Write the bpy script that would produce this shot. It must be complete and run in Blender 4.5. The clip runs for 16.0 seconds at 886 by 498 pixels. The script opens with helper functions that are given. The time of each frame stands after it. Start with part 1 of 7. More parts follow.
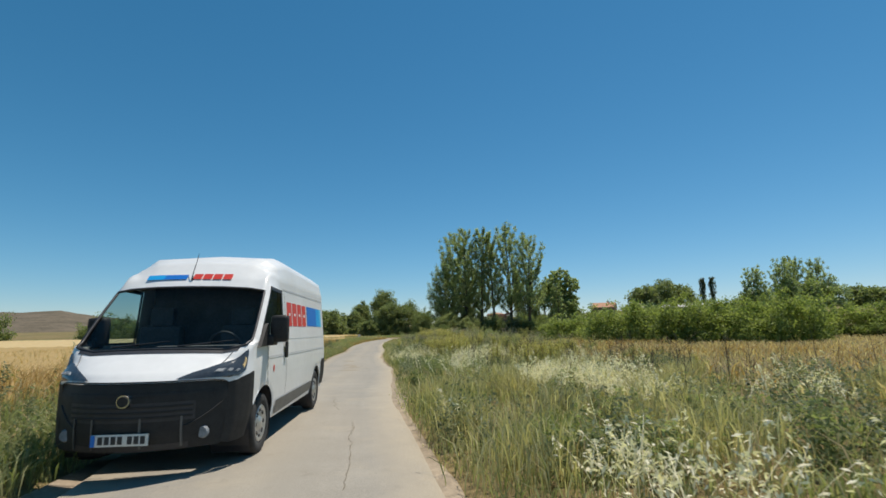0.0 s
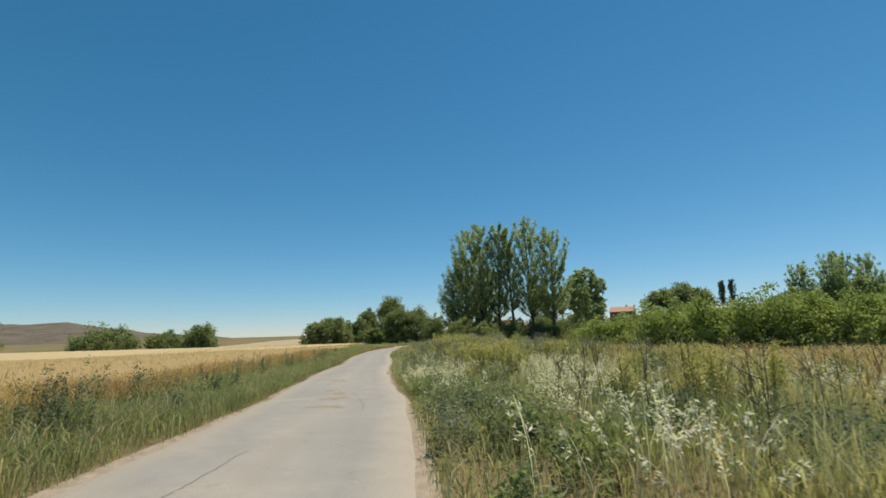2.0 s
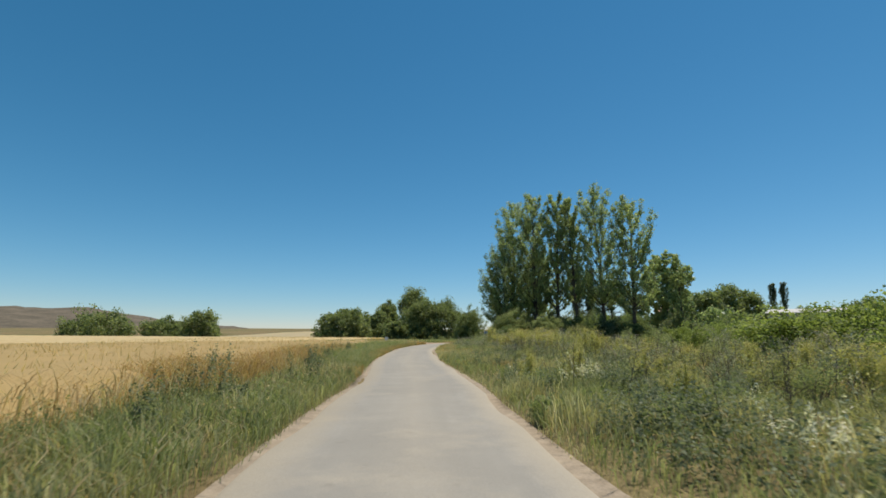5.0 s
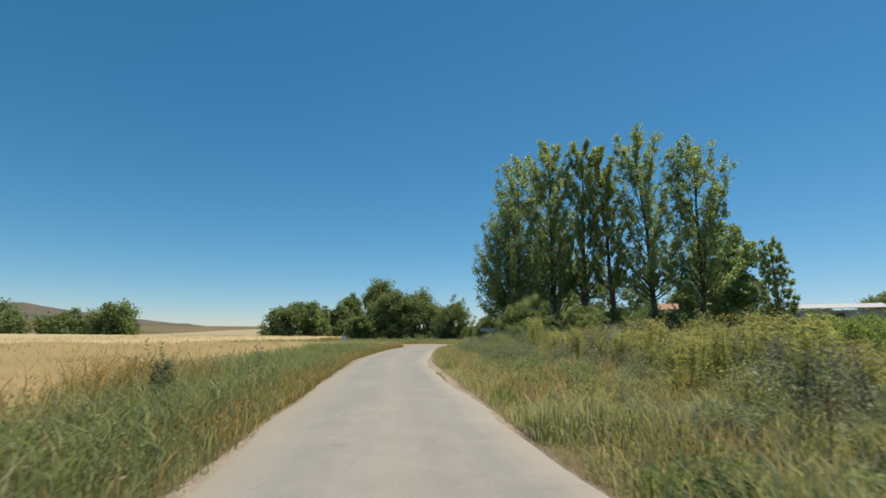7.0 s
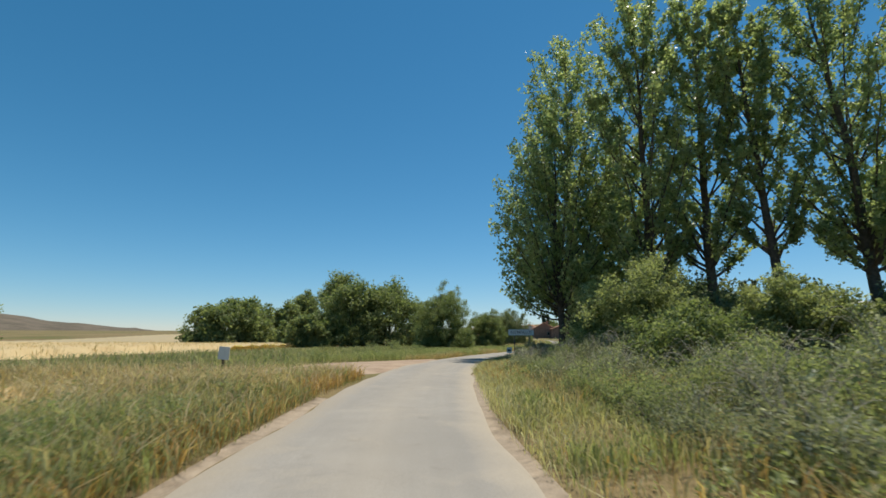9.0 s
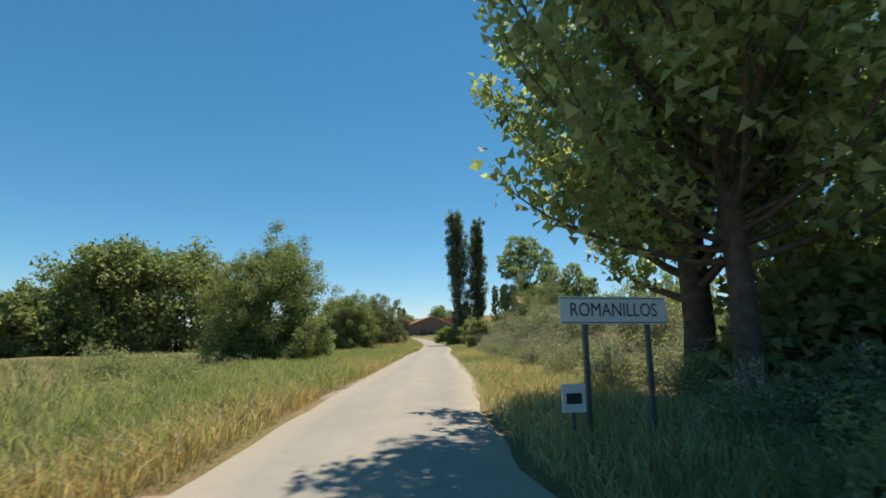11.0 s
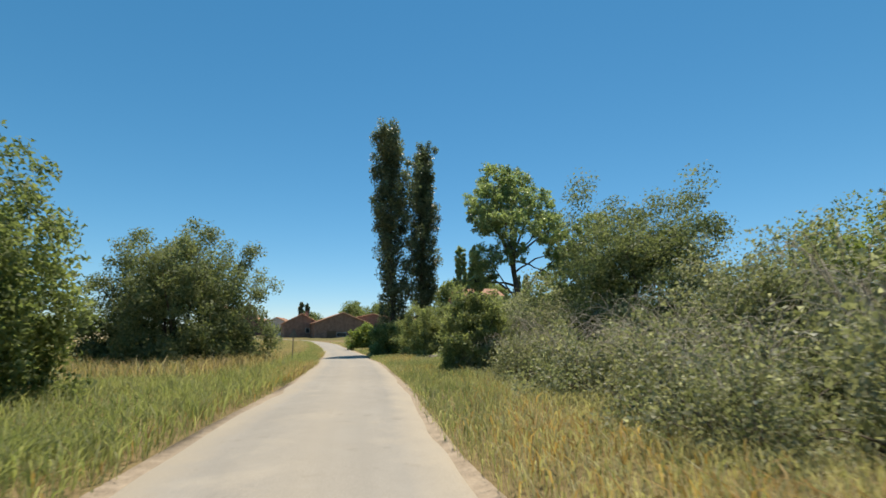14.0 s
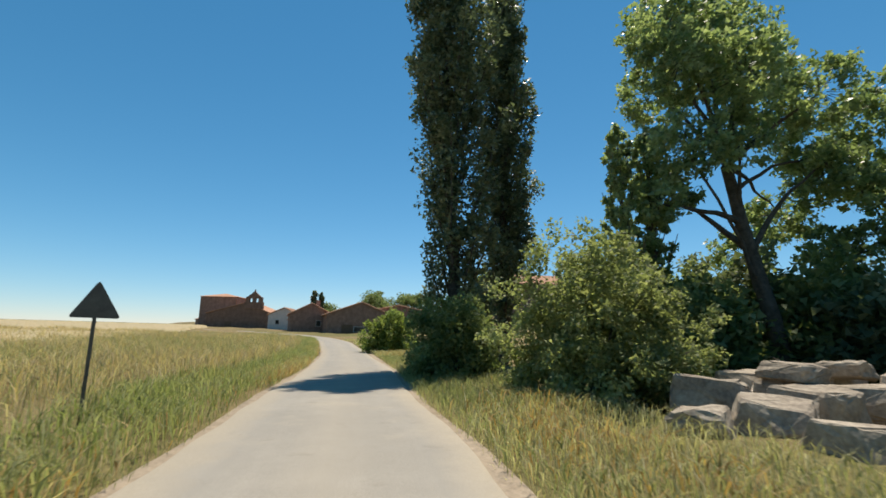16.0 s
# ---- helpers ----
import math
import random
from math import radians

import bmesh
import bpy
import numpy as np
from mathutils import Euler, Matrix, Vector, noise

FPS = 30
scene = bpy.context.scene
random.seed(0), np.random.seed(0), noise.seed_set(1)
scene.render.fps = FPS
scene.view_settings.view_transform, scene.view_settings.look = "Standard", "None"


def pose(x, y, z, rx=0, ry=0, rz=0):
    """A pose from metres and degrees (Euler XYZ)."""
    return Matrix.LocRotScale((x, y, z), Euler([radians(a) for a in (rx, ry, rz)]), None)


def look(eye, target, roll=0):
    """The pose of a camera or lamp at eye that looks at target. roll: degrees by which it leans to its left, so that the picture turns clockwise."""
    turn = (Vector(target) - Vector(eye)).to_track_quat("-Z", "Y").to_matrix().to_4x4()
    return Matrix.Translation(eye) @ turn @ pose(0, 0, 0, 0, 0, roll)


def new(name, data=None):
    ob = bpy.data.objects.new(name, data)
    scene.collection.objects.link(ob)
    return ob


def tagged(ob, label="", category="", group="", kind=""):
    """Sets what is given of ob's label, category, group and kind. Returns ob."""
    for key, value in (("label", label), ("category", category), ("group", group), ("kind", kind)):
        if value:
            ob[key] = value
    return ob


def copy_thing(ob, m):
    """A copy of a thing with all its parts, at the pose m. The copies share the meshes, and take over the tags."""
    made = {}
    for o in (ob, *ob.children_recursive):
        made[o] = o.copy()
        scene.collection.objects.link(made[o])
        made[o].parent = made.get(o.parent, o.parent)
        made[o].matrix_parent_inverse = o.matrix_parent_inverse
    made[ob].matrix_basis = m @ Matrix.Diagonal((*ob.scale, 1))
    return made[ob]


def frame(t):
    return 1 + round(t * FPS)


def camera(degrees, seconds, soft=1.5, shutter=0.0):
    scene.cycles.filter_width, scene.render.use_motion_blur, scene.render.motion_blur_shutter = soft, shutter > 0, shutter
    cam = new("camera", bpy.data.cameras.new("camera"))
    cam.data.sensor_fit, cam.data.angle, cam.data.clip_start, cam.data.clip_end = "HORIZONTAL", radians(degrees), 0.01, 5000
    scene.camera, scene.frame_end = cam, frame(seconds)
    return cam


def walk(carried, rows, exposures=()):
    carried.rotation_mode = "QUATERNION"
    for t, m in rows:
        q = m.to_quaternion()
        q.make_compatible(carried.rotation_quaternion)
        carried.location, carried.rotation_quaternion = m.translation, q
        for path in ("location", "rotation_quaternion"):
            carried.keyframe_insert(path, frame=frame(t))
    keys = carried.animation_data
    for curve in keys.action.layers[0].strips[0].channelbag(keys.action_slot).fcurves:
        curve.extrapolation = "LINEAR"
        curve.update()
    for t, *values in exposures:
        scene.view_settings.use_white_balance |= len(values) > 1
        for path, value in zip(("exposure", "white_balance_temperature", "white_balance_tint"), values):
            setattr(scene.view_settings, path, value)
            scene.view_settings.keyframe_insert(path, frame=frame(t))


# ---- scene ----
cam = camera(85.0, 16.0, soft=1.6, shutter=0.10)
PATH = [
    (0, (0.0, 0.0, 1.404), (0.0, 1.972, 1.736), -1.0),
    (0.5, (-0.18, 2.448, 1.322), (-0.178, 4.419, 1.661), -1.3),
    (1, (-0.482, 4.951, 1.275), (-0.481, 6.923, 1.607), -1.6),
    (1.5, (-0.883, 7.768, 1.229), (-0.878, 9.735, 1.591), -1.9),
    (2, (-1.269, 10.289, 1.206), (-1.295, 12.256, 1.57), -1.6),
    (2.5, (-1.809, 12.947, 1.214), (-1.905, 14.91, 1.581), -1.3),
    (3, (-2.434, 16.016, 1.194), (-2.619, 17.975, 1.55), -0.8),
    (3.5, (-3.338, 19.459, 1.165), (-3.554, 21.416, 1.511), -0.4),
    (4, (-4.318, 23.001, 1.112), (-4.518, 24.958, 1.472), 0.5),
    (4.5, (-5.083, 26.571, 1.04), (-5.243, 28.533, 1.395), 1.0),
    (5, (-5.9, 30.779, 1.01), (-6.002, 32.744, 1.365), 0.4),
    (5.5, (-6.727, 35.803, 0.995), (-6.772, 37.771, 1.35), 0.2),
    (6, (-7.521, 41.502, 0.998), (-7.523, 43.471, 1.352), 0.2),
    (6.5, (-8.264, 47.592, 1.009), (-8.24, 49.56, 1.364), 0.2),
    (7, (-8.966, 53.82, 1.029), (-8.931, 55.789, 1.379), 0.5),
    (7.5, (-9.564, 60.158, 1.061), (-9.52, 62.126, 1.411), 0.9),
    (8, (-10.061, 66.961, 1.103), (-10.003, 68.929, 1.457), 1.4),
    (8.5, (-10.445, 74.361, 1.16), (-10.337, 76.325, 1.519), 1.4),
    (9, (-10.485, 81.875, 1.218), (-10.315, 83.834, 1.585), 0.3),
    (9.5, (-10.508, 89.209, 1.279), (-10.206, 91.152, 1.643), -0.6),
    (10, (-9.962, 96.178, 1.337), (-9.498, 98.093, 1.682), -1.8),
    (10.5, (-8.933, 102.768, 1.349), (-8.304, 104.633, 1.703), -0.8),
    (11, (-7.417, 108.988, 1.342), (-6.64, 110.797, 1.697), -0.3),
    (11.5, (-5.516, 114.889, 1.331), (-4.624, 116.643, 1.686), 0.0),
    (12, (-3.335, 120.549, 1.326), (-2.36, 122.259, 1.681), 0.3),
    (12.5, (-0.953, 126.066, 1.316), (0.078, 127.745, 1.663), 0.8),
    (13, (1.162, 131.755, 1.288), (2.234, 133.408, 1.63), 0.3),
    (13.5, (3.747, 137.423, 1.261), (4.827, 139.067, 1.623), 0.0),
    (14, (6.581, 143.28, 1.23), (7.663, 144.921, 1.597), -0.2),
    (14.5, (9.378, 149.412, 1.193), (10.46, 151.056, 1.551), -0.7),
    (15, (12.122, 155.611, 1.169), (13.188, 157.264, 1.532), -1.0),
    (15.5, (14.656, 161.609, 1.165), (15.689, 163.283, 1.526), -0.7),
    (16, (16.783, 166.535, 1.2), (17.785, 168.228, 1.561), 1.2),
]
walk(cam, [(t, look(eye, target, roll)) for t, eye, target, roll in PATH],
     exposures=[(0, 0.21, 6820, 10), (4.7, 0.18, 6780, 10), (7, 0.18, 6680, 10), (8.5, 0.22, 6720, 10), (10, 0.36, 6780, 10), (12.3, 0.60, 7200, 11), (16, 0.48, 7000, 11)])

# ---------------------------------------------------------------- world, sun, exposure
SUN_EL, SUN_AZ = 69.0, 48.0   # degrees; azimuth from +y towards +x
world = bpy.data.worlds.new("sky")
scene.world = world
world.use_nodes = True
wn = world.node_tree.nodes
sky = wn.new("ShaderNodeTexSky")
sky.sky_type = "NISHITA"
sky.sun_disc = False
sky.sun_elevation, sky.sun_rotation = radians(SUN_EL), radians(SUN_AZ)
sky.altitude, sky.air_density, sky.dust_density, sky.ozone_density = 900, 1.0, 0.0, 1.0
wn["Background"].inputs["Strength"].default_value = 0.10
wl = world.node_tree.links
split, join = wn.new("ShaderNodeSeparateColor"), wn.new("ShaderNodeCombineColor")
wl.new(sky.outputs["Color"], split.inputs[0])
for k, (g, gain) in enumerate(((1.50, 0.72), (0.95, 0.71), (0.93, 0.85))):     # a deep clear-air blue
    low, pw, up = wn.new("ShaderNodeMath"), wn.new("ShaderNodeMath"), wn.new("ShaderNodeMath")
    low.operation, pw.operation, up.operation = "MULTIPLY", "POWER", "MULTIPLY"
    low.inputs[1].default_value, pw.inputs[1].default_value, up.inputs[1].default_value = 0.1, g, 10 * gain
    wl.new(split.outputs[k], low.inputs[0])
    wl.new(low.outputs[0], pw.inputs[0])
    wl.new(pw.outputs[0], up.inputs[0])
    wl.new(up.outputs[0], join.inputs[k])
wl.new(join.outputs[0], wn["Background"].inputs["Color"])
sun = new("sun", bpy.data.lights.new("sun", "SUN"))
sun.data.energy, sun.data.angle, sun.data.color = 4.2, radians(0.53), (1.0, 0.95, 0.87)
sun.matrix_world = look((60, 40, 120), (60 - math.sin(radians(SUN_AZ)) * math.cos(radians(SUN_EL)),
                                         40 - math.cos(radians(SUN_AZ)) * math.cos(radians(SUN_EL)), 120 - math.sin(radians(SUN_EL))))

# ---------------------------------------------------------------- materials
def nodes_of(name):
    m = bpy.data.materials.new(name)
    m.use_nodes = True
    t = m.node_tree
    return m, t, t.nodes, t.links, t.nodes["Principled BSDF"]


def ramp(n, l, fac, stops):
    r = n.new("ShaderNodeValToRGB")
    e = r.color_ramp.elements
    while len(e) < len(stops):
        e.new(0.5)
    for k, (p, c) in zip(e, stops):
        k.position, k.color = p, (*c, 1)
    l.new(fac, r.inputs[0])
    return r.outputs[0]


def noise_tex(n, l, co, scale, detail=4, rough=0.55):
    t = n.new("ShaderNodeTexNoise")
    t.inputs["Scale"].default_value, t.inputs["Detail"].default_value, t.inputs["Roughness"].default_value = scale, detail, rough
    l.new(co, t.inputs["Vector"])
    return t.outputs["Fac"]


def mixc(n, l, fac, a, b, mode="MIX"):
    m = n.new("ShaderNodeMix")
    m.data_type, m.blend_type = "RGBA", mode
    for s, v in ((m.inputs[0], fac), (m.inputs[6], a), (m.inputs[7], b)):
        if isinstance(v, (int, float)):
            s.default_value = v
        elif isinstance(v, tuple):
            s.default_value = (*v, 1)
        else:
            l.new(v, s)
    return m.outputs[2]


def bump(n, l, p, height, dist=0.02, strength=0.5):
    b = n.new("ShaderNodeBump")
    b.inputs["Distance"].default_value, b.inputs["Strength"].default_value = dist, strength
    l.new(height, b.inputs["Height"])
    l.new(b.outputs[0], p.inputs["Normal"])


def place(n, kind="Object"):
    return n.new("ShaderNodeTexCoord").outputs[kind]


def leaf_mat(name, stops, glow=0.3, rough=0.6, dry=None, spec=0.22):
    """Leaves, each of its own tone, that let some light through."""
    m, t, n, l, p = nodes_of(name)
    g = n.new("ShaderNodeNewGeometry").outputs["Random Per Island"]
    c = ramp(n, l, g, stops)
    big = noise_tex(n, l, place(n), 0.55, 3)
    c = mixc(n, l, ramp(n, l, big, [(0.42, (0, 0, 0)), (0.66, (0.45, 0.45, 0.45))]), c, dry or tuple(v * 1.35 for v in stops[-1][1]))
    l.new(c, p.inputs["Base Color"])
    p.inputs["Roughness"].default_value = rough
    p.inputs["Specular IOR Level"].default_value = spec
    tr = n.new("ShaderNodeBsdfTranslucent")
    tc = mixc(n, l, 1.0, c, (1.12, 1.18, 0.72), "MULTIPLY")
    l.new(tc, tr.inputs["Color"])
    mx = n.new("ShaderNodeMixShader")
    mx.inputs[0].default_value = glow
    l.new(p.outputs[0], mx.inputs[1])
    l.new(tr.outputs[0], mx.inputs[2])
    l.new(mx.outputs[0], n["Material Output"].inputs["Surface"])
    return m


def plain_mat(name, c1, c2, scale=6.0, rough=0.6, metal=0.0, relief=0.0, detail=5, spec=0.5, random_tone=0.0):
    """A surface with grain at two scales between two tones."""
    m, t, n, l, p = nodes_of(name)
    co = place(n)
    f = mixc(n, l, 0.4, noise_tex(n, l, co, scale, detail), noise_tex(n, l, co, scale * 7.3, 3))
    c = ramp(n, l, f, [(0.34, c1), (0.66, c2)])
    if random_tone:
        r = n.new("ShaderNodeObjectInfo").outputs["Random"]
        c = mixc(n, l, random_tone, c, ramp(n, l, r, [(0, tuple(v * 0.55 for v in c1)), (1, tuple(min(1, v * 1.4) for v in c2))]))
    l.new(c, p.inputs["Base Color"])
    p.inputs["Roughness"].default_value, p.inputs["Metallic"].default_value = rough, metal
    p.inputs["Specular IOR Level"].default_value = spec
    if relief:
        bump(n, l, p, f, relief)
    return m


def ground_mat():
    m, t, n, l, p = nodes_of("dry grassland")
    co = place(n)
    a = noise_tex(n, l, co, 0.035, 5)
    b = noise_tex(n, l, co, 0.5, 5)
    d = noise_tex(n, l, co, 9.0, 6, 0.7)
    straw = ramp(n, l, d, [(0.3, (0.14, 0.105, 0.05)), (0.7, (0.30, 0.23, 0.115))])
    green = ramp(n, l, d, [(0.3, (0.05, 0.07, 0.018)), (0.7, (0.13, 0.15, 0.045))])
    c = mixc(n, l, ramp(n, l, a, [(0.45, (0, 0, 0)), (0.62, (0.75, 0.75, 0.75))]), straw, green)
    c = mixc(n, l, ramp(n, l, b, [(0.42, (0, 0, 0)), (0.7, (0.6, 0.6, 0.6))]), c, (0.16, 0.115, 0.06))
    l.new(c, p.inputs["Base Color"])
    p.inputs["Roughness"].default_value = 0.95
    p.inputs["Specular IOR Level"].default_value = 0.1
    bump(n, l, p, d, 0.06, 0.8)
    return m


def road_mat():
    m, t, n, l, p = nodes_of("worn pale asphalt")
    co = place(n)
    uv = place(n, "UV")
    fine = noise_tex(n, l, co, 60.0, 6, 0.75)
    mid = noise_tex(n, l, co, 1.6, 5)
    big = noise_tex(n, l, co, 0.22, 3)
    c = ramp(n, l, fine, [(0.28, (0.205, 0.187, 0.158)), (0.72, (0.365, 0.335, 0.285))])
    c = mixc(n, l, ramp(n, l, mid, [(0.4, (0, 0, 0)), (0.75, (0.45, 0.45, 0.45))]), c, (0.37, 0.34, 0.288))
    c = mixc(n, l, ramp(n, l, big, [(0.42, (0, 0, 0)), (0.7, (0.4, 0.4, 0.4))]), c, (0.22, 0.203, 0.174))
    # faint wheel streaks along the lane, and blown sand in patches
    mp = n.new("ShaderNodeMapping")
    mp.inputs["Scale"].default_value = (9.0, 0.35, 1.0)
    l.new(uv, mp.inputs[0])
    streak = noise_tex(n, l, mp.outputs[0], 1.0, 5, 0.6)
    c = mixc(n, l, ramp(n, l, streak, [(0.40, (0, 0, 0)), (0.68, (0.5, 0.5, 0.5))]), c, (0.245, 0.228, 0.196))
    sand = noise_tex(n, l, co, 0.75, 6, 0.65)
    c = mixc(n, l, ramp(n, l, sand, [(0.54, (0, 0, 0)), (0.72, (0.5, 0.5, 0.5))]), c, ramp(n, l, fine, [(0.3, (0.34, 0.288, 0.215)), (0.7, (0.46, 0.40, 0.308))]))
    patch = noise_tex(n, l, co, 2.6, 4, 0.6)
    c = mixc(n, l, ramp(n, l, patch, [(0.62, (0, 0, 0)), (0.70, (0.4, 0.4, 0.4))]), c, (0.20, 0.18, 0.15))
    # sandy dust lies along both rims and on the crown, the wheel tracks are swept
    sx = n.new("ShaderNodeSeparateXYZ")
    l.new(uv, sx.inputs[0])
    wob = n.new("ShaderNodeMath")
    wob.operation = "MULTIPLY_ADD"
    wob.inputs[1].default_value, wob.inputs[2].default_value = 0.14, -0.07
    l.new(mid, wob.inputs[0])
    ad = n.new("ShaderNodeMath")
    ad.operation = "ADD"
    l.new(sx.outputs[0], ad.inputs[0])
    l.new(wob.outputs[0], ad.inputs[1])
    k = ramp(n, l, ad.outputs[0], [(0.0, (0.85,) * 3), (0.10, (0.55,) * 3), (0.2, (0.0,) * 3), (0.36, (0.1,) * 3), (0.5, (0.32,) * 3),
                                    (0.64, (0.1,) * 3), (0.82, (0.0,) * 3), (0.91, (0.5,) * 3), (1.0, (0.85,) * 3)])
    c = mixc(n, l, k, c, ramp(n, l, fine, [(0.3, (0.33, 0.278, 0.205)), (0.7, (0.44, 0.38, 0.29))]))
    l.new(c, p.inputs["Base Color"])
    p.inputs["Roughness"].default_value = 0.9
    p.inputs["Specular IOR Level"].default_value = 0.25
    bump(n, l, p, fine, 0.006, 0.6)
    return m


def glass_mat(name, tint, gloss=0.10):
    """Thin tinted glass: what lies behind, darkened, with a mirror gloss that grows at a slant."""
    m, t, n, l, p = nodes_of(name)
    a, b, mx = n.new("ShaderNodeBsdfTransparent"), n.new("ShaderNodeBsdfGlossy"), n.new("ShaderNodeMixShader")
    a.inputs["Color"].default_value = (*tint, 1)
    b.inputs["Roughness"].default_value = 0.03
    w = n.new("ShaderNodeLayerWeight")
    w.inputs["Blend"].default_value = gloss
    l.new(w.outputs["Fresnel"], mx.inputs[0])
    l.new(a.outputs[0], mx.inputs[1])
    l.new(b.outputs[0], mx.inputs[2])
    l.new(mx.outputs[0], n["Material Output"].inputs["Surface"])
    return m


M = {}
M["ground"] = ground_mat()
M["road"] = road_mat()
M["track"] = plain_mat("pinkish dirt track", (0.26, 0.185, 0.125), (0.43, 0.325, 0.23), 1.1, 0.95, relief=0.03, spec=0.1)
M["soil"] = plain_mat("reddish verge soil", (0.22, 0.175, 0.125), (0.40, 0.325, 0.24), 4.0, 0.95, relief=0.03, spec=0.1)
M["poplar"] = leaf_mat("poplar leaves", [(0.0, (0.135, 0.18, 0.08)), (0.6, (0.27, 0.325, 0.145)), (1.0, (0.48, 0.52, 0.29))], 0.62, 0.38, spec=0.5)
M["broad"] = leaf_mat("broad poplar leaves", [(0.0, (0.115, 0.165, 0.07)), (0.6, (0.225, 0.29, 0.13)), (1.0, (0.39, 0.44, 0.24))], 0.56, 0.40, spec=0.5)
M["lombardy"] = leaf_mat("dark poplar leaves", [(0.0, (0.065, 0.09, 0.05)), (0.7, (0.125, 0.155, 0.088)), (1.0, (0.25, 0.28, 0.18))], 0.36, 0.42, spec=0.5)
M["willow"] = leaf_mat("olive bush leaves", [(0.0, (0.105, 0.14, 0.052)), (0.6, (0.185, 0.225, 0.09)), (1.0, (0.31, 0.34, 0.17))], 0.5)
M["hedge"] = leaf_mat("bright hedge leaves", [(0.0, (0.13, 0.17, 0.042)), (0.6, (0.22, 0.275, 0.072)), (1.0, (0.36, 0.40, 0.15))], 0.5)
M["bramble"] = leaf_mat("dusty bramble leaves", [(0.0, (0.155, 0.175, 0.095)), (0.55, (0.255, 0.275, 0.16)), (0.88, (0.38, 0.385, 0.26)), (1.0, (0.64, 0.63, 0.52))], 0.45, dry=(0.36, 0.325, 0.22))
M["sallow"] = leaf_mat("dark grey-green sallow leaves", [(0.0, (0.085, 0.108, 0.05)), (0.6, (0.155, 0.185, 0.088)), (1.0, (0.29, 0.31, 0.18))], 0.46)
M["grass_lush"] = leaf_mat("lush yellow-green grass", [(0.0, (0.16, 0.195, 0.07)), (0.6, (0.29, 0.325, 0.135)), (1.0, (0.47, 0.47, 0.25))], 0.52, 0.6, dry=(0.44, 0.40, 0.22))
M["olive"] = leaf_mat("olive-green willow leaves", [(0.0, (0.14, 0.165, 0.07)), (0.6, (0.245, 0.275, 0.125)), (1.0, (0.39, 0.41, 0.21))], 0.52)
M["shrub"] = leaf_mat("yellowish shrub leaves", [(0.0, (0.19, 0.195, 0.075)), (0.6, (0.31, 0.31, 0.125)), (1.0, (0.46, 0.43, 0.20))], 0.45)
M["grass_green"] = leaf_mat("green grass", [(0.0, (0.13, 0.16, 0.068)), (0.6, (0.235, 0.265, 0.12)), (1.0, (0.42, 0.42, 0.23))], 0.5, 0.6, dry=(0.42, 0.38, 0.21))
M["grass_dry"] = leaf_mat("dry grass", [(0.0, (0.33, 0.255, 0.14)), (0.6, (0.53, 0.425, 0.24)), (1.0, (0.73, 0.63, 0.41))], 0.45, 0.7, dry=(0.55, 0.37, 0.19))
M["grass_rust"] = leaf_mat("orange-gold dry grass", [(0.0, (0.30, 0.19, 0.075)), (0.6, (0.50, 0.33, 0.135)), (1.0, (0.68, 0.50, 0.25))], 0.42, 0.7, dry=(0.44, 0.25, 0.10))
M["wheat"] = leaf_mat("ripe wheat", [(0.0, (0.52, 0.37, 0.16)), (0.6, (0.70, 0.52, 0.25)), (1.0, (0.82, 0.66, 0.38))], 0.4, 0.7, dry=(0.66, 0.46, 0.21))
M["oats"] = leaf_mat("bleached oat heads", [(0.0, (0.74, 0.66, 0.46)), (1.0, (0.95, 0.90, 0.74))], 0.38, 0.6, dry=(0.95, 0.90, 0.76))
M["weed"] = leaf_mat("dull green weed leaves", [(0.0, (0.075, 0.098, 0.048)), (0.6, (0.14, 0.168, 0.088)), (1.0, (0.26, 0.28, 0.17))], 0.42)
M["straw"] = leaf_mat("pale yellow seeding grass", [(0.0, (0.34, 0.31, 0.15)), (0.6, (0.52, 0.47, 0.26)), (1.0, (0.72, 0.66, 0.45))], 0.45, 0.7, dry=(0.48, 0.42, 0.20))
M["bark"] = plain_mat("grey-brown bark", (0.055, 0.045, 0.035), (0.15, 0.125, 0.10), 5.0, 0.95, relief=0.03, spec=0.1)
M["deadwood"] = plain_mat("dry twigs", (0.12, 0.10, 0.075), (0.28, 0.24, 0.19), 8.0, 0.95, spec=0.1)

# ---------------------------------------------------------------- mesh helpers
def mesh_np(name, verts, faces, material, uvs=None, smooth=False):
    """A mesh from vertex and face arrays (faces all of one size)."""
    verts, faces = np.asarray(verts, np.float32), np.asarray(faces, np.int32)
    me = bpy.data.meshes.new(name)
    k = faces.shape[1]
    me.vertices.add(len(verts))
    me.vertices.foreach_set("co", verts.ravel())
    me.loops.add(faces.size)
    me.loops.foreach_set("vertex_index", faces.ravel())
    me.polygons.add(len(faces))
    me.polygons.foreach_set("loop_start", np.arange(0, faces.size, k, dtype=np.int32))
    me.polygons.foreach_set("loop_total", np.full(len(faces), k, np.int32))
    if smooth:
        me.polygons.foreach_set("use_smooth", np.ones(len(faces), bool))
    if uvs is not None:
        layer = me.uv_layers.new(name="UVMap")
        layer.data.foreach_set("uv", np.asarray(uvs, np.float32)[faces.ravel()].ravel())
    me.update(calc_edges=True)
    me.validate()
    if material:
        me.materials.append(material)
    return me


def part_np(name, verts, faces, material, parent=None, label="", uvs=None, smooth=False):
    ob = new(name, mesh_np(name, verts, faces, material, uvs, smooth))
    if parent is not None:
        ob.parent = parent
    return tagged(ob, label)


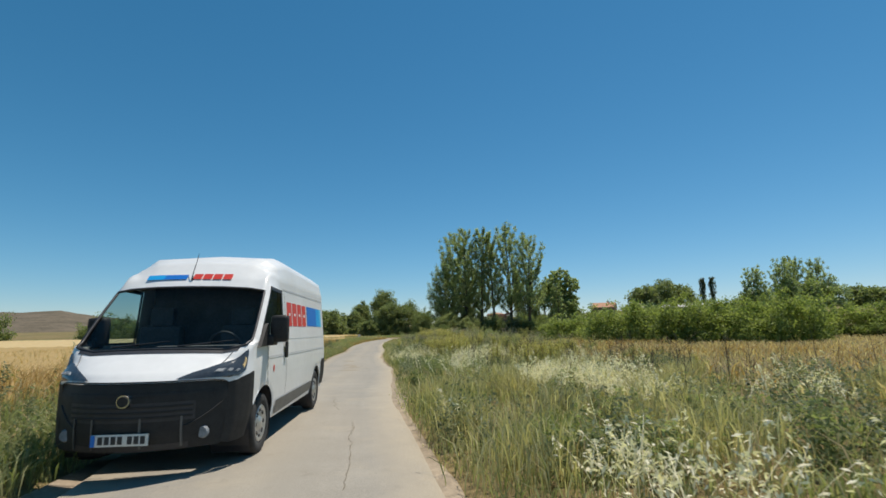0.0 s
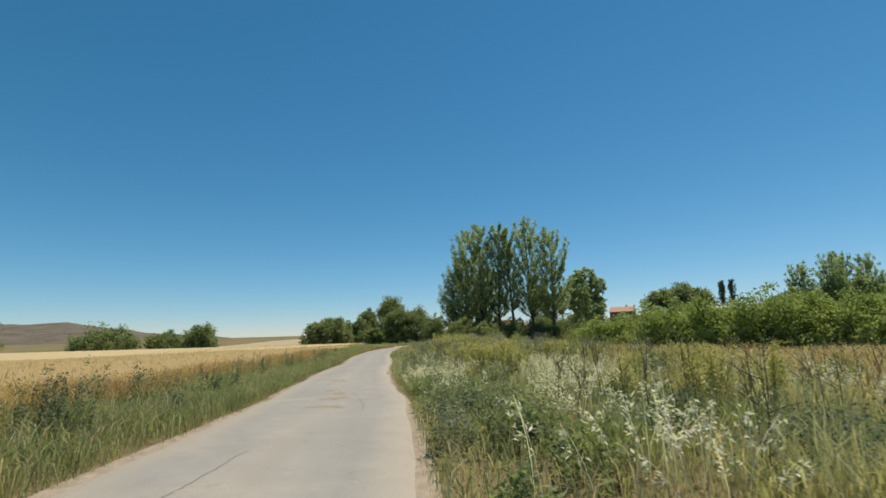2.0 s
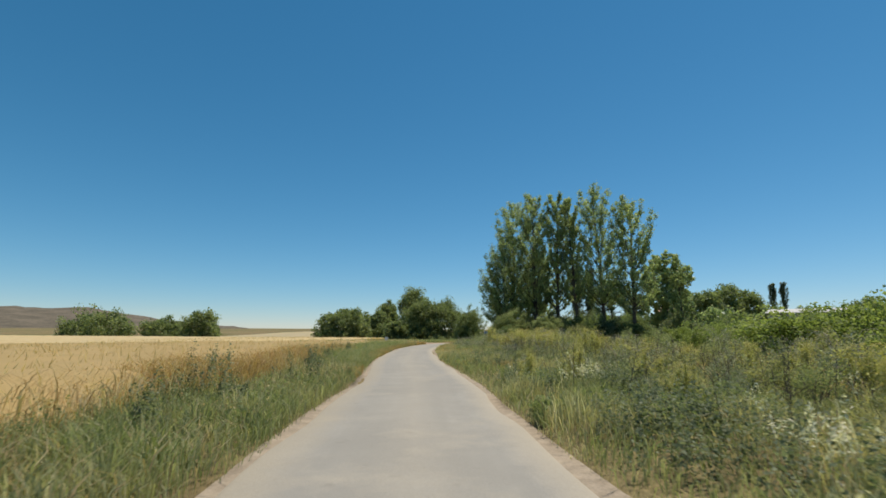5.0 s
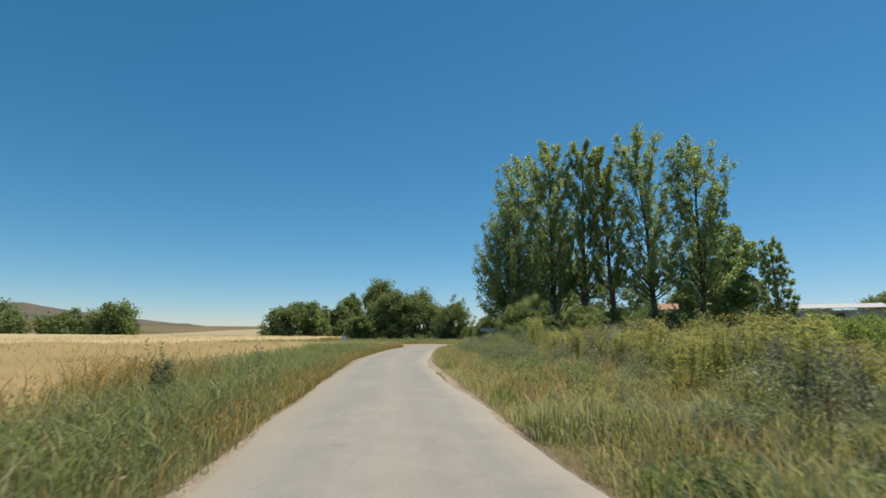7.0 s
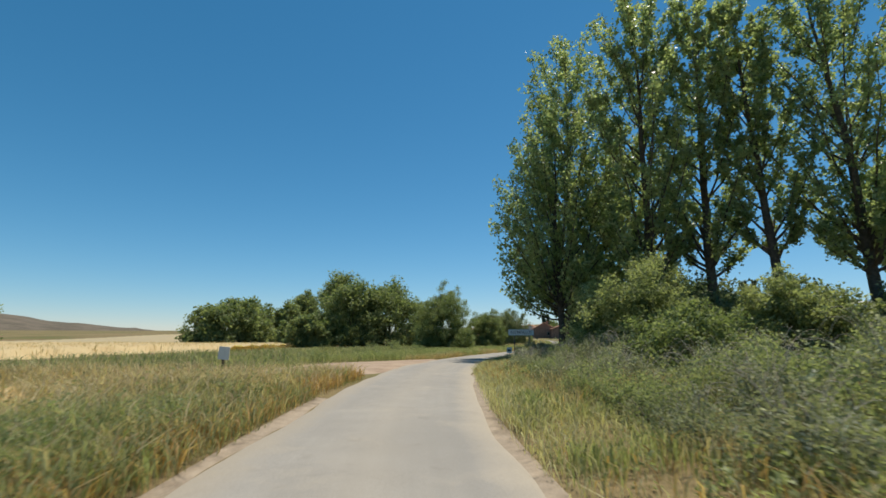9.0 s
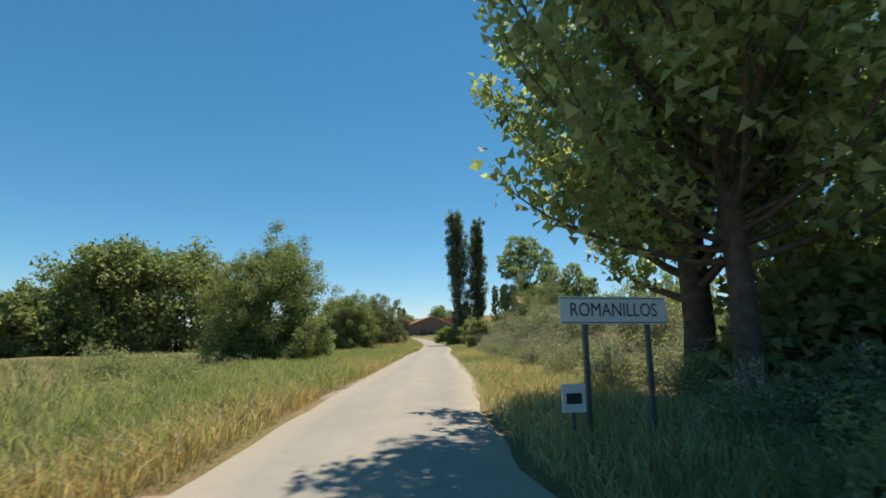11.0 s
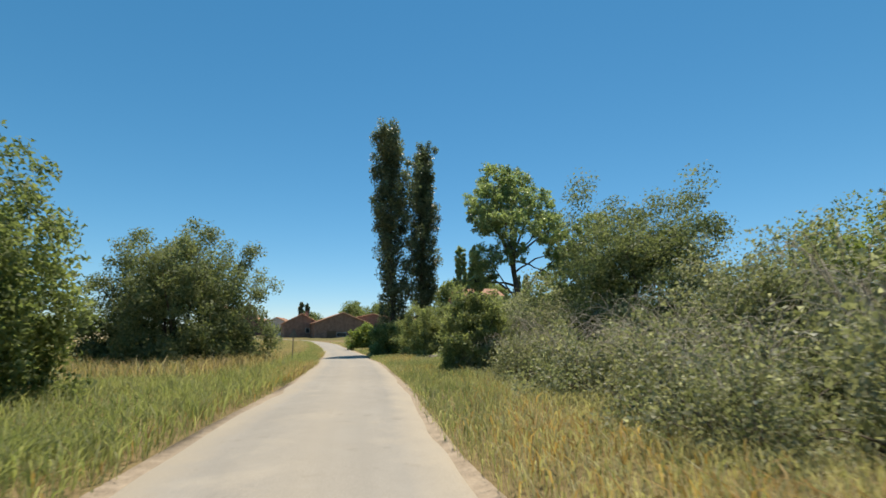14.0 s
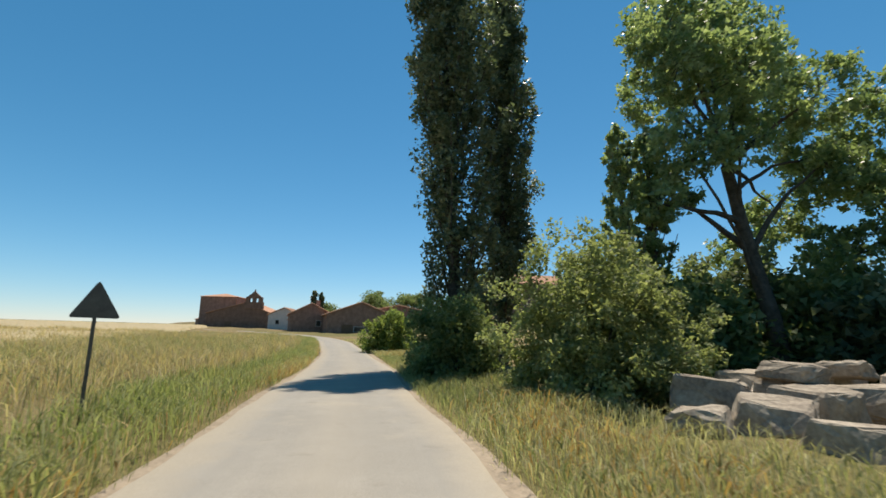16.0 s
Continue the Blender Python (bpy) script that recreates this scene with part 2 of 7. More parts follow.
def part(name, bm, material, parent=None, label="", smooth=False):
    """Links a bmesh as one mesh object under a thing or a part."""
    me = bpy.data.meshes.new(name)
    bm.to_mesh(me)
    bm.free()
    me.materials.append(material)
    if smooth:
        for f in me.polygons:
            f.use_smooth = True
    ob = new(name, me)
    if parent is not None:
        ob.parent = parent
    return tagged(ob, label)


def thing(name, m, label, category, group="", kind=""):
    ob = new(name)
    ob.empty_display_size = 0.2
    ob.matrix_basis = m
    return tagged(ob, label, category, group, kind)


def bm_box(bm, x0, y0, z0, x1, y1, z1, bevel=0.0, m=None):
    r = bmesh.ops.create_cube(bm, size=1.0)
    vs = r["verts"]
    bmesh.ops.scale(bm, vec=(x1 - x0, y1 - y0, z1 - z0), verts=vs)
    bmesh.ops.translate(bm, vec=((x0 + x1) / 2, (y0 + y1) / 2, (z0 + z1) / 2), verts=vs)
    if m is not None:
        bmesh.ops.transform(bm, matrix=m, verts=vs)
    if bevel:
        es = list({e for v in vs for e in v.link_edges})
        bmesh.ops.bevel(bm, geom=es, offset=bevel, segments=2, affect="EDGES", profile=0.7)
    return bm


def box(x0, y0, z0, x1, y1, z1, bevel=0.0, m=None):
    return bm_box(bmesh.new(), x0, y0, z0, x1, y1, z1, bevel, m)


def tubes(paths, sides=6):
    """Tapered tubes along paths; a path is a list of (point, radius)."""
    V, F, base = [], [], 0
    ang = np.linspace(0, 2 * np.pi, sides, endpoint=False)
    for path in paths:
        P = np.array([p for p, _ in path], float)
        R = np.array([r for _, r in path], float)
        T = np.gradient(P, axis=0)
        T /= np.linalg.norm(T, axis=1, keepdims=True) + 1e-9
        ref = np.where(np.abs(T[:, 2:3]) < 0.9, [[0, 0, 1.0]], [[1.0, 0, 0]])
        A = np.cross(T, ref)
        A /= np.linalg.norm(A, axis=1, keepdims=True)
        B = np.cross(T, A)
        ring = P[:, None] + R[:, None, None] * (np.cos(ang)[None, :, None] * A[:, None] + np.sin(ang)[None, :, None] * B[:, None])
        V.append(ring.reshape(-1, 3))
        n = len(path)
        i, j = np.meshgrid(np.arange(n - 1), np.arange(sides), indexing="ij")
        a = base + i * sides + j
        b = base + i * sides + (j + 1) % sides
        F.append(np.stack([a, b, b + sides, a + sides], -1).reshape(-1, 4))
        base += n * sides
    return np.concatenate(V), np.concatenate(F)


def leaves(C, size, rng, up=0.45, long=1.5, fold=0.25, tri=False):
    """Folded diamond leaves at the points C, turned at random. size: per leaf or one."""
    n = len(C)
    size = np.broadcast_to(size, n) * rng.uniform(0.65, 1.35, n)
    c = rng.normal(size=(n, 3))
    c[:, 2] = np.abs(c[:, 2]) + up
    c /= np.linalg.norm(c, axis=1, keepdims=True)
    a = np.cross(c, rng.normal(size=(n, 3)))
    a /= np.linalg.norm(a, axis=1, keepdims=True)
    b = np.cross(c, a)
    s = size[:, None]
    if tri:
        V = np.stack([C - a * s * long * 0.6, C + a * s * 0.5 + b * s * 0.55, C + a * s * 0.5 - b * s * 0.55], 1)
        return V.reshape(-1, 3), np.arange(3 * n).reshape(-1, 3)
    V = np.stack([C - a * s * long / 2, C + b * s * 0.5 + c * s * fold, C + a * s * long / 2, C - b * s * 0.5 + c * s * fold], 1)
    return V.reshape(-1, 3), np.arange(4 * n).reshape(-1, 4)


def bend(p, q, r0, r1, rng, k=6, sag=0.0, wob=0.06):
    """A slightly crooked limb from p to q."""
    p, q = np.array(p, float), np.array(q, float)
    d = np.linalg.norm(q - p)
    w = np.cumsum(rng.normal(size=(k, 3)) * wob * d / k, axis=0)
    u = np.linspace(0, 1, k)
    pts = p + (q - p) * u[:, None] + (w - w[0])
    pts[:, 2] += sag * d * np.sin(u * np.pi)
    return [(a, r0 + (r1 - r0) * t) for a, t in zip(pts, u)]

# ---------------------------------------------------------------- ground and road
KNOT_Y = [-60, 0, 9, 16, 30, 45, 60, 80, 96, 125, 150, 190, 205, 230, 262, 330, 700, 1600]
KNOT_Z = [0.0, -0.03, -0.05, -0.22, -0.42, -0.45, -0.40, -0.26, -0.12, -0.12, -0.24, -0.25, -0.10, 0.6, 1.7, 3.2, 9.0, 22.0]


def gz(x, y):
    """Height of the ground."""
    x, y = np.asarray(x, float), np.asarray(y, float)
    z = np.interp(y, KNOT_Y, KNOT_Z)
    w = np.clip((-x - 14) / 60, 0, 1) * np.clip((150 - y) / 60, 0, 1)
    z = z - 0.9 * w * w * (3 - 2 * w)
    e = np.clip((x - 46) / 48, 0, 1)
    r = np.clip((y - 45) / 75, 0, 1)
    k, q = np.clip((x - 90) / 100, 0, 1), np.clip((y - 240) / 180, 0, 1)
    return z + 5.6 * e * e * (3 - 2 * e) * r * r * (3 - 2 * r) + 8.0 * k * k * (3 - 2 * k) * q * q * (3 - 2 * q)      # rising ground at the right


ROAD = [(0.9, -12), (-1.1, 0), (-2.2, 6.4), (-2.9, 10.4), (-3.35, 14.3), (-4.2, 21.8), (-4.9, 26), (-5.8, 31.5), (-6.45, 36), (-7.0, 41), (-7.55, 46.5),
        (-9.35, 59), (-9.95, 65.6), (-10.5, 72), (-10.95, 78), (-10.95, 82), (-10.8, 88), (-10.5, 93), (-9.9, 98), (-9.2, 103), (-7.7, 109), (-5.8, 115),
        (-3.6, 120.5), (-1.1, 126), (1.2, 131.5), (4.8, 140), (8.85, 150), (12.15, 157), (14.8, 163), (18.6, 172), (20.9, 178.3), (25.1, 189), (29.5, 202),
        (33, 214), (36.2, 226), (37.4, 238), (35.5, 249), (29.0, 260), (18, 268)]


def smooth_line(pts, step):
    """Points at even steps along a Catmull-Rom line."""
    P = np.array(pts, float)
    P = np.vstack([2 * P[0] - P[1], P, 2 * P[-1] - P[-2]])
    out = []
    for i in range(1, len(P) - 2):
        t = np.linspace(0, 1, 24, endpoint=False)[:, None]
        a, b, c, d = P[i - 1], P[i], P[i + 1], P[i + 2]
        out.append(0.5 * (2 * b + (c - a) * t + (2 * a - 5 * b + 4 * c - d) * t ** 2 + (3 * b - a - 3 * c + d) * t ** 3))
    Q = np.vstack(out + [P[-2:-1]])
    s = np.r_[0, np.cumsum(np.linalg.norm(np.diff(Q, axis=0), axis=1))]
    k = np.arange(0, s[-1], step)
    return np.stack([np.interp(k, s, Q[:, 0]), np.interp(k, s, Q[:, 1])], 1)


LINE = smooth_line(ROAD, 0.5)
TAN = np.gradient(LINE, axis=0)
TAN /= np.linalg.norm(TAN, axis=1, keepdims=True)
NOR = np.stack([TAN[:, 1], -TAN[:, 0]], 1)          # to the right
HALF = 1.83


def along(y):
    """Index into the road's line at that y."""
    return np.clip(np.searchsorted(LINE[:500, 1], y), 0, len(LINE) - 1)


def beside(y, off):
    """A place beside the road: metres to the right of its middle."""
    i = along(y)
    return LINE[i] + NOR[i] * np.asarray(off)[..., None]


def off_road(x, y):
    """Signed distance to the right of the road's middle."""
    i = along(np.asarray(y))
    return (np.asarray(x) - LINE[i, 0]) * NOR[i, 0] + (np.asarray(y) - LINE[i, 1]) * NOR[i, 1]


def grid_sheet(xs, ys, zfun):
    X, Y = np.meshgrid(xs, ys)
    V = np.stack([X, Y, zfun(X, Y)], -1).reshape(-1, 3)
    nx, ny = len(xs), len(ys)
    i, j = np.meshgrid(np.arange(ny - 1), np.arange(nx - 1), indexing="ij")
    a = (i * nx + j).ravel()
    return V, np.stack([a, a + 1, a + nx + 1, a + nx], 1)


# a dirt track that joins the lane
TRACK = smooth_line([(-5.6, 115.0), (-8.2, 112.0), (-10.7, 108.4), (-12.6, 104.9), (-14.6, 101.4), (-18, 97.0), (-24, 92), (-34, 85), (-44, 79)], 0.5)


def track_gap(x, y):
    """Distance to the middle of the dirt track."""
    x, y = np.asarray(x, float), np.asarray(y, float)
    d = np.full(x.shape, 99.0)
    near = (x < 0) & (x > -50) & (y > 74) & (y < 122)
    if near.any():
        q = np.stack([x[near], y[near]], 1)
        d[near] = np.min(np.linalg.norm(q[:, None] - TRACK[None, ::2], axis=2), 1)
    return d


def ground_z(x, y):
    z = gz(x, y) - 0.03
    d = np.abs(off_road(x, y)) - HALF
    near = (np.abs(x - LINE[along(y), 0]) < 60)
    lump = 0.10 * np.sin(x * 0.9 + 1.3 * np.sin(y * 0.31)) * np.sin(y * 0.7 + x * 0.23)
    return z + np.where(near, np.clip(d / 2.5, 0, 1) * (0.10 + lump), 0.1) * np.clip((track_gap(x, y) - 3.4) / 2.0, 0, 1)


xs = np.r_[-2500, -1500, -900, -600, -400, -280, -200, -150, -110, np.arange(-80, 80, 1.0), 80, 110, 150, 200, 280, 400, 600, 900, 1500, 2500]
ys = np.r_[-300, -150, -80, -40, np.arange(-16, 280, 1.5), 280, 300, 330, 370, 420, 500, 600, 800, 1100, 1600, 2500, 4000]
v, f = grid_sheet(xs, ys, ground_z)
ground = tagged(new("ground", mesh_np("ground", v, f, M["ground"], smooth=True)), "dry uneven grassland reaching to the horizon", "ground", kind="structure")

rng = np.random.default_rng(5)
n = len(LINE)
cols = np.array([-1.0, -0.93, -0.6, -0.25, 0.0, 0.25, 0.6, 0.93, 1.0])
crown = np.array([-0.07, 0.0, 0.012, 0.022, 0.026, 0.022, 0.012, 0.0, -0.07])


def wander(n, amp, rng, width=3):
    w = np.convolve(rng.normal(size=n + 40), np.hanning(width * 2 + 1), "same")[20:20 + n]
    return amp * w / (np.std(w) + 1e-9)


edge_l, edge_r = wander(n, 0.045, rng, 3) + wander(n, 0.07, rng, 14), wander(n, 0.04, rng, 3) + wander(n, 0.07, rng, 14)
half = np.stack([np.where(cols < 0, HALF + e[0] * abs(cols), HALF + e[1] * abs(cols)) for e in zip(edge_l, edge_r)])
P = LINE[:, None, :] + NOR[:, None, :] * (cols[None, :] * half)[..., None]
Z = gz(P[..., 0], P[..., 1]) + 0.035 + crown[None, :]
V = np.concatenate([P, Z[..., None]], -1).reshape(-1, 3)
U = np.stack([np.broadcast_to((cols + 1) / 2, (n, len(cols))), np.broadcast_to(np.arange(n)[:, None] * 0.5 / 3.7, (n, len(cols)))], -1).reshape(-1, 2)
i, j = np.meshgrid(np.arange(n - 1), np.arange(len(cols) - 1), indexing="ij")
a = (i * len(cols) + j).ravel()
road = part_np("road", V, np.stack([a, a + 1, a + len(cols) + 1, a + len(cols)], 1), M["road"], None, "narrow worn pale asphalt lane with sandy rims", U, True)
tagged(road, category="road", kind="structure")

# cracks in the worn surface
M["crack"] = plain_mat("dark road crack", (0.16, 0.137, 0.108), (0.235, 0.205, 0.16), 20.0, 0.95, spec=0.1)


def crack(y, off, length, turn, seed, width=0.006):
    """A thin wandering crack lying in the road's surface."""
    rng = np.random.default_rng(seed)
    k = max(6, int(length / 0.08))
    yy = y + np.linspace(0, length, k) * math.cos(turn)
    oo = off + np.linspace(0, length, k) * math.sin(turn) + np.cumsum(rng.normal(size=k) * 0.014)
    c = np.stack([np.interp(yy, LINE[:, 1], LINE[:, 0]), yy], 1)
    w = width * rng.uniform(0.3, 1.4, k)
    w[[0, -1]] = 0.002
    L, R = c + np.stack([oo - w, 0 * w], 1), c + np.stack([oo + w, 0 * w], 1)
    rise = 0.035 + np.interp(np.abs(oo) / HALF, [0, 0.25, 0.6, 0.93], [0.026, 0.022, 0.012, 0.0]) + 0.004
    V = np.concatenate([np.column_stack([q, gz(q[:, 0], q[:, 1]) + rise]) for q in (L, R)])
    i = np.arange(k - 1)
    return part_np("crack", V, np.stack([i, i + k, i + k + 1, i + 1], 1), M["crack"], road)


for y, off, length, turn, sd in ((4.6, 0.95, 3.4, 0.02, 1), (9.2, 0.75, 2.0, -0.1, 3), (14, -0.6, 3.0, 0.1, 4), (21, 0.9, 4.0, -0.05, 5), (29, 1.1, 1.4, 0.3, 6), (31, -0.9, 2.0, 0.6, 7)):
    crack(y, off, length, turn, sd)

# dried mud trodden onto the lane
M["mud"] = plain_mat("dried brown mud", (0.25, 0.205, 0.15), (0.335, 0.285, 0.215), 9.0, 0.95, relief=0.01, spec=0.1)


def mud_patch(x, y, a, b, seed):
    """A flat ragged smear of dried mud on the lane."""
    rng = np.random.default_rng(seed)
    k = np.arange(28) * 2 * math.pi / 28
    w = 1 + 0.28 * np.sin(2 * k + seed) + 0.18 * np.sin(5 * k + 2 * seed) + rng.normal(size=28) * 0.16
    rings = [np.column_stack([x + a * w * u * np.cos(k), y + b * w * u * np.sin(k)]) for u in (0.45, 1.0)]
    p = np.vstack([[[x, y]]] + rings)
    o = np.abs(off_road(p[:, 0], p[:, 1]))
    z = gz(p[:, 0], p[:, 1]) + 0.035 + np.interp(o / HALF, [0, 0.25, 0.6, 0.93], [0.026, 0.022, 0.012, 0.0]) + np.array([0.008] * 29 + [0.003] * 28)
    i, j = np.arange(28), np.roll(np.arange(28), -1)
    f = [(0, 1 + q, 1 + r) for q, r in zip(i, j)] + [(1 + q, 29 + q, 29 + r, 1 + r) for q, r in zip(i, j)]
    return part("mud_patch", poly_mesh(np.column_stack([p, z]), f), M["mud"], road, "smear of dried brown mud")


def poly_mesh(V, F):
    bm = bmesh.new()
    vs = [bm.verts.new(q) for q in V]
    for q in F:
        bm.faces.new([vs[r] for r in q])
    return bm


for x, y, a, b, sd in ((-4.4, 23.5, 0.30, 0.42, 1), (-4.2, 21.7, 0.34, 0.32, 2), (-4.62, 24.9, 0.20, 0.5, 3), (-5.8, 30.3, 0.34, 0.30, 4), (-5.1, 25.9, 0.22, 0.36, 5)):
    mud_patch(x, y, a, b, sd)

# bare reddish soil along both rims of the lane
for s_, nm in ((-1, 0), (1, 1)):
    w0, w1 = 1.62 + wander(n, 0.02, rng), 2.05 + wander(n, 0.08, rng, 4) + wander(n, 0.10, rng, 14)
    offs = np.stack([w0, 0 * w0 + 1.96, w1], 1) * s_
    P = LINE[:, None] + NOR[:, None] * offs[..., None]
    Z = gz(P[..., 0], P[..., 1]) + np.array([-0.03, 0.004, -0.05])[None] - 0.3 * (track_gap(P[..., 0], P[..., 1]) < 6.0)
    V = np.concatenate([P, Z[..., None]], -1).reshape(-1, 3)
    i, j = np.meshgrid(np.arange(n - 1), np.arange(2), indexing="ij")
    a = (i * 3 + j).ravel()
    ob = part_np("verge", V, np.stack([a, a + 1, a + 4, a + 3], 1), M["soil"], None, "bare reddish soil rim along the lane", None, True)
    tagged(ob, category="verge", kind="structure")

tt = np.gradient(TRACK, axis=0)
tt /= np.linalg.norm(tt, axis=1, keepdims=True)
tn = np.stack([tt[:, 1], -tt[:, 0]], 1)
wid = np.interp(np.arange(len(TRACK)), [0, 6, 14, 22, 30, 40, len(TRACK)], [0.9, 2.1, 3.6, 3.9, 2.8, 1.7, 1.6])
P = TRACK[:, None] + tn[:, None] * (np.array([-1, -0.5, 0, 0.5, 1])[None] * (wid + wander(len(wid), 0.12, rng))[:, None])[..., None]
Z = gz(P[..., 0], P[..., 1]) + np.array([-0.06, 0.027, 0.03, 0.027, -0.06])[None] + np.where(np.abs(off_road(P[..., 0], P[..., 1])) < HALF + 0.1, -0.05, 0.06)
V = np.concatenate([P, Z[..., None]], -1).reshape(-1, 3)
i, j = np.meshgrid(np.arange(len(TRACK) - 1), np.arange(4), indexing="ij")
a = (i * 5 + j).ravel()
track = part_np("dirt_track", V, np.stack([a, a + 1, a + 6, a + 5], 1), M["track"], None, "bare pinkish dirt track joining the lane", None, True)
tagged(track, category="track", kind="structure")

X, Y = np.linspace(-16, 2.5, 24), np.linspace(146, 164, 18)
v, f = grid_sheet(X, Y, lambda x, y: ground_z(x, y) + 0.07 - 0.25 * (np.maximum(np.abs(x + 6.75) / 9.25, np.abs(y - 155) / 9) > 0.95) + 0.03 * np.sin(y * 5.5))
tagged(part_np("ploughed_strip", v, f, M["soil"], None, "bare reddish ploughed strip beyond the grass", None, True), category="soil", kind="structure")

# ---------------------------------------------------------------- plants
def crown_part(name, C, size, mat, rng, parent, label="", **k):
    v, f = leaves(np.asarray(C), size, rng, **k)
    return part_np(name, v, f, mat, parent, label)


def clump_points(centres, radii, per, rng, flat=1.0):
    """Points about each centre, thicker towards the outside of the clump."""
    n = len(centres)
    d = rng.normal(size=(n, per, 3))
    d /= np.linalg.norm(d, axis=2, keepdims=True)
    r = rng.uniform(0.15, 1.0, (n, per, 1)) ** 0.8
    p = np.asarray(centres)[:, None] + d * r * np.asarray(radii)[:, None, None] * np.array([1, 1, flat])
    return p.reshape(-1, 3)


def poplar(name, m, h, spread, seed, mat, label, limbs=22, per=95, leaf=0.26, bare=0.16, group="", col=False, sway=(0, 0), puff=1.0, floor=0.25, lift=(1.0, 1.9)):
    """A poplar with an upswept crown: trunk, limbs, and leaves in clumps along the limbs."""
    rng = np.random.default_rng(seed)
    t = thing(name, m, label, "tree", group)
    lean = np.array([rng.normal() * 0.02 * h + sway[0], rng.normal() * 0.02 * h + sway[1], 0])
    top = np.array([0, 0, h * 0.96]) + lean
    trunk = bend((0, 0, -0.2), top, 0.013 * h + 0.06, 0.02, rng, 12, 0, 0.05)
    paths, C, R = [trunk], [], []
    pts = np.array([p for p, _ in trunk])
    for k in range(limbs):
        u = bare + (0.97 - bare) * ((k + rng.uniform(0, 1)) / limbs) ** 0.9
        s = np.array([np.interp(u, np.linspace(0, 1, len(pts)), pts[:, i]) for i in range(3)])
        az = k * 2.4 + rng.uniform(-0.4, 0.4)
        prof = (math.sin(math.pi * 0.9 * (1 - u) ** 0.75) * (1.22 - 0.62 * u) if not col else (0.45 + 0.55 * math.sin(math.pi * min(1.0, (u + 0.12)) ** 0.8)))
        out = spread * max(floor, prof) * rng.uniform(0.65, 1.1)
        rise = out * (rng.uniform(*lift) if not col else rng.uniform(2.2, 4.5))
        rise = min(rise, h * 1.0 - s[2] + 0.3)
        e = s + np.array([math.cos(az) * out, math.sin(az) * out, rise])
        limb = bend(s, e, 0.004 * h * (1.15 - u), 0.012, rng, 6, -0.06, 0.10)
        paths.append(limb)
        lp = np.array([p for p, _ in limb])
        for w in np.linspace(0.25, 0.94, 5):
            c = np.array([np.interp(w, np.linspace(0, 1, 6), lp[:, i]) for i in range(3)]) + rng.normal(size=3) * (0.05 if not col else 0.09) * spread
            C.append(c)
            R.append(puff * (0.205 if not col else 0.32) * spread * rng.uniform(0.75, 1.25) * (1.1 - 0.25 * w))
    for w in np.linspace(0.4, 0.98, 10):
        C.append(np.array([np.interp(w, np.linspace(0, 1, len(pts)), pts[:, i]) for i in range(3)]))
        R.append(puff * 0.25 * spread * (1.3 - w))
    v, f = tubes(paths[:1], 8)
    part_np("trunk", v, f, M["bark"], t, smooth=True)
    v, f = tubes(paths[1:], 5)
    tagged(part_np("branchwork", v, f, M["bark"], t, smooth=True), kind="stuff")
    crown_part("crown", clump_points(C, R, per, rng, 1.35 if col else 1.05), leaf, mat, rng, t, tri=True)
    return t


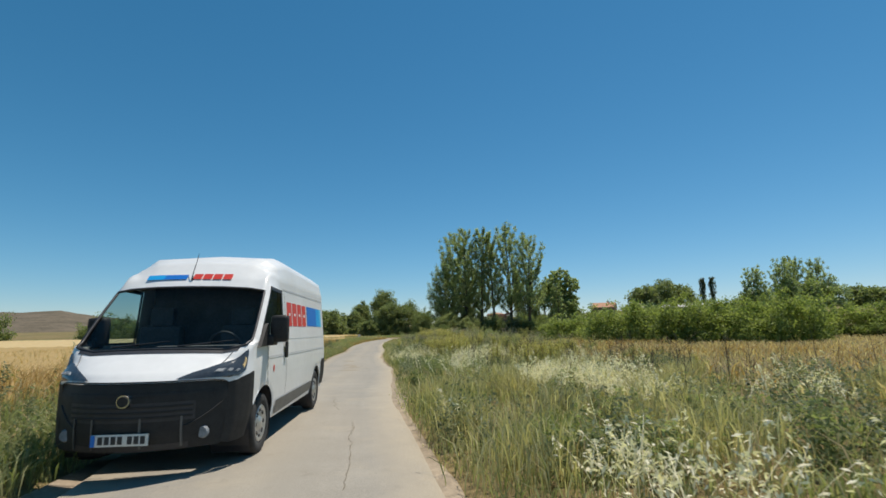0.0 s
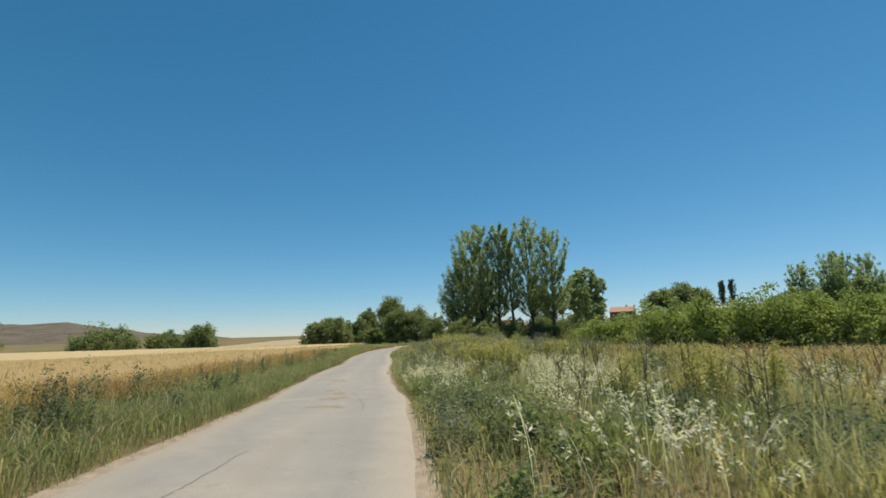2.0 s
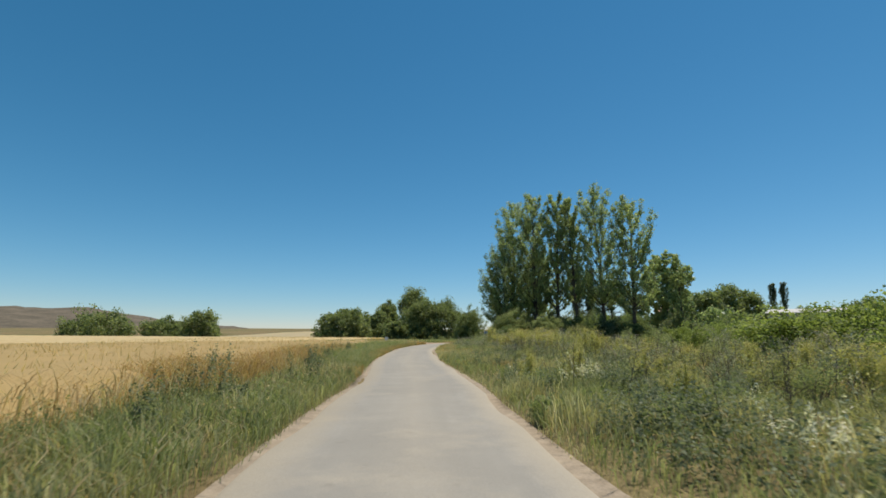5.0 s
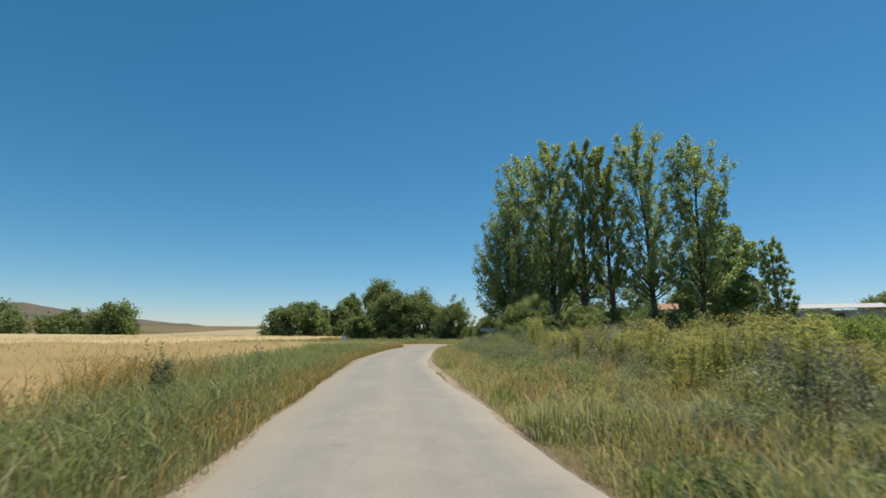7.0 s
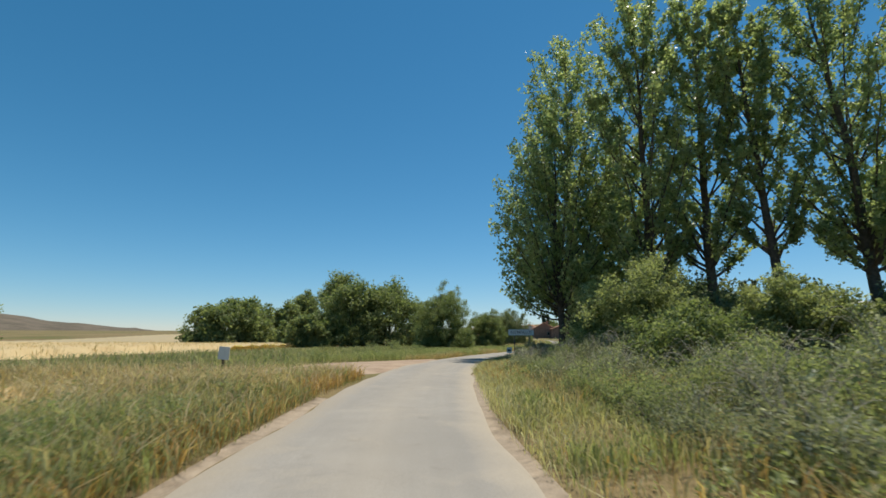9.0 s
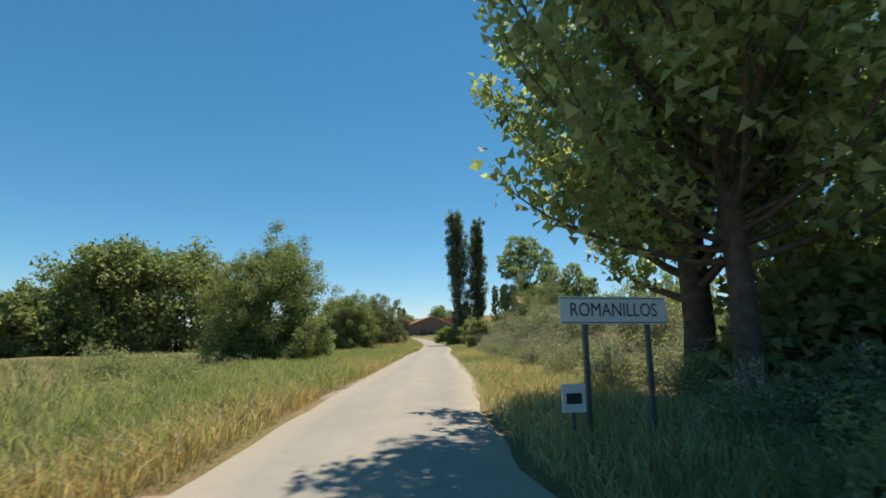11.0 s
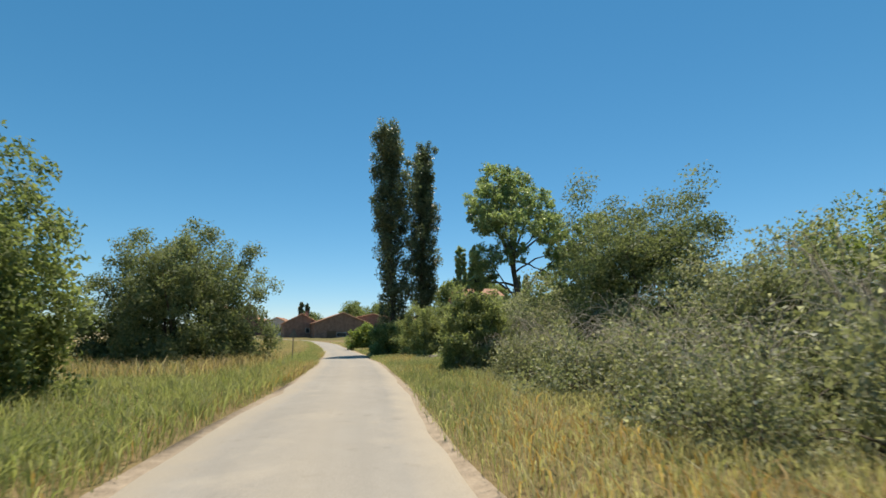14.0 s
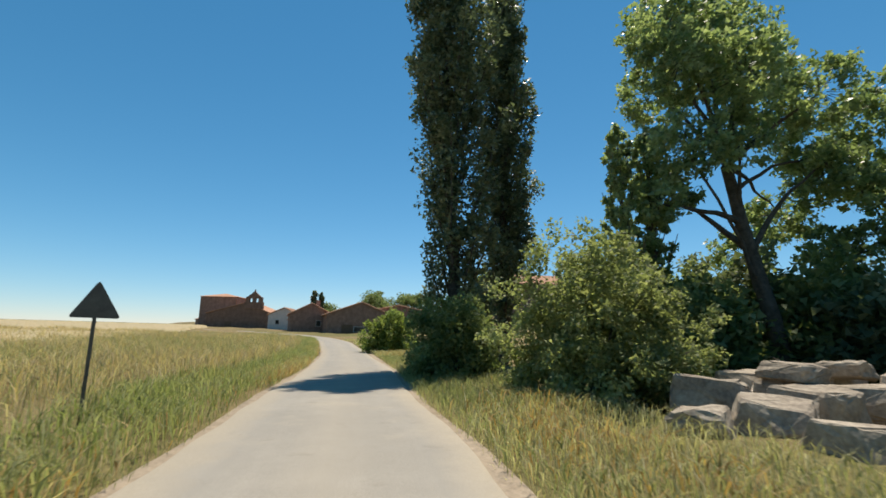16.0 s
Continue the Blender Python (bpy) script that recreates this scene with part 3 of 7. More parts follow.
def leafy_poplar(name, m, h, spread, seed, mat, label, limbs=46, twigs=7, per=66, leaf=0.165, bare=0.12, group="", lean=(0, 0), low=0.55, tip=0.34):
    """A full-crowned poplar: a straight trunk, steep limbs out to a rounded outline, and tight tufts of leaves along their twigs."""
    rng = np.random.default_rng(seed)
    t = thing(name, m, label, "tree", group)
    top = np.array([rng.normal() * 0.015 * h + lean[0], rng.normal() * 0.015 * h + lean[1], h * 0.95])
    trunk = bend((0, 0, -0.2), top, 0.012 * h + 0.05, 0.025, rng, 14, 0, 0.04)
    pts = np.array([p for p, _ in trunk])
    on = lambda u: np.array([np.interp(u, np.linspace(0, 1, len(pts)), pts[:, i]) for i in range(3)])
    paths, fine, C, R = [trunk], [], [], []
    for k in range(limbs):
        e_u = bare + 0.06 + (1.0 - bare - 0.06) * ((k + rng.uniform(0, 1)) / limbs) ** 0.82           # height at which the limb ends
        v = (e_u - bare) / (1 - bare)
        out = spread * min(1.0, low + 1.5 * v) * max(0.0, 1 - v ** 3.4) ** 0.5 * rng.uniform(0.72, 1.04) + tip * spread * 0.55
        s_u = max(bare * 0.8, e_u - min(0.75 * (e_u - bare) + 0.02, out * rng.uniform(1.2, 2.2) / h))
        s0, az = on(min(0.97, s_u)), k * 2.39996 + rng.uniform(-0.5, 0.5)
        e0 = np.array([math.cos(az) * out, math.sin(az) * out, 0]) + on(e_u) * [1, 1, 0] + [0, 0, e_u * h]
        limb = bend(s0, e0, 0.0042 * h * (1.2 - s_u), 0.014, rng, 7, -0.10, 0.08)
        paths.append(limb)
        lp = np.array([p for p, _ in limb])
        side = np.array([-math.sin(az), math.cos(az), 0])
        for q in range(twigs):
            w = 0.30 + 0.70 * (q + rng.uniform(0, 1)) / twigs
            b = np.array([np.interp(w, np.linspace(0, 1, 7), lp[:, i]) for i in range(3)])
            d = side * rng.uniform(-1, 1) + np.array([math.cos(az), math.sin(az), 0]) * rng.uniform(-0.4, 0.8) + [0, 0, rng.uniform(0.3, 1.3)]
            ln = spread * rng.uniform(0.08, 0.26) * (1.15 - 0.5 * w)
            e = b + d / np.linalg.norm(d) * ln
            fine.append([(b, 0.016), (e, 0.005)])
            C += [e, b + (e - b) * 0.45]
            R += [min(0.62, spread * rng.uniform(0.10, 0.17)) + 0.10, min(0.5, spread * rng.uniform(0.08, 0.13)) + 0.05]
    v, f = tubes(paths[:1], 9)
    part_np("trunk", v, f, M["bark"], t, smooth=True)
    v, f = tubes(paths[1:], 5)
    v2, f2 = tubes(fine, 3)
    v3 = np.concatenate([f, f2[:, :4] + len(v)]) if f2.shape[1] == f.shape[1] else f
    tagged(part_np("branchwork", np.concatenate([v, v2]), v3, M["bark"], t, smooth=True), kind="stuff")
    crown_part("crown", clump_points(C, R, per // 2, rng, 1.12), leaf, mat, rng, t, tri=True, up=0.0, long=1.3)
    return t


def lobed_tree(name, m, h, spread, seed, mat, label, lobes, per=42, leaf=0.17, fork=0.34, lean=(0, 0), group="", thick=0.014, dense=24):
    """A broad tree: a leaning trunk that forks into limbs, each with a rounded lobe of foliage. lobes: (x, y, z, radius) from the base."""
    rng = np.random.default_rng(seed)
    t = thing(name, m, label, "tree", group)
    f0 = np.array([lean[0] * fork, lean[1] * fork, h * fork])
    trunk = bend((0, 0, -0.2), f0, thick * h + 0.08, thick * h * 0.8, rng, 8, 0, 0.04)
    top = trunk[-1][0]
    limbs, fine, C, R = [], [], [], []
    for k, (x, y, z, r) in enumerate(lobes):
        c = np.array([x, y, z], float)
        b = np.array(trunk[3 + k % 5][0]) if z < h * 0.55 else np.array(top)
        limbs.append(bend(b, c, thick * h * rng.uniform(0.35, 0.6), 0.03, rng, 8, 0.05, 0.09))
        n = int(dense * r * r)
        d = rng.normal(size=(n, 3))
        d /= np.linalg.norm(d, axis=1, keepdims=True)
        e = c + d * r * rng.uniform(0.45, 1.0, (n, 1)) ** 0.6 * [1, 1, 0.88]
        for q in e[:: 3]:
            fine.append([(c + (q - c) * 0.25, 0.020), (q, 0.005)])
        C.append(e)
        R.append(rng.uniform(0.28, 0.52, n))
    v, f = tubes([trunk], 9)
    part_np("trunk", v, f, M["bark"], t, smooth=True)
    v, f = tubes(limbs, 6)
    tagged(part_np("branchwork", v, f, M["bark"], t, smooth=True), kind="stuff")
    v, f = tubes(fine, 3)
    tagged(part_np("branchwork", v, f, M["bark"], t), kind="stuff")
    crown_part("crown", clump_points(np.concatenate(C), np.concatenate(R), per, rng, 0.9), leaf, mat, rng, t, tri=True, up=0.0, long=1.3)
    return t


def bush(name, m, h, r, seed, mat, label, leaf=0.13, clumps=70, per=60, stems=9, group="", category="bush", twig=None, ragged=0.25, round_top=0.5, inner=0.62, long=1.5, tight=1.0):
    """A rounded bush: stems from the base, and leaves in clumps over a lumpy dome."""
    rng = np.random.default_rng(seed)
    t = thing(name, m, label, category, group)
    q = np.arange(clumps) + 0.5
    d = np.stack([np.cos(q * 2.39996), np.sin(q * 2.39996), -0.10 + 1.12 * q / clumps], 1)
    d[:, :2] *= np.sqrt(np.clip(1 - d[:, 2:] ** 2, 0, 1))
    d += rng.normal(size=(clumps, 3)) * 0.09
    d /= np.linalg.norm(d, axis=1, keepdims=True)
    lump = 1 + ragged * np.sin(d[:, 0] * 5 + seed) * np.sin(d[:, 1] * 4 + 2 * seed) + rng.normal(size=clumps) * ragged * 0.35
    k = rng.uniform(inner, 0.90, clumps) * lump
    wide = np.where(d[:, 2] < 0.35, 0.92 + 0.2 * d[:, 2], 1.0)
    C = np.stack([d[:, 0] * r * k * wide, d[:, 1] * r * k * wide, h * (0.10 + 0.82 * np.clip(d[:, 2], 0.0, 1) ** (1 - round_top * 0.5) * k)], 1)
    low = (rng.uniform(0, 1, clumps) < 0.42) & (d[:, 2] < 0.55)
    C[low, 2] = h * rng.uniform(0.05, 0.28, low.sum())
    R = rng.uniform(0.13, 0.21, clumps) * (r + h) * 0.5 * min(1.35, max(0.5, (170 / clumps) ** 0.5)) * tight
    paths = []
    for q in C[rng.choice(clumps, min(stems, clumps), replace=False)]:
        paths.append(bend((q[0] * 0.12, q[1] * 0.12, -0.15), q * [1, 1, 1.02], 0.012 * h + 0.01, 0.006, rng, 6, 0.08, 0.15))
    v, f = tubes(paths, 4)
    tagged(part_np("branchwork", v, f, twig or M["bark"], t), kind="stuff")
    pts = clump_points(C, R, per, rng, 0.9)
    pts[:, 2] = np.abs(pts[:, 2]) + 0.02
    crown_part("crown", pts, leaf, mat, rng, t, tri=True, long=long, up=0.15)
    return t


def at(x, y, turn=0.0, s=1.0, sz=None, dz=0.0):
    return Matrix.Translation((x, y, float(gz(x, y)) + dz)) @ Matrix.Rotation(turn, 4, "Z") @ Matrix.Diagonal((s, s, sz or s, 1))


# the stand of poplars by the lane
POPS = "stand of poplars beside the lane"
PL = "tall leafy poplar with upswept limbs in a roadside stand"
for x, y, h, sp, sd, bare, n in [(14.6, 105.2, 24.8, 3.7, 3, 0.21, 50), (17.8, 101.6, 22.0, 3.6, 4, 0.21, 45), (11.2, 107.6, 23.6, 2.4, 5, 0.26, 36), (8.4, 109.8, 25.0, 2.9, 6, 0.22, 45), (5.2, 110.8, 24.8, 3.4, 7, 0.18, 54),
                                 (2.0, 116.8, 25.0, 4.1, 8, 0.10, 62), (0.5, 114.6, 16.8, 4.4, 9, 0.18, 54), (6.8, 116.5, 17.0, 3.0, 10, 0.14, 36)]:
    leafy_poplar("poplar", at(x, y, sd), h, sp, sd, M["poplar"], PL, group=POPS, bare=bare, limbs=n, per=58)
leafy_poplar("young_poplar", at(23.2, 98.2, 3), 10.6, 1.45, 13, M["poplar"], "young slender poplar standing apart from the stand", limbs=44, twigs=4, per=54, leaf=0.13, bare=0.07, low=0.75)
lobed_tree("round_poplar", at(27.2, 113.0, 0.4, 1.22, 1.08), 14.6, 6.0, 14, M["poplar"], "round-headed green poplar behind the roadside stand",
           [(0, 0, 12.6, 1.9), (-1.6, 0.5, 10.6, 2.0), (1.8, -0.6, 10.4, 2.0), (0.2, 1.2, 8.6, 2.1), (-2.0, -0.4, 7.0, 1.9), (2.2, 0.5, 7.2, 2.0), (0.4, -1.4, 6.0, 2.0), (-1.4, 0, 3.6, 1.8), (1.6, 0, 3.4, 1.8)], per=26, leaf=0.22)

# two slim columnar poplars before the village
for x, y, h, sp, sd in ((28.7, 185.6, 22.9, 2.2, 21), (32.7, 187.2, 22.4, 1.9, 22)):
    poplar("columnar_poplar", at(x, y, sd), h, sp, sd, M["lombardy"], "dark slim columnar poplar beside the lane", group="pair of columnar poplars", limbs=60, per=110, leaf=0.155, bare=0.03, col=True)

# broad poplars behind them
lobed_tree("broad_poplar", at(37.5, 175.8, 0.0), 18.8, 6.8, 31, M["broad"], "broad spreading poplar with a dark leaning trunk",
           [(-1.6, 2.6, 16.6, 2.1), (1.2, 2.8, 16.6, 2.1), (3.2, 2.0, 14.9, 1.9), (-3.6, 1.8, 14.2, 1.9), (-0.2, 0.8, 13.9, 2.0), (-0.8, 4.2, 13.4, 1.9), (-4.6, 0.6, 12.0, 1.6), (3.9, 1.2, 12.4, 1.9), (-2.6, -0.6, 11.4, 1.8), (1.6, -1.4, 11.6, 1.7),
            (-4.4, 0.6, 8.6, 1.5), (-3.4, 2.4, 7.4, 1.3), (-4.9, 1.6, 6.6, 1.0), (4.9, 0.2, 10.2, 1.8), (5.3, 2.2, 7.8, 1.7), (2.8, 2.8, 5.6, 1.5), (3.4, -0.8, 8.8, 1.3), (-1.4, 0.2, 9.3, 1.2)], lean=(-1.9, 2.2), fork=0.46, per=34, leaf=0.15)
lobed_tree("broad_poplar", at(43.6, 173.4, 2.0), 13.6, 4.0, 33, M["broad"], "broad poplar standing behind the thicket",
           [(0, 0, 11.8, 1.8), (-1.9, 0.4, 9.4, 1.8), (1.9, -0.4, 9.2, 1.8), (0.2, 1.4, 7.0, 1.9), (-2.0, -0.6, 5.6, 1.8), (2.2, 0.4, 5.2, 1.8), (0.0, -1.6, 8.6, 1.6)], per=32, leaf=0.16)
for x, y, h, sd in ((31.6, 178.2, 9.8, 34), (33.2, 178.4, 10.2, 35)):
    leafy_poplar("slim_poplar", at(x, y, 2.6), h, 0.75, sd, M["poplar"], "slim poplar with leaves close to its trunk beside the columnar pair", limbs=54, twigs=3, per=60, leaf=0.12, bare=0.06, low=0.9)

# large bushes left of the lane
FIELD = "rounded bushes by the field"
LB = "large rounded olive-green bush beside the field"
for x, y, h, r, sd, lf in ((-47.5, 194.5, 11.2, 10.2, 41, 0.44), (-18.6, 165.0, 12.2, 6.6, 42, 0.28), (-12.6, 168, 12.8, 6.8, 43, 0.28), (-38, 205, 11.0, 4.2, 45, 0.34), (-28.5, 176, 5.4, 5.0, 46, 0.28), (-27.5, 222, 22.2, 6.2, 47, 0.40), (-40, 236, 16.0, 5.0, 49, 0.42), (-24.5, 161, 6.0, 4.4, 48, 0.26)):
    bush("bush", at(x, y, sd), h, r, sd, M["willow"], LB, leaf=lf * 0.95, clumps=170, per=135, group=FIELD, stems=12, ragged=0.14)
LANE = "rounded bushes beside the lane"
for x, y, h, r, sd, mt in ((-5.4, 138.4, 8.4, 4.1, 51, "willow"), (2.9, 157.0, 6.5, 3.5, 52, "willow"), (8.9, 170.2, 8.1, 4.9, 53, "sallow"), (-6.3, 172.0, 8.0, 3.8, 54, "willow"), (1.6, 176.0, 4.2, 3.4, 55, "willow")):
    bush("bush", at(x, y, sd), h, r, sd, M[mt], "dense rounded willow bush beside the lane", leaf=0.068, clumps=620, per={51: 135, 53: 175}.get(sd, 120 if sd < 54 else 60), group=LANE, stems=16, ragged=0.14, inner=0.45, long=2.2, tight=0.95)
# far bushes at the left of the wheat
for x, y, h, r, sd in ((-82, 168, 8.0, 5.5, 61), (-96, 172, 6.0, 7.0, 62), (-112, 170, 8.0, 8.0, 63), (-124, 176, 6.5, 7.0, 64), (-150, 160, 10.0, 7.0, 65)):
    bush("bush", at(x, y, sd), h + 0.6, r, sd, M["willow"], "distant rounded bush at the far side of the wheat", leaf=0.42, clumps=90, per=60, group="distant bushes behind the wheat", stems=6)

# undergrowth at the feet of the stand
for k, (x, y, h) in enumerate(((4.6, 112.6, 4.6), (8.0, 109.6, 5.2), (11.2, 107.2, 5.0), (14.6, 103.2, 4.4), (17.4, 102.0, 4.0), (10.5, 112.5, 5.4), (6.0, 116.0, 5.0), (23.4, 100.2, 5.0), (2.4, 114.6, 3.2))):
    bush("bush", at(x, y, k), h, h * 0.55, 540 + k, M["weed" if k % 2 else "willow"], "shaded undergrowth bush beneath the poplars", leaf=0.17, clumps=90, per=55, group="undergrowth beneath the poplars", stems=8)

# tall leafy suckers over the bramble bank
def sucker(m, h, seed):
    """A clump of upright shoots, leafy from low down to the tip."""
    rng = np.random.default_rng(seed)
    t = thing("sucker_shoot", m, "clump of tall feathery green suckers above the brambles", "sapling", "suckers above the bramble bank")
    shoots, C = [], []
    for k in range(6):
        b, hh = rng.normal(size=2) * 0.5, h * rng.uniform(0.72, 1.05)
        path = bend((b[0] * 0.4, b[1] * 0.4, -0.1), (b[0] * 1.4, b[1] * 1.4, hh), 0.022, 0.004, rng, 7, 0, 0.08)
        shoots.append(path)
        p = np.array([q for q, _ in path])
        u = rng.uniform(0.22, 1.0, 300)
        c = np.stack([np.interp(u, np.linspace(0, 1, 7), p[:, i]) for i in range(3)], 1)
        r = (0.05 + 0.34 * np.sin(np.pi * np.clip((1.02 - u) / 0.85, 0, 1)) ** 0.8) * np.sqrt(rng.uniform(0.05, 1, 300))
        an = rng.uniform(0, 6.283, 300)
        C.append(c + np.stack([r * np.cos(an), r * np.sin(an), r * 0.8 * rng.uniform(0, 1, 300)], 1))
    v, f = tubes(shoots, 5)
    tagged(part_np("branchwork", v, f, M["bark"], t, smooth=True), kind="stuff")
    crown_part("crown", np.concatenate(C), 0.085, M["hedge"], rng, t, tri=True, long=2.4)
    return t


for k, (x, y, h) in enumerate(((17.8, 132.6, 4.9), (19.4, 133.0, 5.5), (21.0, 133.8, 6.0), (22.6, 134.4, 6.4), (24.2, 135.0, 6.8), (26.0, 135.8, 7.0), (20.2, 135.4, 5.6), (23.2, 136.4, 6.2),
                               (30.0, 149.6, 6.2), (31.6, 151.4, 6.6), (33.2, 153.0, 6.8), (34.6, 154.4, 6.2), (28.2, 147.2, 5.8), (26.4, 145.2, 5.6))):
    sucker(at(x, y, k), h, 400 + k)
for k, (x, y, h, r) in enumerate(((58, 176, 5.5, 4.5), (52, 168, 5.0, 4.5), (47, 160, 4.5, 4.0), (64, 168, 6, 5), (45, 186, 6, 4.5), (40, 166, 4.2, 3.4), (38.5, 170.5, 3.6, 2.8), (44, 170, 4.5, 3.2), (35.5, 168.0, 3.2, 2.4), (49, 150, 4.5, 4.0), (57, 146, 5.0, 4.5), (41, 148, 4.2, 3.6), (39.3, 175.6, 5.2, 2.6), (38.4, 173.2, 4.2, 2.2), (38.6, 178.2, 5.4, 2.8), (35.2, 178.0, 4.6, 2.4), (41.5, 171.8, 4.6, 2.4), (43.5, 176.5, 5.5, 3.0))):
    bush("bush", at(x, y, k), h, r, 430 + k, M["weed" if k % 3 else "willow"], "dark leafy shrub on the rising ground", leaf=0.23, clumps=90, per=52, group="shrubs on the rising ground", stems=8)

bush("bush", at(34, 150, 1.0), 7.5, 5.5, 145, M["willow"], "dark leafy bush rising behind the bramble bank", leaf=0.11, clumps=300, per=100, stems=14, group="shrubs on the rising ground")

# scrub between the stand and the farm
for k in range(22):
    u = k / 21
    x, y = 27 + 34 * u + 4 * math.sin(k * 2.3), 103 + 30 * u + 6 * math.sin(k * 1.7)
    bush("bush", at(x, y, k), 3.4 + 1.2 * math.sin(k * 3.1), 3.2, 470 + k, M[("willow", "hedge", "bramble")[k % 3]], "leafy scrub bush on rough ground beyond the poplars", leaf=0.23, clumps=64, per=46, group="scrub beyond the poplars", stems=8)

# bushes and thicket right of the lane
RT = "thicket bushes beside the lane"
for x, y, h, r, sd, mt, lf in ((24.6, 155.4, 8.8, 4.0, 71, "sallow", 0.085), (18.9, 159.6, 3.9, 1.7, 72, "olive", 0.075), (25.6, 164.0, 3.8, 2.6, 88, "bramble", 0.08), (22.6, 159.6, 4.6, 2.2, 89, "bramble", 0.085), (26.4, 175.0, 4.5, 2.7, 73, "olive", 0.085), (0.6, 103.5, 5.4, 3.6, 74, "olive", 0.095),
                               (5.0, 100.0, 4.4, 3.2, 75, "olive", 0.10), (-0.6, 98.0, 3.0, 2.4, 76, "willow", 0.10), (26.2, 181.5, 3.4, 2.0, 77, "willow", 0.12), (33.0, 178.5, 4.2, 2.6, 78, "willow", 0.13),
                               (24.3, 163.4, 4.0, 2.3, 79, "bramble", 0.10), (-2.4, 109.6, 1.2, 1.9, 80, "bramble", 0.11), (36.0, 196.0, 4.5, 2.6, 81, "willow", 0.16), (33.5, 203.0, 3.6, 2.2, 82, "hedge", 0.16), (13.5, 139.5, 4.0, 2.6, 83, "bramble", 0.075), (17.5, 143.5, 4.6, 2.8, 84, "bramble", 0.08), (12.0, 132.5, 3.8, 2.4, 85, "bramble", 0.075), (20.5, 149.0, 4.6, 2.6, 86, "bramble", 0.075), (9.5, 125.0, 3.6, 2.4, 87, "bramble", 0.075), (14.6, 136.6, 3.9, 2.3, 90, "bramble", 0.075), (16.8, 134.8, 4.4, 2.5, 91, "bramble", 0.075)):
    bush("bush", at(x, y, sd), h, r, sd, M[mt], "leafy thicket bush beside the lane", leaf=lf * 0.84, clumps=400 if sd in (71, 72, 73, 74, 75) else 170, per=210 if sd == 71 else 125 if sd in (72, 73, 74, 75) else (150 if 82 < sd < 88 or sd > 89 else 80), group=RT, stems=14, inner=0.5)

# ---- brambles: a few built, then copied along the verge
BR = "bramble mounds along the lane"
kinds = [bush("bramble", at(*beside(46.5 + 1.6 * k, 7.0 + 2.5 * k), k, 0.6), 1.9, 1.7, 100 + k, M[mt], lab, leaf=0.062, clumps=66, per=66, group=BR, stems=34, category="bramble", twig=M["deadwood"], ragged=0.35)
         for k, (mt, lab) in enumerate((("bramble", "dusty grey-green bramble mound with dry twigs"), ("bramble", "dusty grey-green bramble mound with dry twigs"),
                                        ("shrub", "yellowish flowering shrub among the brambles"), ("olive", "green shrub among the brambles")))]
M["cane"] = plain_mat("pale dry bramble canes", (0.30, 0.26, 0.20), (0.50, 0.44, 0.35), 8.0, 0.9, spec=0.1)
for k, t in enumerate(kinds[:2]):                     # dry canes arching out over the leaves
    cr = np.random.default_rng(150 + k)
    arcs = []
    for j in range(22):
        a, r, h = cr.uniform(0, 6.283), cr.uniform(1.0, 2.0), cr.uniform(1.5, 2.15)
        arcs.append([((r * u * math.cos(a + 0.5 * u), r * u * math.sin(a + 0.5 * u), 0.1 + h * math.sin(math.pi * (0.06 + 0.66 * u))), 0.010 - 0.007 * u) for u in np.linspace(0.25, 1, 7)])
    v, f = tubes(arcs, 3)
    tagged(part_np("cane_tangle", v, f, M["cane"], t, "pale dry arching canes", smooth=True), kind="stuff")
rr = random.Random(11)


def mound(k, x, y, s, sz=None):
    c = copy_thing(kinds[k], at(x, y, rr.uniform(0, 6.28), s, sz or s, -0.05))
    return c


spots = []
for y in np.arange(20, 97, 2.9):                      # thicket before the poplars
    for off, s in ((6.4, 0.62), (9.2, 0.9), (12.6, 1.1)) + (((16.0, 1.25),) if int(y * 10) % 2 else ()):
        grow = float(np.interp(y, [20, 33, 45, 60, 90], [0.5, 0.8, 1.0, 1.2, 1.4]))
        spots.append((y + rr.uniform(-1, 1), off + rr.uniform(-0.9, 0.9), s * grow * rr.uniform(0.75, 1.2), (0, 1, 0, 2, 3) if y > 44 else (3, 2, 2, 1)))
for y in np.arange(100, 172, 2.5):                    # bramble bank beside the second stretch
    big = float(np.interp(y, [100, 126, 146, 154, 162, 167, 172], [1.15, 1.4, 1.6, 2.0, 2.1, 1.0, 0.6]))
    for off, s in ((5.3, 0.72), (7.4, 1.0), (10.2, 1.25)):
        spots.append((y + rr.uniform(-0.8, 0.8), off + rr.uniform(-0.6, 0.6), s * big * rr.uniform(0.8, 1.15), (0, 1)))
spots += [(y_, 9.6 + 0.5 * math.sin(y_), 1.55, (0, 1)) for y_ in (131.0, 133.4, 135.6, 138.0)]
for y in np.arange(50, 92, 2.1):                      # low dusty brambles near the lane
    spots.append((y, 5.0 + rr.uniform(-0.7, 0.5), 0.5 * rr.uniform(0.7, 1.3), (0, 1, 3)))
spots += [(58.6, 6.0, 0.85, (0,)), (60.4, 6.6, 1.05, (1,)), (62.2, 7.6, 1.15, (0,)), (57.0, 7.4, 1.1, (1,)), (64.0, 8.8, 1.2, (0,)), (67.6, 5.4, 0.55, (3,)), (69.2, 5.8, 0.6, (3,)), (70.6, 5.0, 0.5, (3,)),
          (74.0, 5.6, 0.8, (0,)), (76.4, 6.2, 0.9, (3,)), (79.0, 5.8, 0.9, (1,)), (81.5, 5.4, 0.9, (3,))]
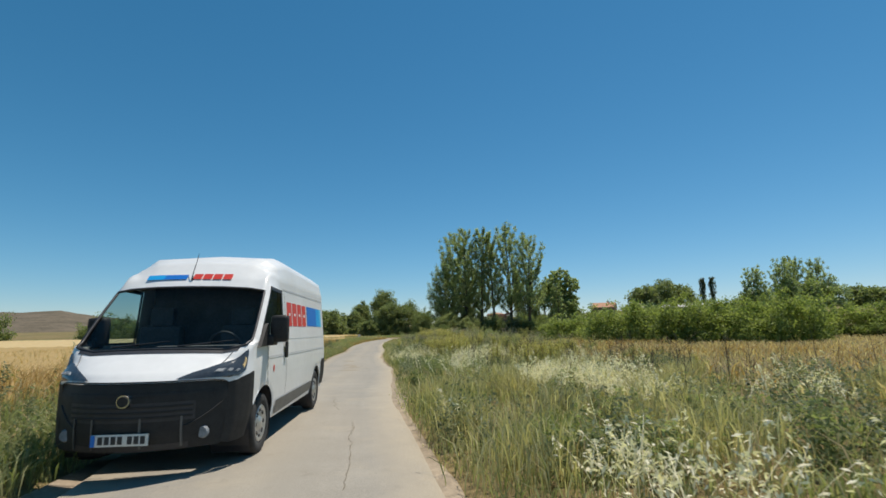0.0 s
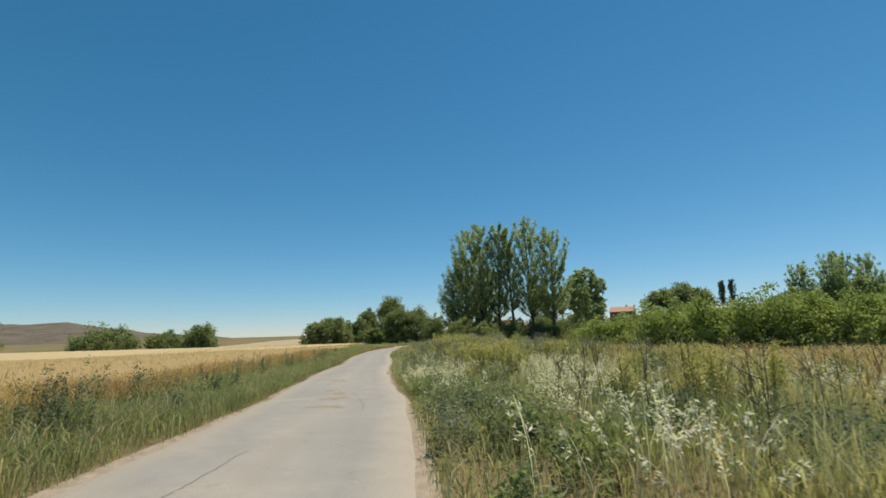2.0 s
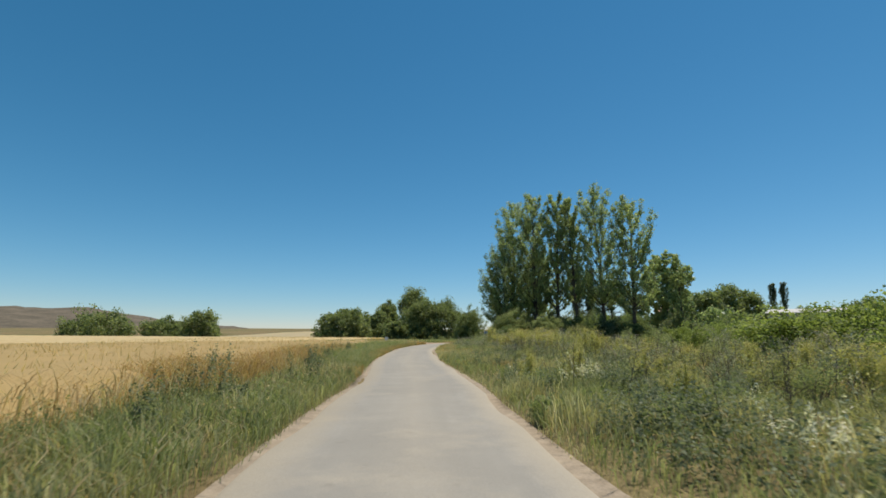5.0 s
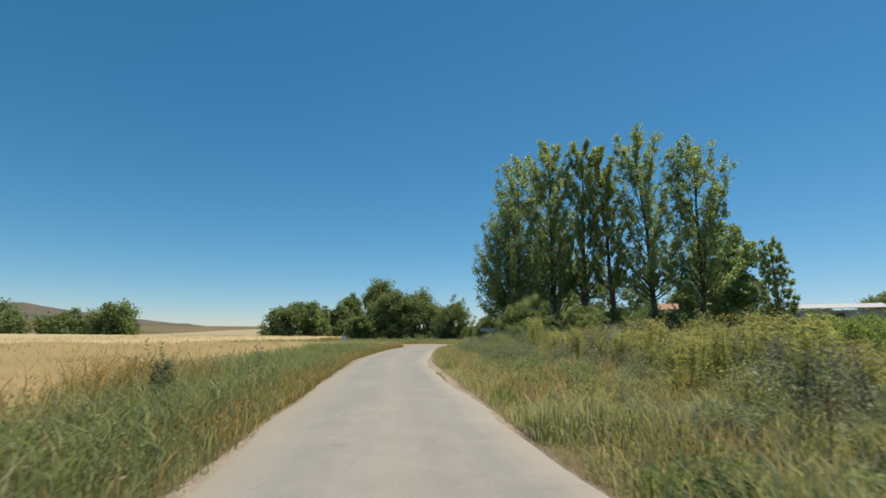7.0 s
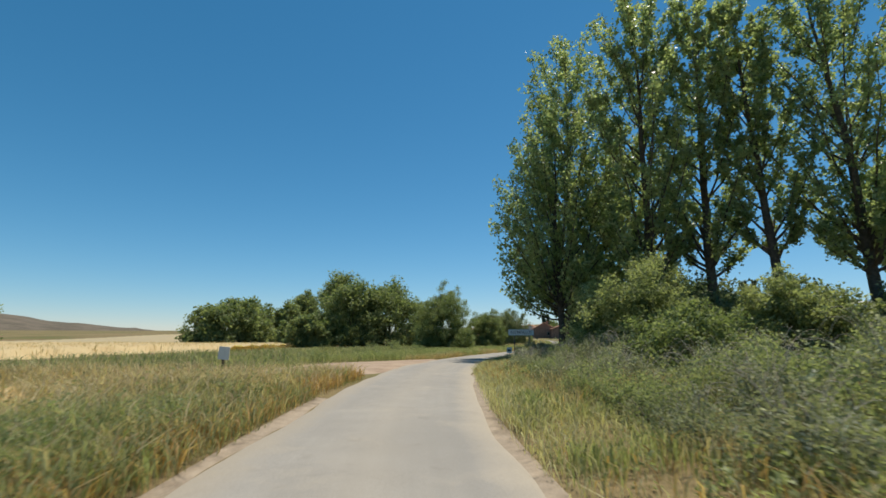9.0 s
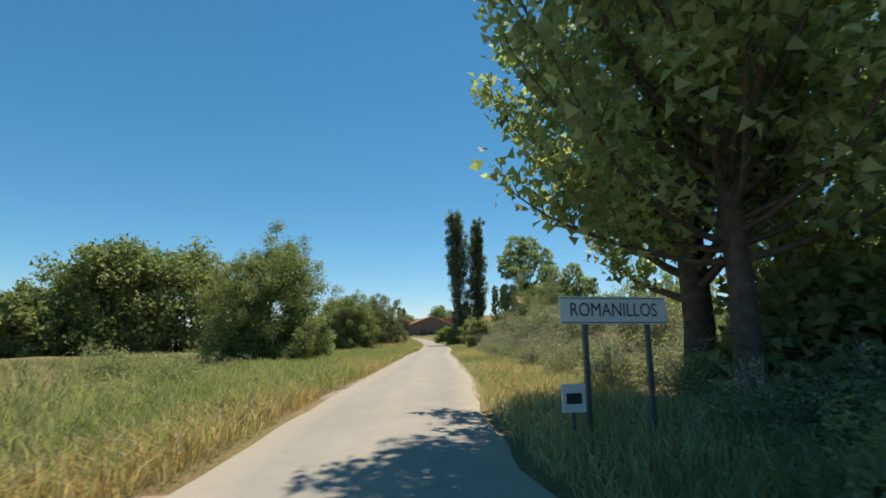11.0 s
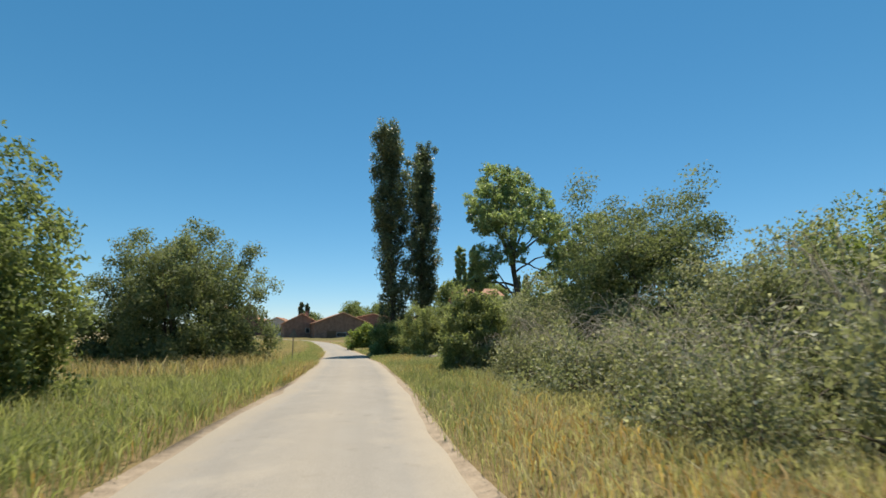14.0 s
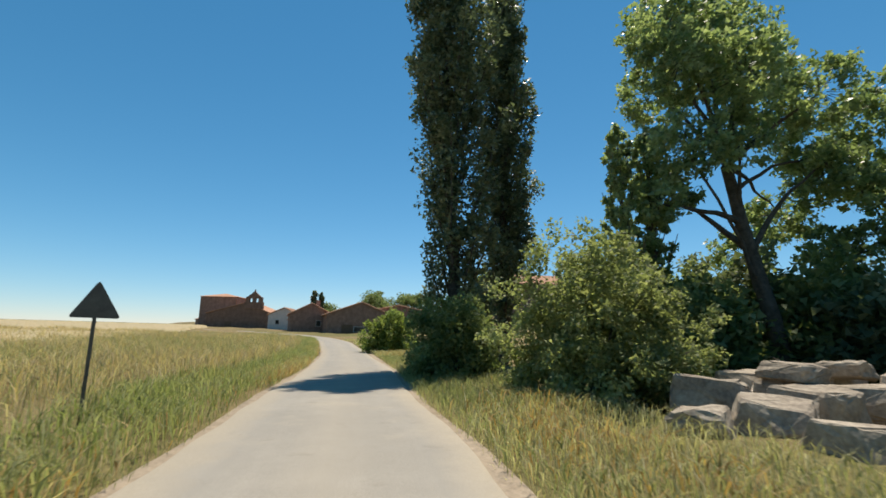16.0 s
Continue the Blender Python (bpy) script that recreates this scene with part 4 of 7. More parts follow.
for y in np.arange(83, 113, 1.6):                     # low brambles reaching the lane under the poplars
    spots.append((y, 4.3 + rr.uniform(-0.4, 0.4), 0.8 * rr.uniform(0.8, 1.2), (3, 1, 3)))
    spots.append((y, 6.2 + rr.uniform(-0.4, 0.4), 0.95 * rr.uniform(0.8, 1.2), (3, 0, 3)))
for y, off, s, ks in spots:
    p = beside(y, off)
    if 23.5 < p[0] < 34 and 167 < p[1] < 176:
        continue
    mound(rr.choice(ks), p[0], p[1], s * 0.95, s * rr.uniform(0.85, 1.15))
for y, off, s, k in ((108, -7.5, 0.7, 3), (112, -9, 0.8, 2), (117, -8, 0.9, 3), (122, -6.5, 0.8, 3), (124, -10, 1.1, 3), (143, -4.9, 0.75, 3), (141.2, -4.5, 0.6, 3), (147, -6.2, 0.5, 2), (205, 5.0, 1.0, 3), (212, 4.6, 0.9, 2), (196, 4.6, 0.8, 0)):
    p = beside(y, off)
    mound(k, p[0], p[1], s)

# ---- the hedge across the dry field, and the trees behind
HG = "hedge across the dry field"
hk = [bush("hedge_bush", at(80 + 4.5 * k, 50.0 + k, k, 0.95), 4.6, 3.0, 130 + k, M["hedge"], "bright green hedge bush at the edge of the dry field", leaf=0.15, clumps=110, per=62, group=HG, stems=12, ragged=0.34, round_top=0.3) for k in range(3)]
for k in range(22):
    u = k / 21
    x, y = 15 + 62 * u + rr.uniform(-1, 1), 66 - 16 * u + 8 * math.sin(u * 3) + rr.uniform(-1.5, 1.5)
    copy_thing(hk[k % 3], at(x, y, rr.uniform(0, 6.28), rr.uniform(1.0, 1.3), rr.uniform(1.0, 1.3) * min(1.0, 0.66 + u)))
for k in range(12):
    x, y = 17 + 8 * rr.random() + k * 0.3, 70 + k * 2.4
    copy_thing(hk[k % 3], at(x, y, rr.uniform(0, 6.28), rr.uniform(0.5, 0.75), rr.uniform(0.5, 0.7)))
for k in range(7):
    copy_thing(hk[k % 3], at(19.5 + 2.3 * k + rr.uniform(-0.6, 0.6), 58 - 1.9 * k + rr.uniform(-0.8, 0.8), rr.uniform(0, 6.28), rr.uniform(0.95, 1.15), rr.uniform(1.0, 1.2)))
BACK = "trees behind the hedge"
for x, y, h, r, sd in ((136, 329, 20, 11, 142), (150, 332, 22, 12, 143), (164, 335, 18, 10, 144), (112, 128, 6, 6, 147), (124, 122, 6, 7, 148), (136, 120, 6, 8, 149), (120, 190, 9, 8, 146)):
    bush("broadleaf_tree", at(x, y, sd), h, r, sd, M["willow"], "distant rounded broadleaf tree behind the hedge", leaf=0.42 if r < 9.5 else 0.95, clumps=90, per=60, group=BACK, category="tree", stems=8)
for x, y, h, sp, sd in ((75, 117, 11.8, 2.8, 151), (85, 121, 13.0, 3.2, 152), (90, 124, 13.4, 3.2, 153), (96, 124, 12.6, 3.0, 154)):
    leafy_poplar("tree", at(x, y, sd), h, sp, sd, M["poplar"], "feathery poplar rising behind the green hedge", limbs=48, twigs=5, per=36, leaf=0.20, bare=0.06, group=BACK)
for k in range(20):                                    # a belt of trees on the rising ground
    x, y = 66 + 6.2 * k + 3 * math.sin(k * 2.1), 214 + 2.0 * k + 6 * math.sin(k * 1.3)
    bush("broadleaf_tree", at(x, y, k), 5.6 + 1.4 * math.sin(k * 2.7), 5.5, 500 + k, M[("willow", "poplar")[k % 2]], "distant broadleaf tree in a belt on rising ground", leaf=0.58, clumps=56, per=36, group="tree belt on the rising ground", category="tree", stems=6)
for x, y, h, r, sd in ((75, 116, 7.5, 3.6, 155), (85, 120, 8.0, 4.0, 156), (92, 122, 8.0, 4.0, 157), (98, 123, 7.5, 3.6, 158)):
    bush("broadleaf_tree", at(x, y, sd), h, r, sd, M["broad"], "leafy tree low among the feathery poplars", leaf=0.3, clumps=80, per=55, group=BACK, category="tree", stems=8)
for x, y, h, sd in ((178, 333, 20, 161), (185, 334, 21, 162)):
    poplar("cypress", at(x, y, sd), h, 2.6, sd, M["lombardy"], "dark slender cypress beside the far houses", limbs=30, per=50, leaf=0.3, bare=0.02, col=True, group="pair of far cypresses")

# ---- grass, weeds and crops
def field_noise(x, y, s):
    return 0.5 + 0.25 * (np.sin(x * s + 2.1 * np.sin(y * s * 0.6)) + np.sin(y * s * 1.13 + 1.7 * np.sin(x * s * 0.7) + 1.0))


def strip(y0, y1, o0, o1, count, rng, patch=None):
    y = rng.uniform(y0, y1, count)
    o = rng.uniform(o0, o1, count)
    p = beside(y, o) + rng.uniform(-0.3, 0.3, (count, 2))
    if patch is not None:
        keep = rng.uniform(0, 1, count) < patch(p[:, 0], p[:, 1])
        p = p[keep]
    d = np.abs(off_road(p[:, 0], p[:, 1]))
    bare = (p[:, 1] > 99.4) & (p[:, 1] < 111) & (off_road(p[:, 0], p[:, 1]) < 0) & (off_road(p[:, 0], p[:, 1]) > -4.6)
    p, d = p[~bare], d[~bare]
    p = p[d > HALF + 0.05 + 0.20 * rng.uniform(0, 1, len(p)) ** 2]
    dd = np.linalg.norm(p[:, None, :] - TRACK[None, ::2], axis=2) if (p[:, 1].max() > 75 and p[:, 1].min() < 115 and o1 < 0) else np.full((len(p), 1), 99.0)
    k = dd.argmin(1)
    tx = dd[np.arange(len(p)), k] < (wid[::2][k] - 0.15 if dd.shape[1] > 1 else 0)
    return p[~tx]


def blade_field(name, P, h, w, mat, rng, label, lean=0.8):
    """Blades of grass, each a bent sliver, over the places P."""
    n = len(P)
    z = ground_z(P[:, 0], P[:, 1])
    B = np.column_stack([P, z - 0.03])
    a = rng.uniform(0, 2 * np.pi, n)
    side = np.column_stack([np.cos(a), np.sin(a), np.zeros(n)]) * (w * rng.uniform(0.6, 1.4, n))[:, None]
    H = (h if np.ndim(h) else np.full(n, h)) * rng.uniform(0.55, 1.25, n)
    b = rng.uniform(0, 2 * np.pi, n)
    ln = np.column_stack([np.cos(b), np.sin(b), np.zeros(n)]) * (H * lean * rng.uniform(0.2, 1.2, n))[:, None]
    mid = B + ln * 0.30 + np.column_stack([np.zeros((n, 2)), H * 0.66])
    top = B + ln + np.column_stack([np.zeros((n, 2)), H * rng.uniform(0.75, 1.0, n)])
    V = np.stack([B, mid + side, top, mid - side], 1).reshape(-1, 3)
    i = np.arange(n)[:, None] * 4
    F = np.concatenate([i + [0, 1, 3], i + [1, 2, 3]], 0)
    ob = new(name, mesh_np(name, V, F, mat))
    return tagged(ob, label, "grass", kind="stuff")


def weed_field(name, P, h, leaf, mat, rng, label, per=30, spread=0.22, long=1.7):
    """Leafy weeds: a column of leaves over each place."""
    n = len(P)
    z = ground_z(P[:, 0], P[:, 1])
    big = rng.uniform(0.5, 1.3, n)
    H = h * big
    u = rng.uniform(0.0, 1.0, (n, per))
    r = spread * (1.15 - 0.8 * u) * np.sqrt(rng.uniform(0, 1, (n, per))) * big[:, None]
    a = rng.uniform(0, 6.283, (n, per))
    C = np.stack([P[:, 0:1] + r * np.cos(a), P[:, 1:2] + r * np.sin(a), z[:, None] + 0.03 + H[:, None] * u], -1).reshape(-1, 3)
    v, f = leaves(C, leaf * 1.1, rng, 0.6, long, tri=True)
    return tagged(new(name, mesh_np(name, v, f, mat)), label, "weeds", kind="stuff")


def oat_field(name, P, h, rng, label, per=13, mat="oats"):
    """Wild oats: thin nodding stems, each with a one-sided panicle of pale drooping spikelets at its top."""
    n = len(P)
    z = ground_z(P[:, 0], P[:, 1])
    H = h * rng.uniform(0.75, 1.25, n)
    bx = rng.normal(0, 0.24, (n, 2))
    at_u = lambda u: np.stack([P[:, 0:1] + bx[:, 0:1] * u ** 2.2, P[:, 1:2] + bx[:, 1:2] * u ** 2.2, z[:, None] + H[:, None] * u * (1 - 0.05 * u)], -1)
    u = rng.uniform(0.60, 1.0, (n, per))
    r = 0.13 * np.sin(np.pi * np.clip((1.03 - u) / 0.46, 0, 1)) * rng.uniform(0.2, 1, (n, per))
    a = np.arctan2(bx[:, 1:2], bx[:, 0:1]) + rng.normal(0, 0.8, (n, per))
    C = at_u(u) + np.stack([r * np.cos(a), r * np.sin(a), -0.35 * r], -1)
    v, f = leaves(C.reshape(-1, 3), 0.0175, rng, 0.0, 3.2)
    uu = np.linspace(0, 1, 6)[None].repeat(n, 0)
    c = at_u(uu)
    side = np.stack([bx[:, 1], -bx[:, 0], 0 * bx[:, 0]], 1) / (np.linalg.norm(bx, axis=1)[:, None] + 1e-6) * 0.003
    S = np.stack([c - side[:, None], c + side[:, None]], 2).reshape(-1, 3)
    i, j = np.meshgrid(np.arange(n), np.arange(5), indexing="ij")
    q = (i * 12 + j * 2).ravel() + len(v)
    return tagged(new(name, mesh_np(name, np.concatenate([v, S]), np.concatenate([f, np.stack([q, q + 1, q + 3, q + 2], 1)]), M[mat])), label, "oats", kind="stuff")


def patches(y0, y1, o0, o1, count, r, per, h, rng):
    """Places crowded into round patches, with a height for each that falls off towards the patch's rim."""
    c = strip(y0, y1, o0, o1, count, rng)
    size = rng.uniform(0.55, 1.45, len(c))
    d = rng.normal(size=(len(c), per, 2)) * 0.6
    tall = h * (size[:, None] * 0.35 + 0.65) * (0.55 + 0.45 * np.exp(-(d ** 2).sum(-1) * 1.2))
    p = (c[:, None] + d * r * size[:, None, None]).reshape(-1, 2)
    keep = np.abs(off_road(p[:, 0], p[:, 1])) > HALF + 0.25
    return p[keep], tall.ravel()[keep]


gr = np.random.default_rng(77)
lush = lambda x, y: np.clip(field_noise(x, y, 0.32) * 2.8 - 0.8, 0.06, 1)
dryp = lambda x, y: np.clip(1.9 - field_noise(x, y, 0.32) * 2.8, 0.06, 1)
clumpy0 = lambda x, y: np.clip(field_noise(x, y, 0.9) * 3.0 - 1.6, 0, 1)
# right verge: a low mixed sward, and over it weeds, straw and oats in patches of their own
blade_field("verge_grass", strip(-4, 62, 1.9, 10.0, 85000, gr, lambda x, y: np.clip(lush(x, y) + 0.35, 0, 1)), 0.34, 0.0075, M["grass_green"], gr, "green roadside grass beside the lane")
blade_field("dry_verge_grass", strip(-4, 62, 1.9, 12.0, 26000, gr, lambda x, y: np.clip(1.55 - field_noise(x, y, 0.55) * 2.8, 0.05, 1)), 0.46, 0.006, M["grass_dry"], gr, "dry grass thinly mixed into the verge")
p_, h_ = patches(-3, 62, 2.2, 10.5, 105, 0.62, 430, 0.72, gr)
blade_field("pale_grass_tufts", p_, h_, 0.0065, M["straw"], gr, "pale yellow seeding grass in upright tufts", 0.45)
p_, h_ = patches(-3, 62, 2.1, 7.0, 80, 0.55, 430, 0.50, gr)
blade_field("green_grass_tufts", p_, h_, 0.0075, M["grass_lush"], gr, "fresh green grass in thick tufts", 0.5)
p_, h_ = patches(-2, 60, 2.6, 12.0, 150, 0.62, 34, 0.66, gr)
weed_field("dark_weeds", p_, h_, 0.030, M["weed"], gr, "dark blue-green leafy weeds in patches on the verge", 38, 0.15)
p_, h_ = patches(-2, 60, 2.3, 6.5, 50, 0.42, 26, 0.52, gr)
weed_field("green_weeds", p_, h_, 0.032, M["willow"], gr, "leafy green weeds in patches on the verge", 34, 0.15)
weed_field("yellow_weeds", strip(26, 98, 6.0, 22.0, 1100, gr, dryp), 1.0, 0.045, M["shrub"], gr, "yellow-flowering weeds on the verge", 40, 0.28)
p_, h_ = patches(2, 13, 2.8, 6.5, 13, 0.42, 30, 0.74, gr)
oat_field("near_wild_oats", p_, h_, gr, "bleached wild oats in thick patches close to the lane", 20)
p_, h_ = patches(-2, 50, 2.7, 9.5, 40, 0.50, 26, 0.86, gr)
oat_field("wild_oats", p_, h_, gr, "bleached wild oats nodding in patches over the verge", 20)
oat_field("scattered_oats", strip(0, 46, 2.4, 10.0, 300, gr, clumpy0), 0.82, gr, "bleached wild oats scattered over the verge", 16)
blade_field("dry_field_grass", strip(-6, 62, 8.5, 60, 36000, gr), 0.5, 0.022, M["grass_dry"], gr, "dry pasture grass before the hedge")
blade_field("rough_verge_grass", np.vstack([strip(60, 91, 1.9, 4.3, 20000, gr, lambda x, y: np.clip(field_noise(x, y, 0.8) * 2.4 - 0.5, 0.15, 1)), strip(90, 110, 1.9, 3.2, 7000, gr)]), 0.33, 0.008, M["straw"], gr, "dry roadside grass beneath the thicket")
blade_field("thicket_dry_grass", strip(50, 100, 3.2, 14, 16000, gr, dryp), 0.44, 0.009, M["grass_rust"], gr, "pinkish dry grass among the thicket")
blade_field("thicket_grass", strip(50, 100, 4.0, 22, 22000, gr, lambda x, y: np.clip(lush(x, y) + 0.25, 0, 1)), 0.42, 0.011, M["grass_green"], gr, "rank grass among the thicket")
p_, h_ = patches(60, 100, 2.4, 4.6, 40, 0.6, 300, 0.5, gr)
p_, h_ = patches(50, 100, 2.7, 7.5, 55, 0.5, 26, 0.5, gr)
weed_field("thicket_weeds", p_, h_, 0.032, M["olive"], gr, "leafy green weeds in patches before the thicket", 32, 0.16)
p_, h_ = patches(50, 100, 2.6, 8.5, 74, 0.62, 230, 0.60, gr)
blade_field("pinkish_grass_tufts", p_, h_, 0.0055, M["grass_dry"], gr, "pinkish seeding grass in soft tufts", 0.5)
p_, h_ = patches(50, 100, 2.2, 4.6, 44, 0.5, 280, 0.44, gr)
blade_field("verge_grass_tufts", p_, h_, 0.0085, M["grass_lush"], gr, "green grass tufts at the foot of the thicket", 0.5)
blade_field("bank_grass", strip(100, 200, 1.9, 5.2, 64000, gr, lambda x, y: np.clip(lush(x, y) + 0.15, 0, 1)), 0.38, 0.0075, M["grass_green"], gr, "green grass at the foot of the bramble bank")
blade_field("dry_bank_grass", strip(100, 230, 1.9, 5.6, 76000, gr, dryp), 0.38, 0.0065, M["straw"], gr, "dry grass at the foot of the bramble bank")
for s_, nm in ((-1, "left_rim_grass"), (1, "right_rim_grass")):
    o_ = sorted((1.86 * s_, 2.25 * s_))
    blade_field(nm, strip(-4, 200, o_[0], o_[1], 26000, gr, lambda x, y: np.clip(field_noise(x, y, 1.9) * 2.6 - 0.5, 0.1, 1)), 0.17, 0.006, M["straw" if s_ > 0 else "grass_green"], gr, "short sparse grass creeping over the lane's rim")
p_, h_ = patches(104, 215, -5.0, -2.3, 130, 0.6, 260, 0.52, gr)
blade_field("green_lane_grass", p_, h_, 0.0085, M["grass_lush"], gr, "fresh green grass in thick tufts left of the lane", 0.5)
# left verge
p_, h_ = patches(14, 98, -5.4, -2.4, 60, 0.5, 170, 0.66, gr)
blade_field("pale_seed_grass", p_, h_, 0.005, M["straw"], gr, "pale seeding grass standing in the green verge", 0.45)
p_, h_ = patches(4, 66, -5.2, -3.2, 46, 0.30, 11, 0.95, gr)
weed_field("tall_weeds", p_, h_, 0.026, M["weed"], gr, "tall dark green weeds rising in clumps from the verge", 90, 0.10)
p_, h_ = patches(0, 100, -4.8, -2.2, 120, 0.55, 260, 0.55, gr)
blade_field("green_grass_tufts", p_, h_, 0.0075, M["grass_lush"], gr, "fresh green grass in thick tufts between lane and wheat", 0.5)
blade_field("left_verge_grass", strip(-4, 93, -5.2, -1.9, 105000, gr, lambda x, y: np.clip(lush(x, y) + 0.5, 0, 1)), 0.46, 0.0075, M["grass_green"], gr, "green verge grass between lane and wheat")
blade_field("left_dry_grass", strip(-4, 92, -5.4, -2.2, 17000, gr, dryp), 0.5, 0.007, M["grass_dry"], gr, "dry verge grass between lane and wheat")
weed_field("left_weeds", strip(-2, 104, -5.2, -2.4, 2500, gr, lush), 0.58, 0.026, M["willow"], gr, "leafy weeds between lane and wheat", 26)
blade_field("reddish_grass", strip(0, 70, -7.2, -4.4, 16000, gr, lambda x, y: np.clip(field_noise(x, y, 0.7) * 2.6 - 0.6, 0.1, 1)), 0.78, 0.007, M["grass_dry"], gr, "tall reddish dry grass along the wheat")
blade_field("meadow_grass", strip(60, 150, -22, -5.5, 28000, gr), 0.5, 0.018, M["grass_green"], gr, "rank green meadow grass beside the lane")
blade_field("far_left_grass", np.vstack([strip(104, 158, -7.5, -2.1, 52000, gr, lambda x, y: np.clip(lush(x, y) + 0.35, 0, 1)), strip(158, 235, -4.0, -2.1, 20000, gr)]), 0.52, 0.0085, M["grass_lush"], gr, "lush yellow-green grass along the lane")
blade_field("far_left_dry_grass", np.vstack([strip(104, 143, -3.6, -1.9, 26000, gr, dryp), strip(143, 235, -2.7, -1.9, 16000, gr, dryp)]), 0.44, 0.008, M["grass_dry"], gr, "golden dry grass along the lane")
blade_field("hay_meadow", strip(165, 240, -45, -19, 24000, gr), 0.85, 0.016, M["grass_dry"], gr, "pale tall hay meadow before the village")


blade_field("rank_left_grass", strip(56, 89, -11.0, -2.6, 52000, gr, lambda x, y: np.clip(lush(x, y) + 0.15, 0, 1)), 0.62, 0.009, M["grass_lush"], gr, "dense lush green grass left to grow along the lane")
blade_field("golden_track_grass", strip(86, 99.6, -13.0, -2.1, 26000, gr, lambda x, y: np.clip(dryp(x, y) + 0.3, 0, 1)), 0.64, 0.009, M["grass_dry"], gr, "tall golden grass in the corner between lane and track")
blade_field("golden_field_grass", strip(2, 60, 9.5, 30, 17000, gr, dryp), 0.6, 0.014, M["grass_rust"], gr, "tawny dry grass behind the verge weeds")
blade_field("golden_rim_grass", np.vstack([strip(48, 235, -2.9, -1.9, 26000, gr, dryp), strip(60, 99, -3.0, -1.9, 9000, gr)]), 0.42, 0.011, M["grass_rust"], gr, "short orange-gold dry grass along the lane's rim")
blade_field("rust_bank_grass", strip(50, 200, 2.2, 4.2, 14000, gr, dryp), 0.42, 0.011, M["grass_rust"], gr, "orange-gold dry grass at the foot of the thicket")
blade_field("rust_wheat_edge", strip(2, 66, -6.6, -4.2, 30000, gr, lambda x, y: np.clip(field_noise(x, y, 0.5) * 2.6 - 0.5, 0.12, 1)), 0.86, 0.007, M["grass_rust"], gr, "tall reddish dry grass between verge and wheat")
oat_field("left_seed_grass", strip(2, 64, -5.8, -2.4, 1500, gr, clumpy0), 0.72, gr, "pale seeding grass along the verge", 9, "grass_dry")




blade_field("tall_left_grass", strip(158, 228, -20, -5.0, 30000, gr, lambda x, y: np.clip(lush(x, y) + 0.3, 0, 1)), 0.8, 0.009, M["grass_green"], gr, "tall olive-green grass between lane and hay")
blade_field("tall_left_straw", strip(158, 228, -20, -3.6, 56000, gr, lambda x, y: np.clip(dryp(x, y) + 0.3, 0, 1)), 0.85, 0.008, M["grass_dry"], gr, "tall pinkish straw between lane and hay")


# fennel among the weeds
def fennel(m, seed, h=1.5):
    """A fennel plant: upright branching stems, fine feathery leaves and flat flower heads at the tips."""
    rng = np.random.default_rng(seed)
    t = thing("fennel", m, "yellow-green fennel plant with flat flower heads", "wild plant", "fennel among the roadside weeds")
    stems, C, heads = [], [], []
    for k in range(9):
        b, hh = rng.normal(size=2) * 0.16, h * rng.uniform(0.7, 1.05)
        top = np.array([b[0] * 2.4, b[1] * 2.4, hh])
        path = bend((b[0], b[1], -0.05), top, 0.010, 0.004, rng, 6, 0, 0.06)
        stems.append(path)
        p = np.array([q for q, _ in path])
        heads.append((top, rng.uniform(0.08, 0.15)))
        for j in range(4):
            u = rng.uniform(0.45, 0.9)
            c = np.array([np.interp(u, np.linspace(0, 1, 6), p[:, i]) for i in range(3)])
            e = c + [rng.normal() * 0.13, rng.normal() * 0.13, rng.uniform(0.12, 0.30)]
            stems.append([(c, 0.005), (e, 0.003)])
            heads.append((e, rng.uniform(0.05, 0.11)))
        u = rng.uniform(0.08, 0.92, 190)
        c = np.stack([np.interp(u, np.linspace(0, 1, 6), p[:, i]) for i in range(3)], 1)
        r = 0.26 * (1.05 - 0.75 * u)[:, None] * np.abs(rng.normal(size=(190, 1)))
        d = rng.normal(size=(190, 3))
        C.append(c + d / np.linalg.norm(d, axis=1, keepdims=True) * r)
    v, f = tubes(stems, 4)
    tagged(part_np("branchwork", v, f, M["fennel"], t), kind="stuff")
    tagged(crown_part("foliage", np.concatenate(C), 0.030, M["fennel"], rng, t, tri=True, long=3.4), kind="stuff")
    P = []
    for c, r in heads:
        a, q = rng.uniform(0, 6.283, 26), r * np.sqrt(rng.uniform(0, 1, 26))
        P.append(np.stack([c[0] + q * np.cos(a), c[1] + q * np.sin(a), c[2] + 0.03 - 1.2 * q * q / r + rng.normal(size=26) * 0.006], 1))
    tagged(crown_part("bloom", np.concatenate(P), 0.024, M["umbel"], rng, t, "flat yellow flower heads", up=2.5, long=1.0), kind="stuff")
    return t


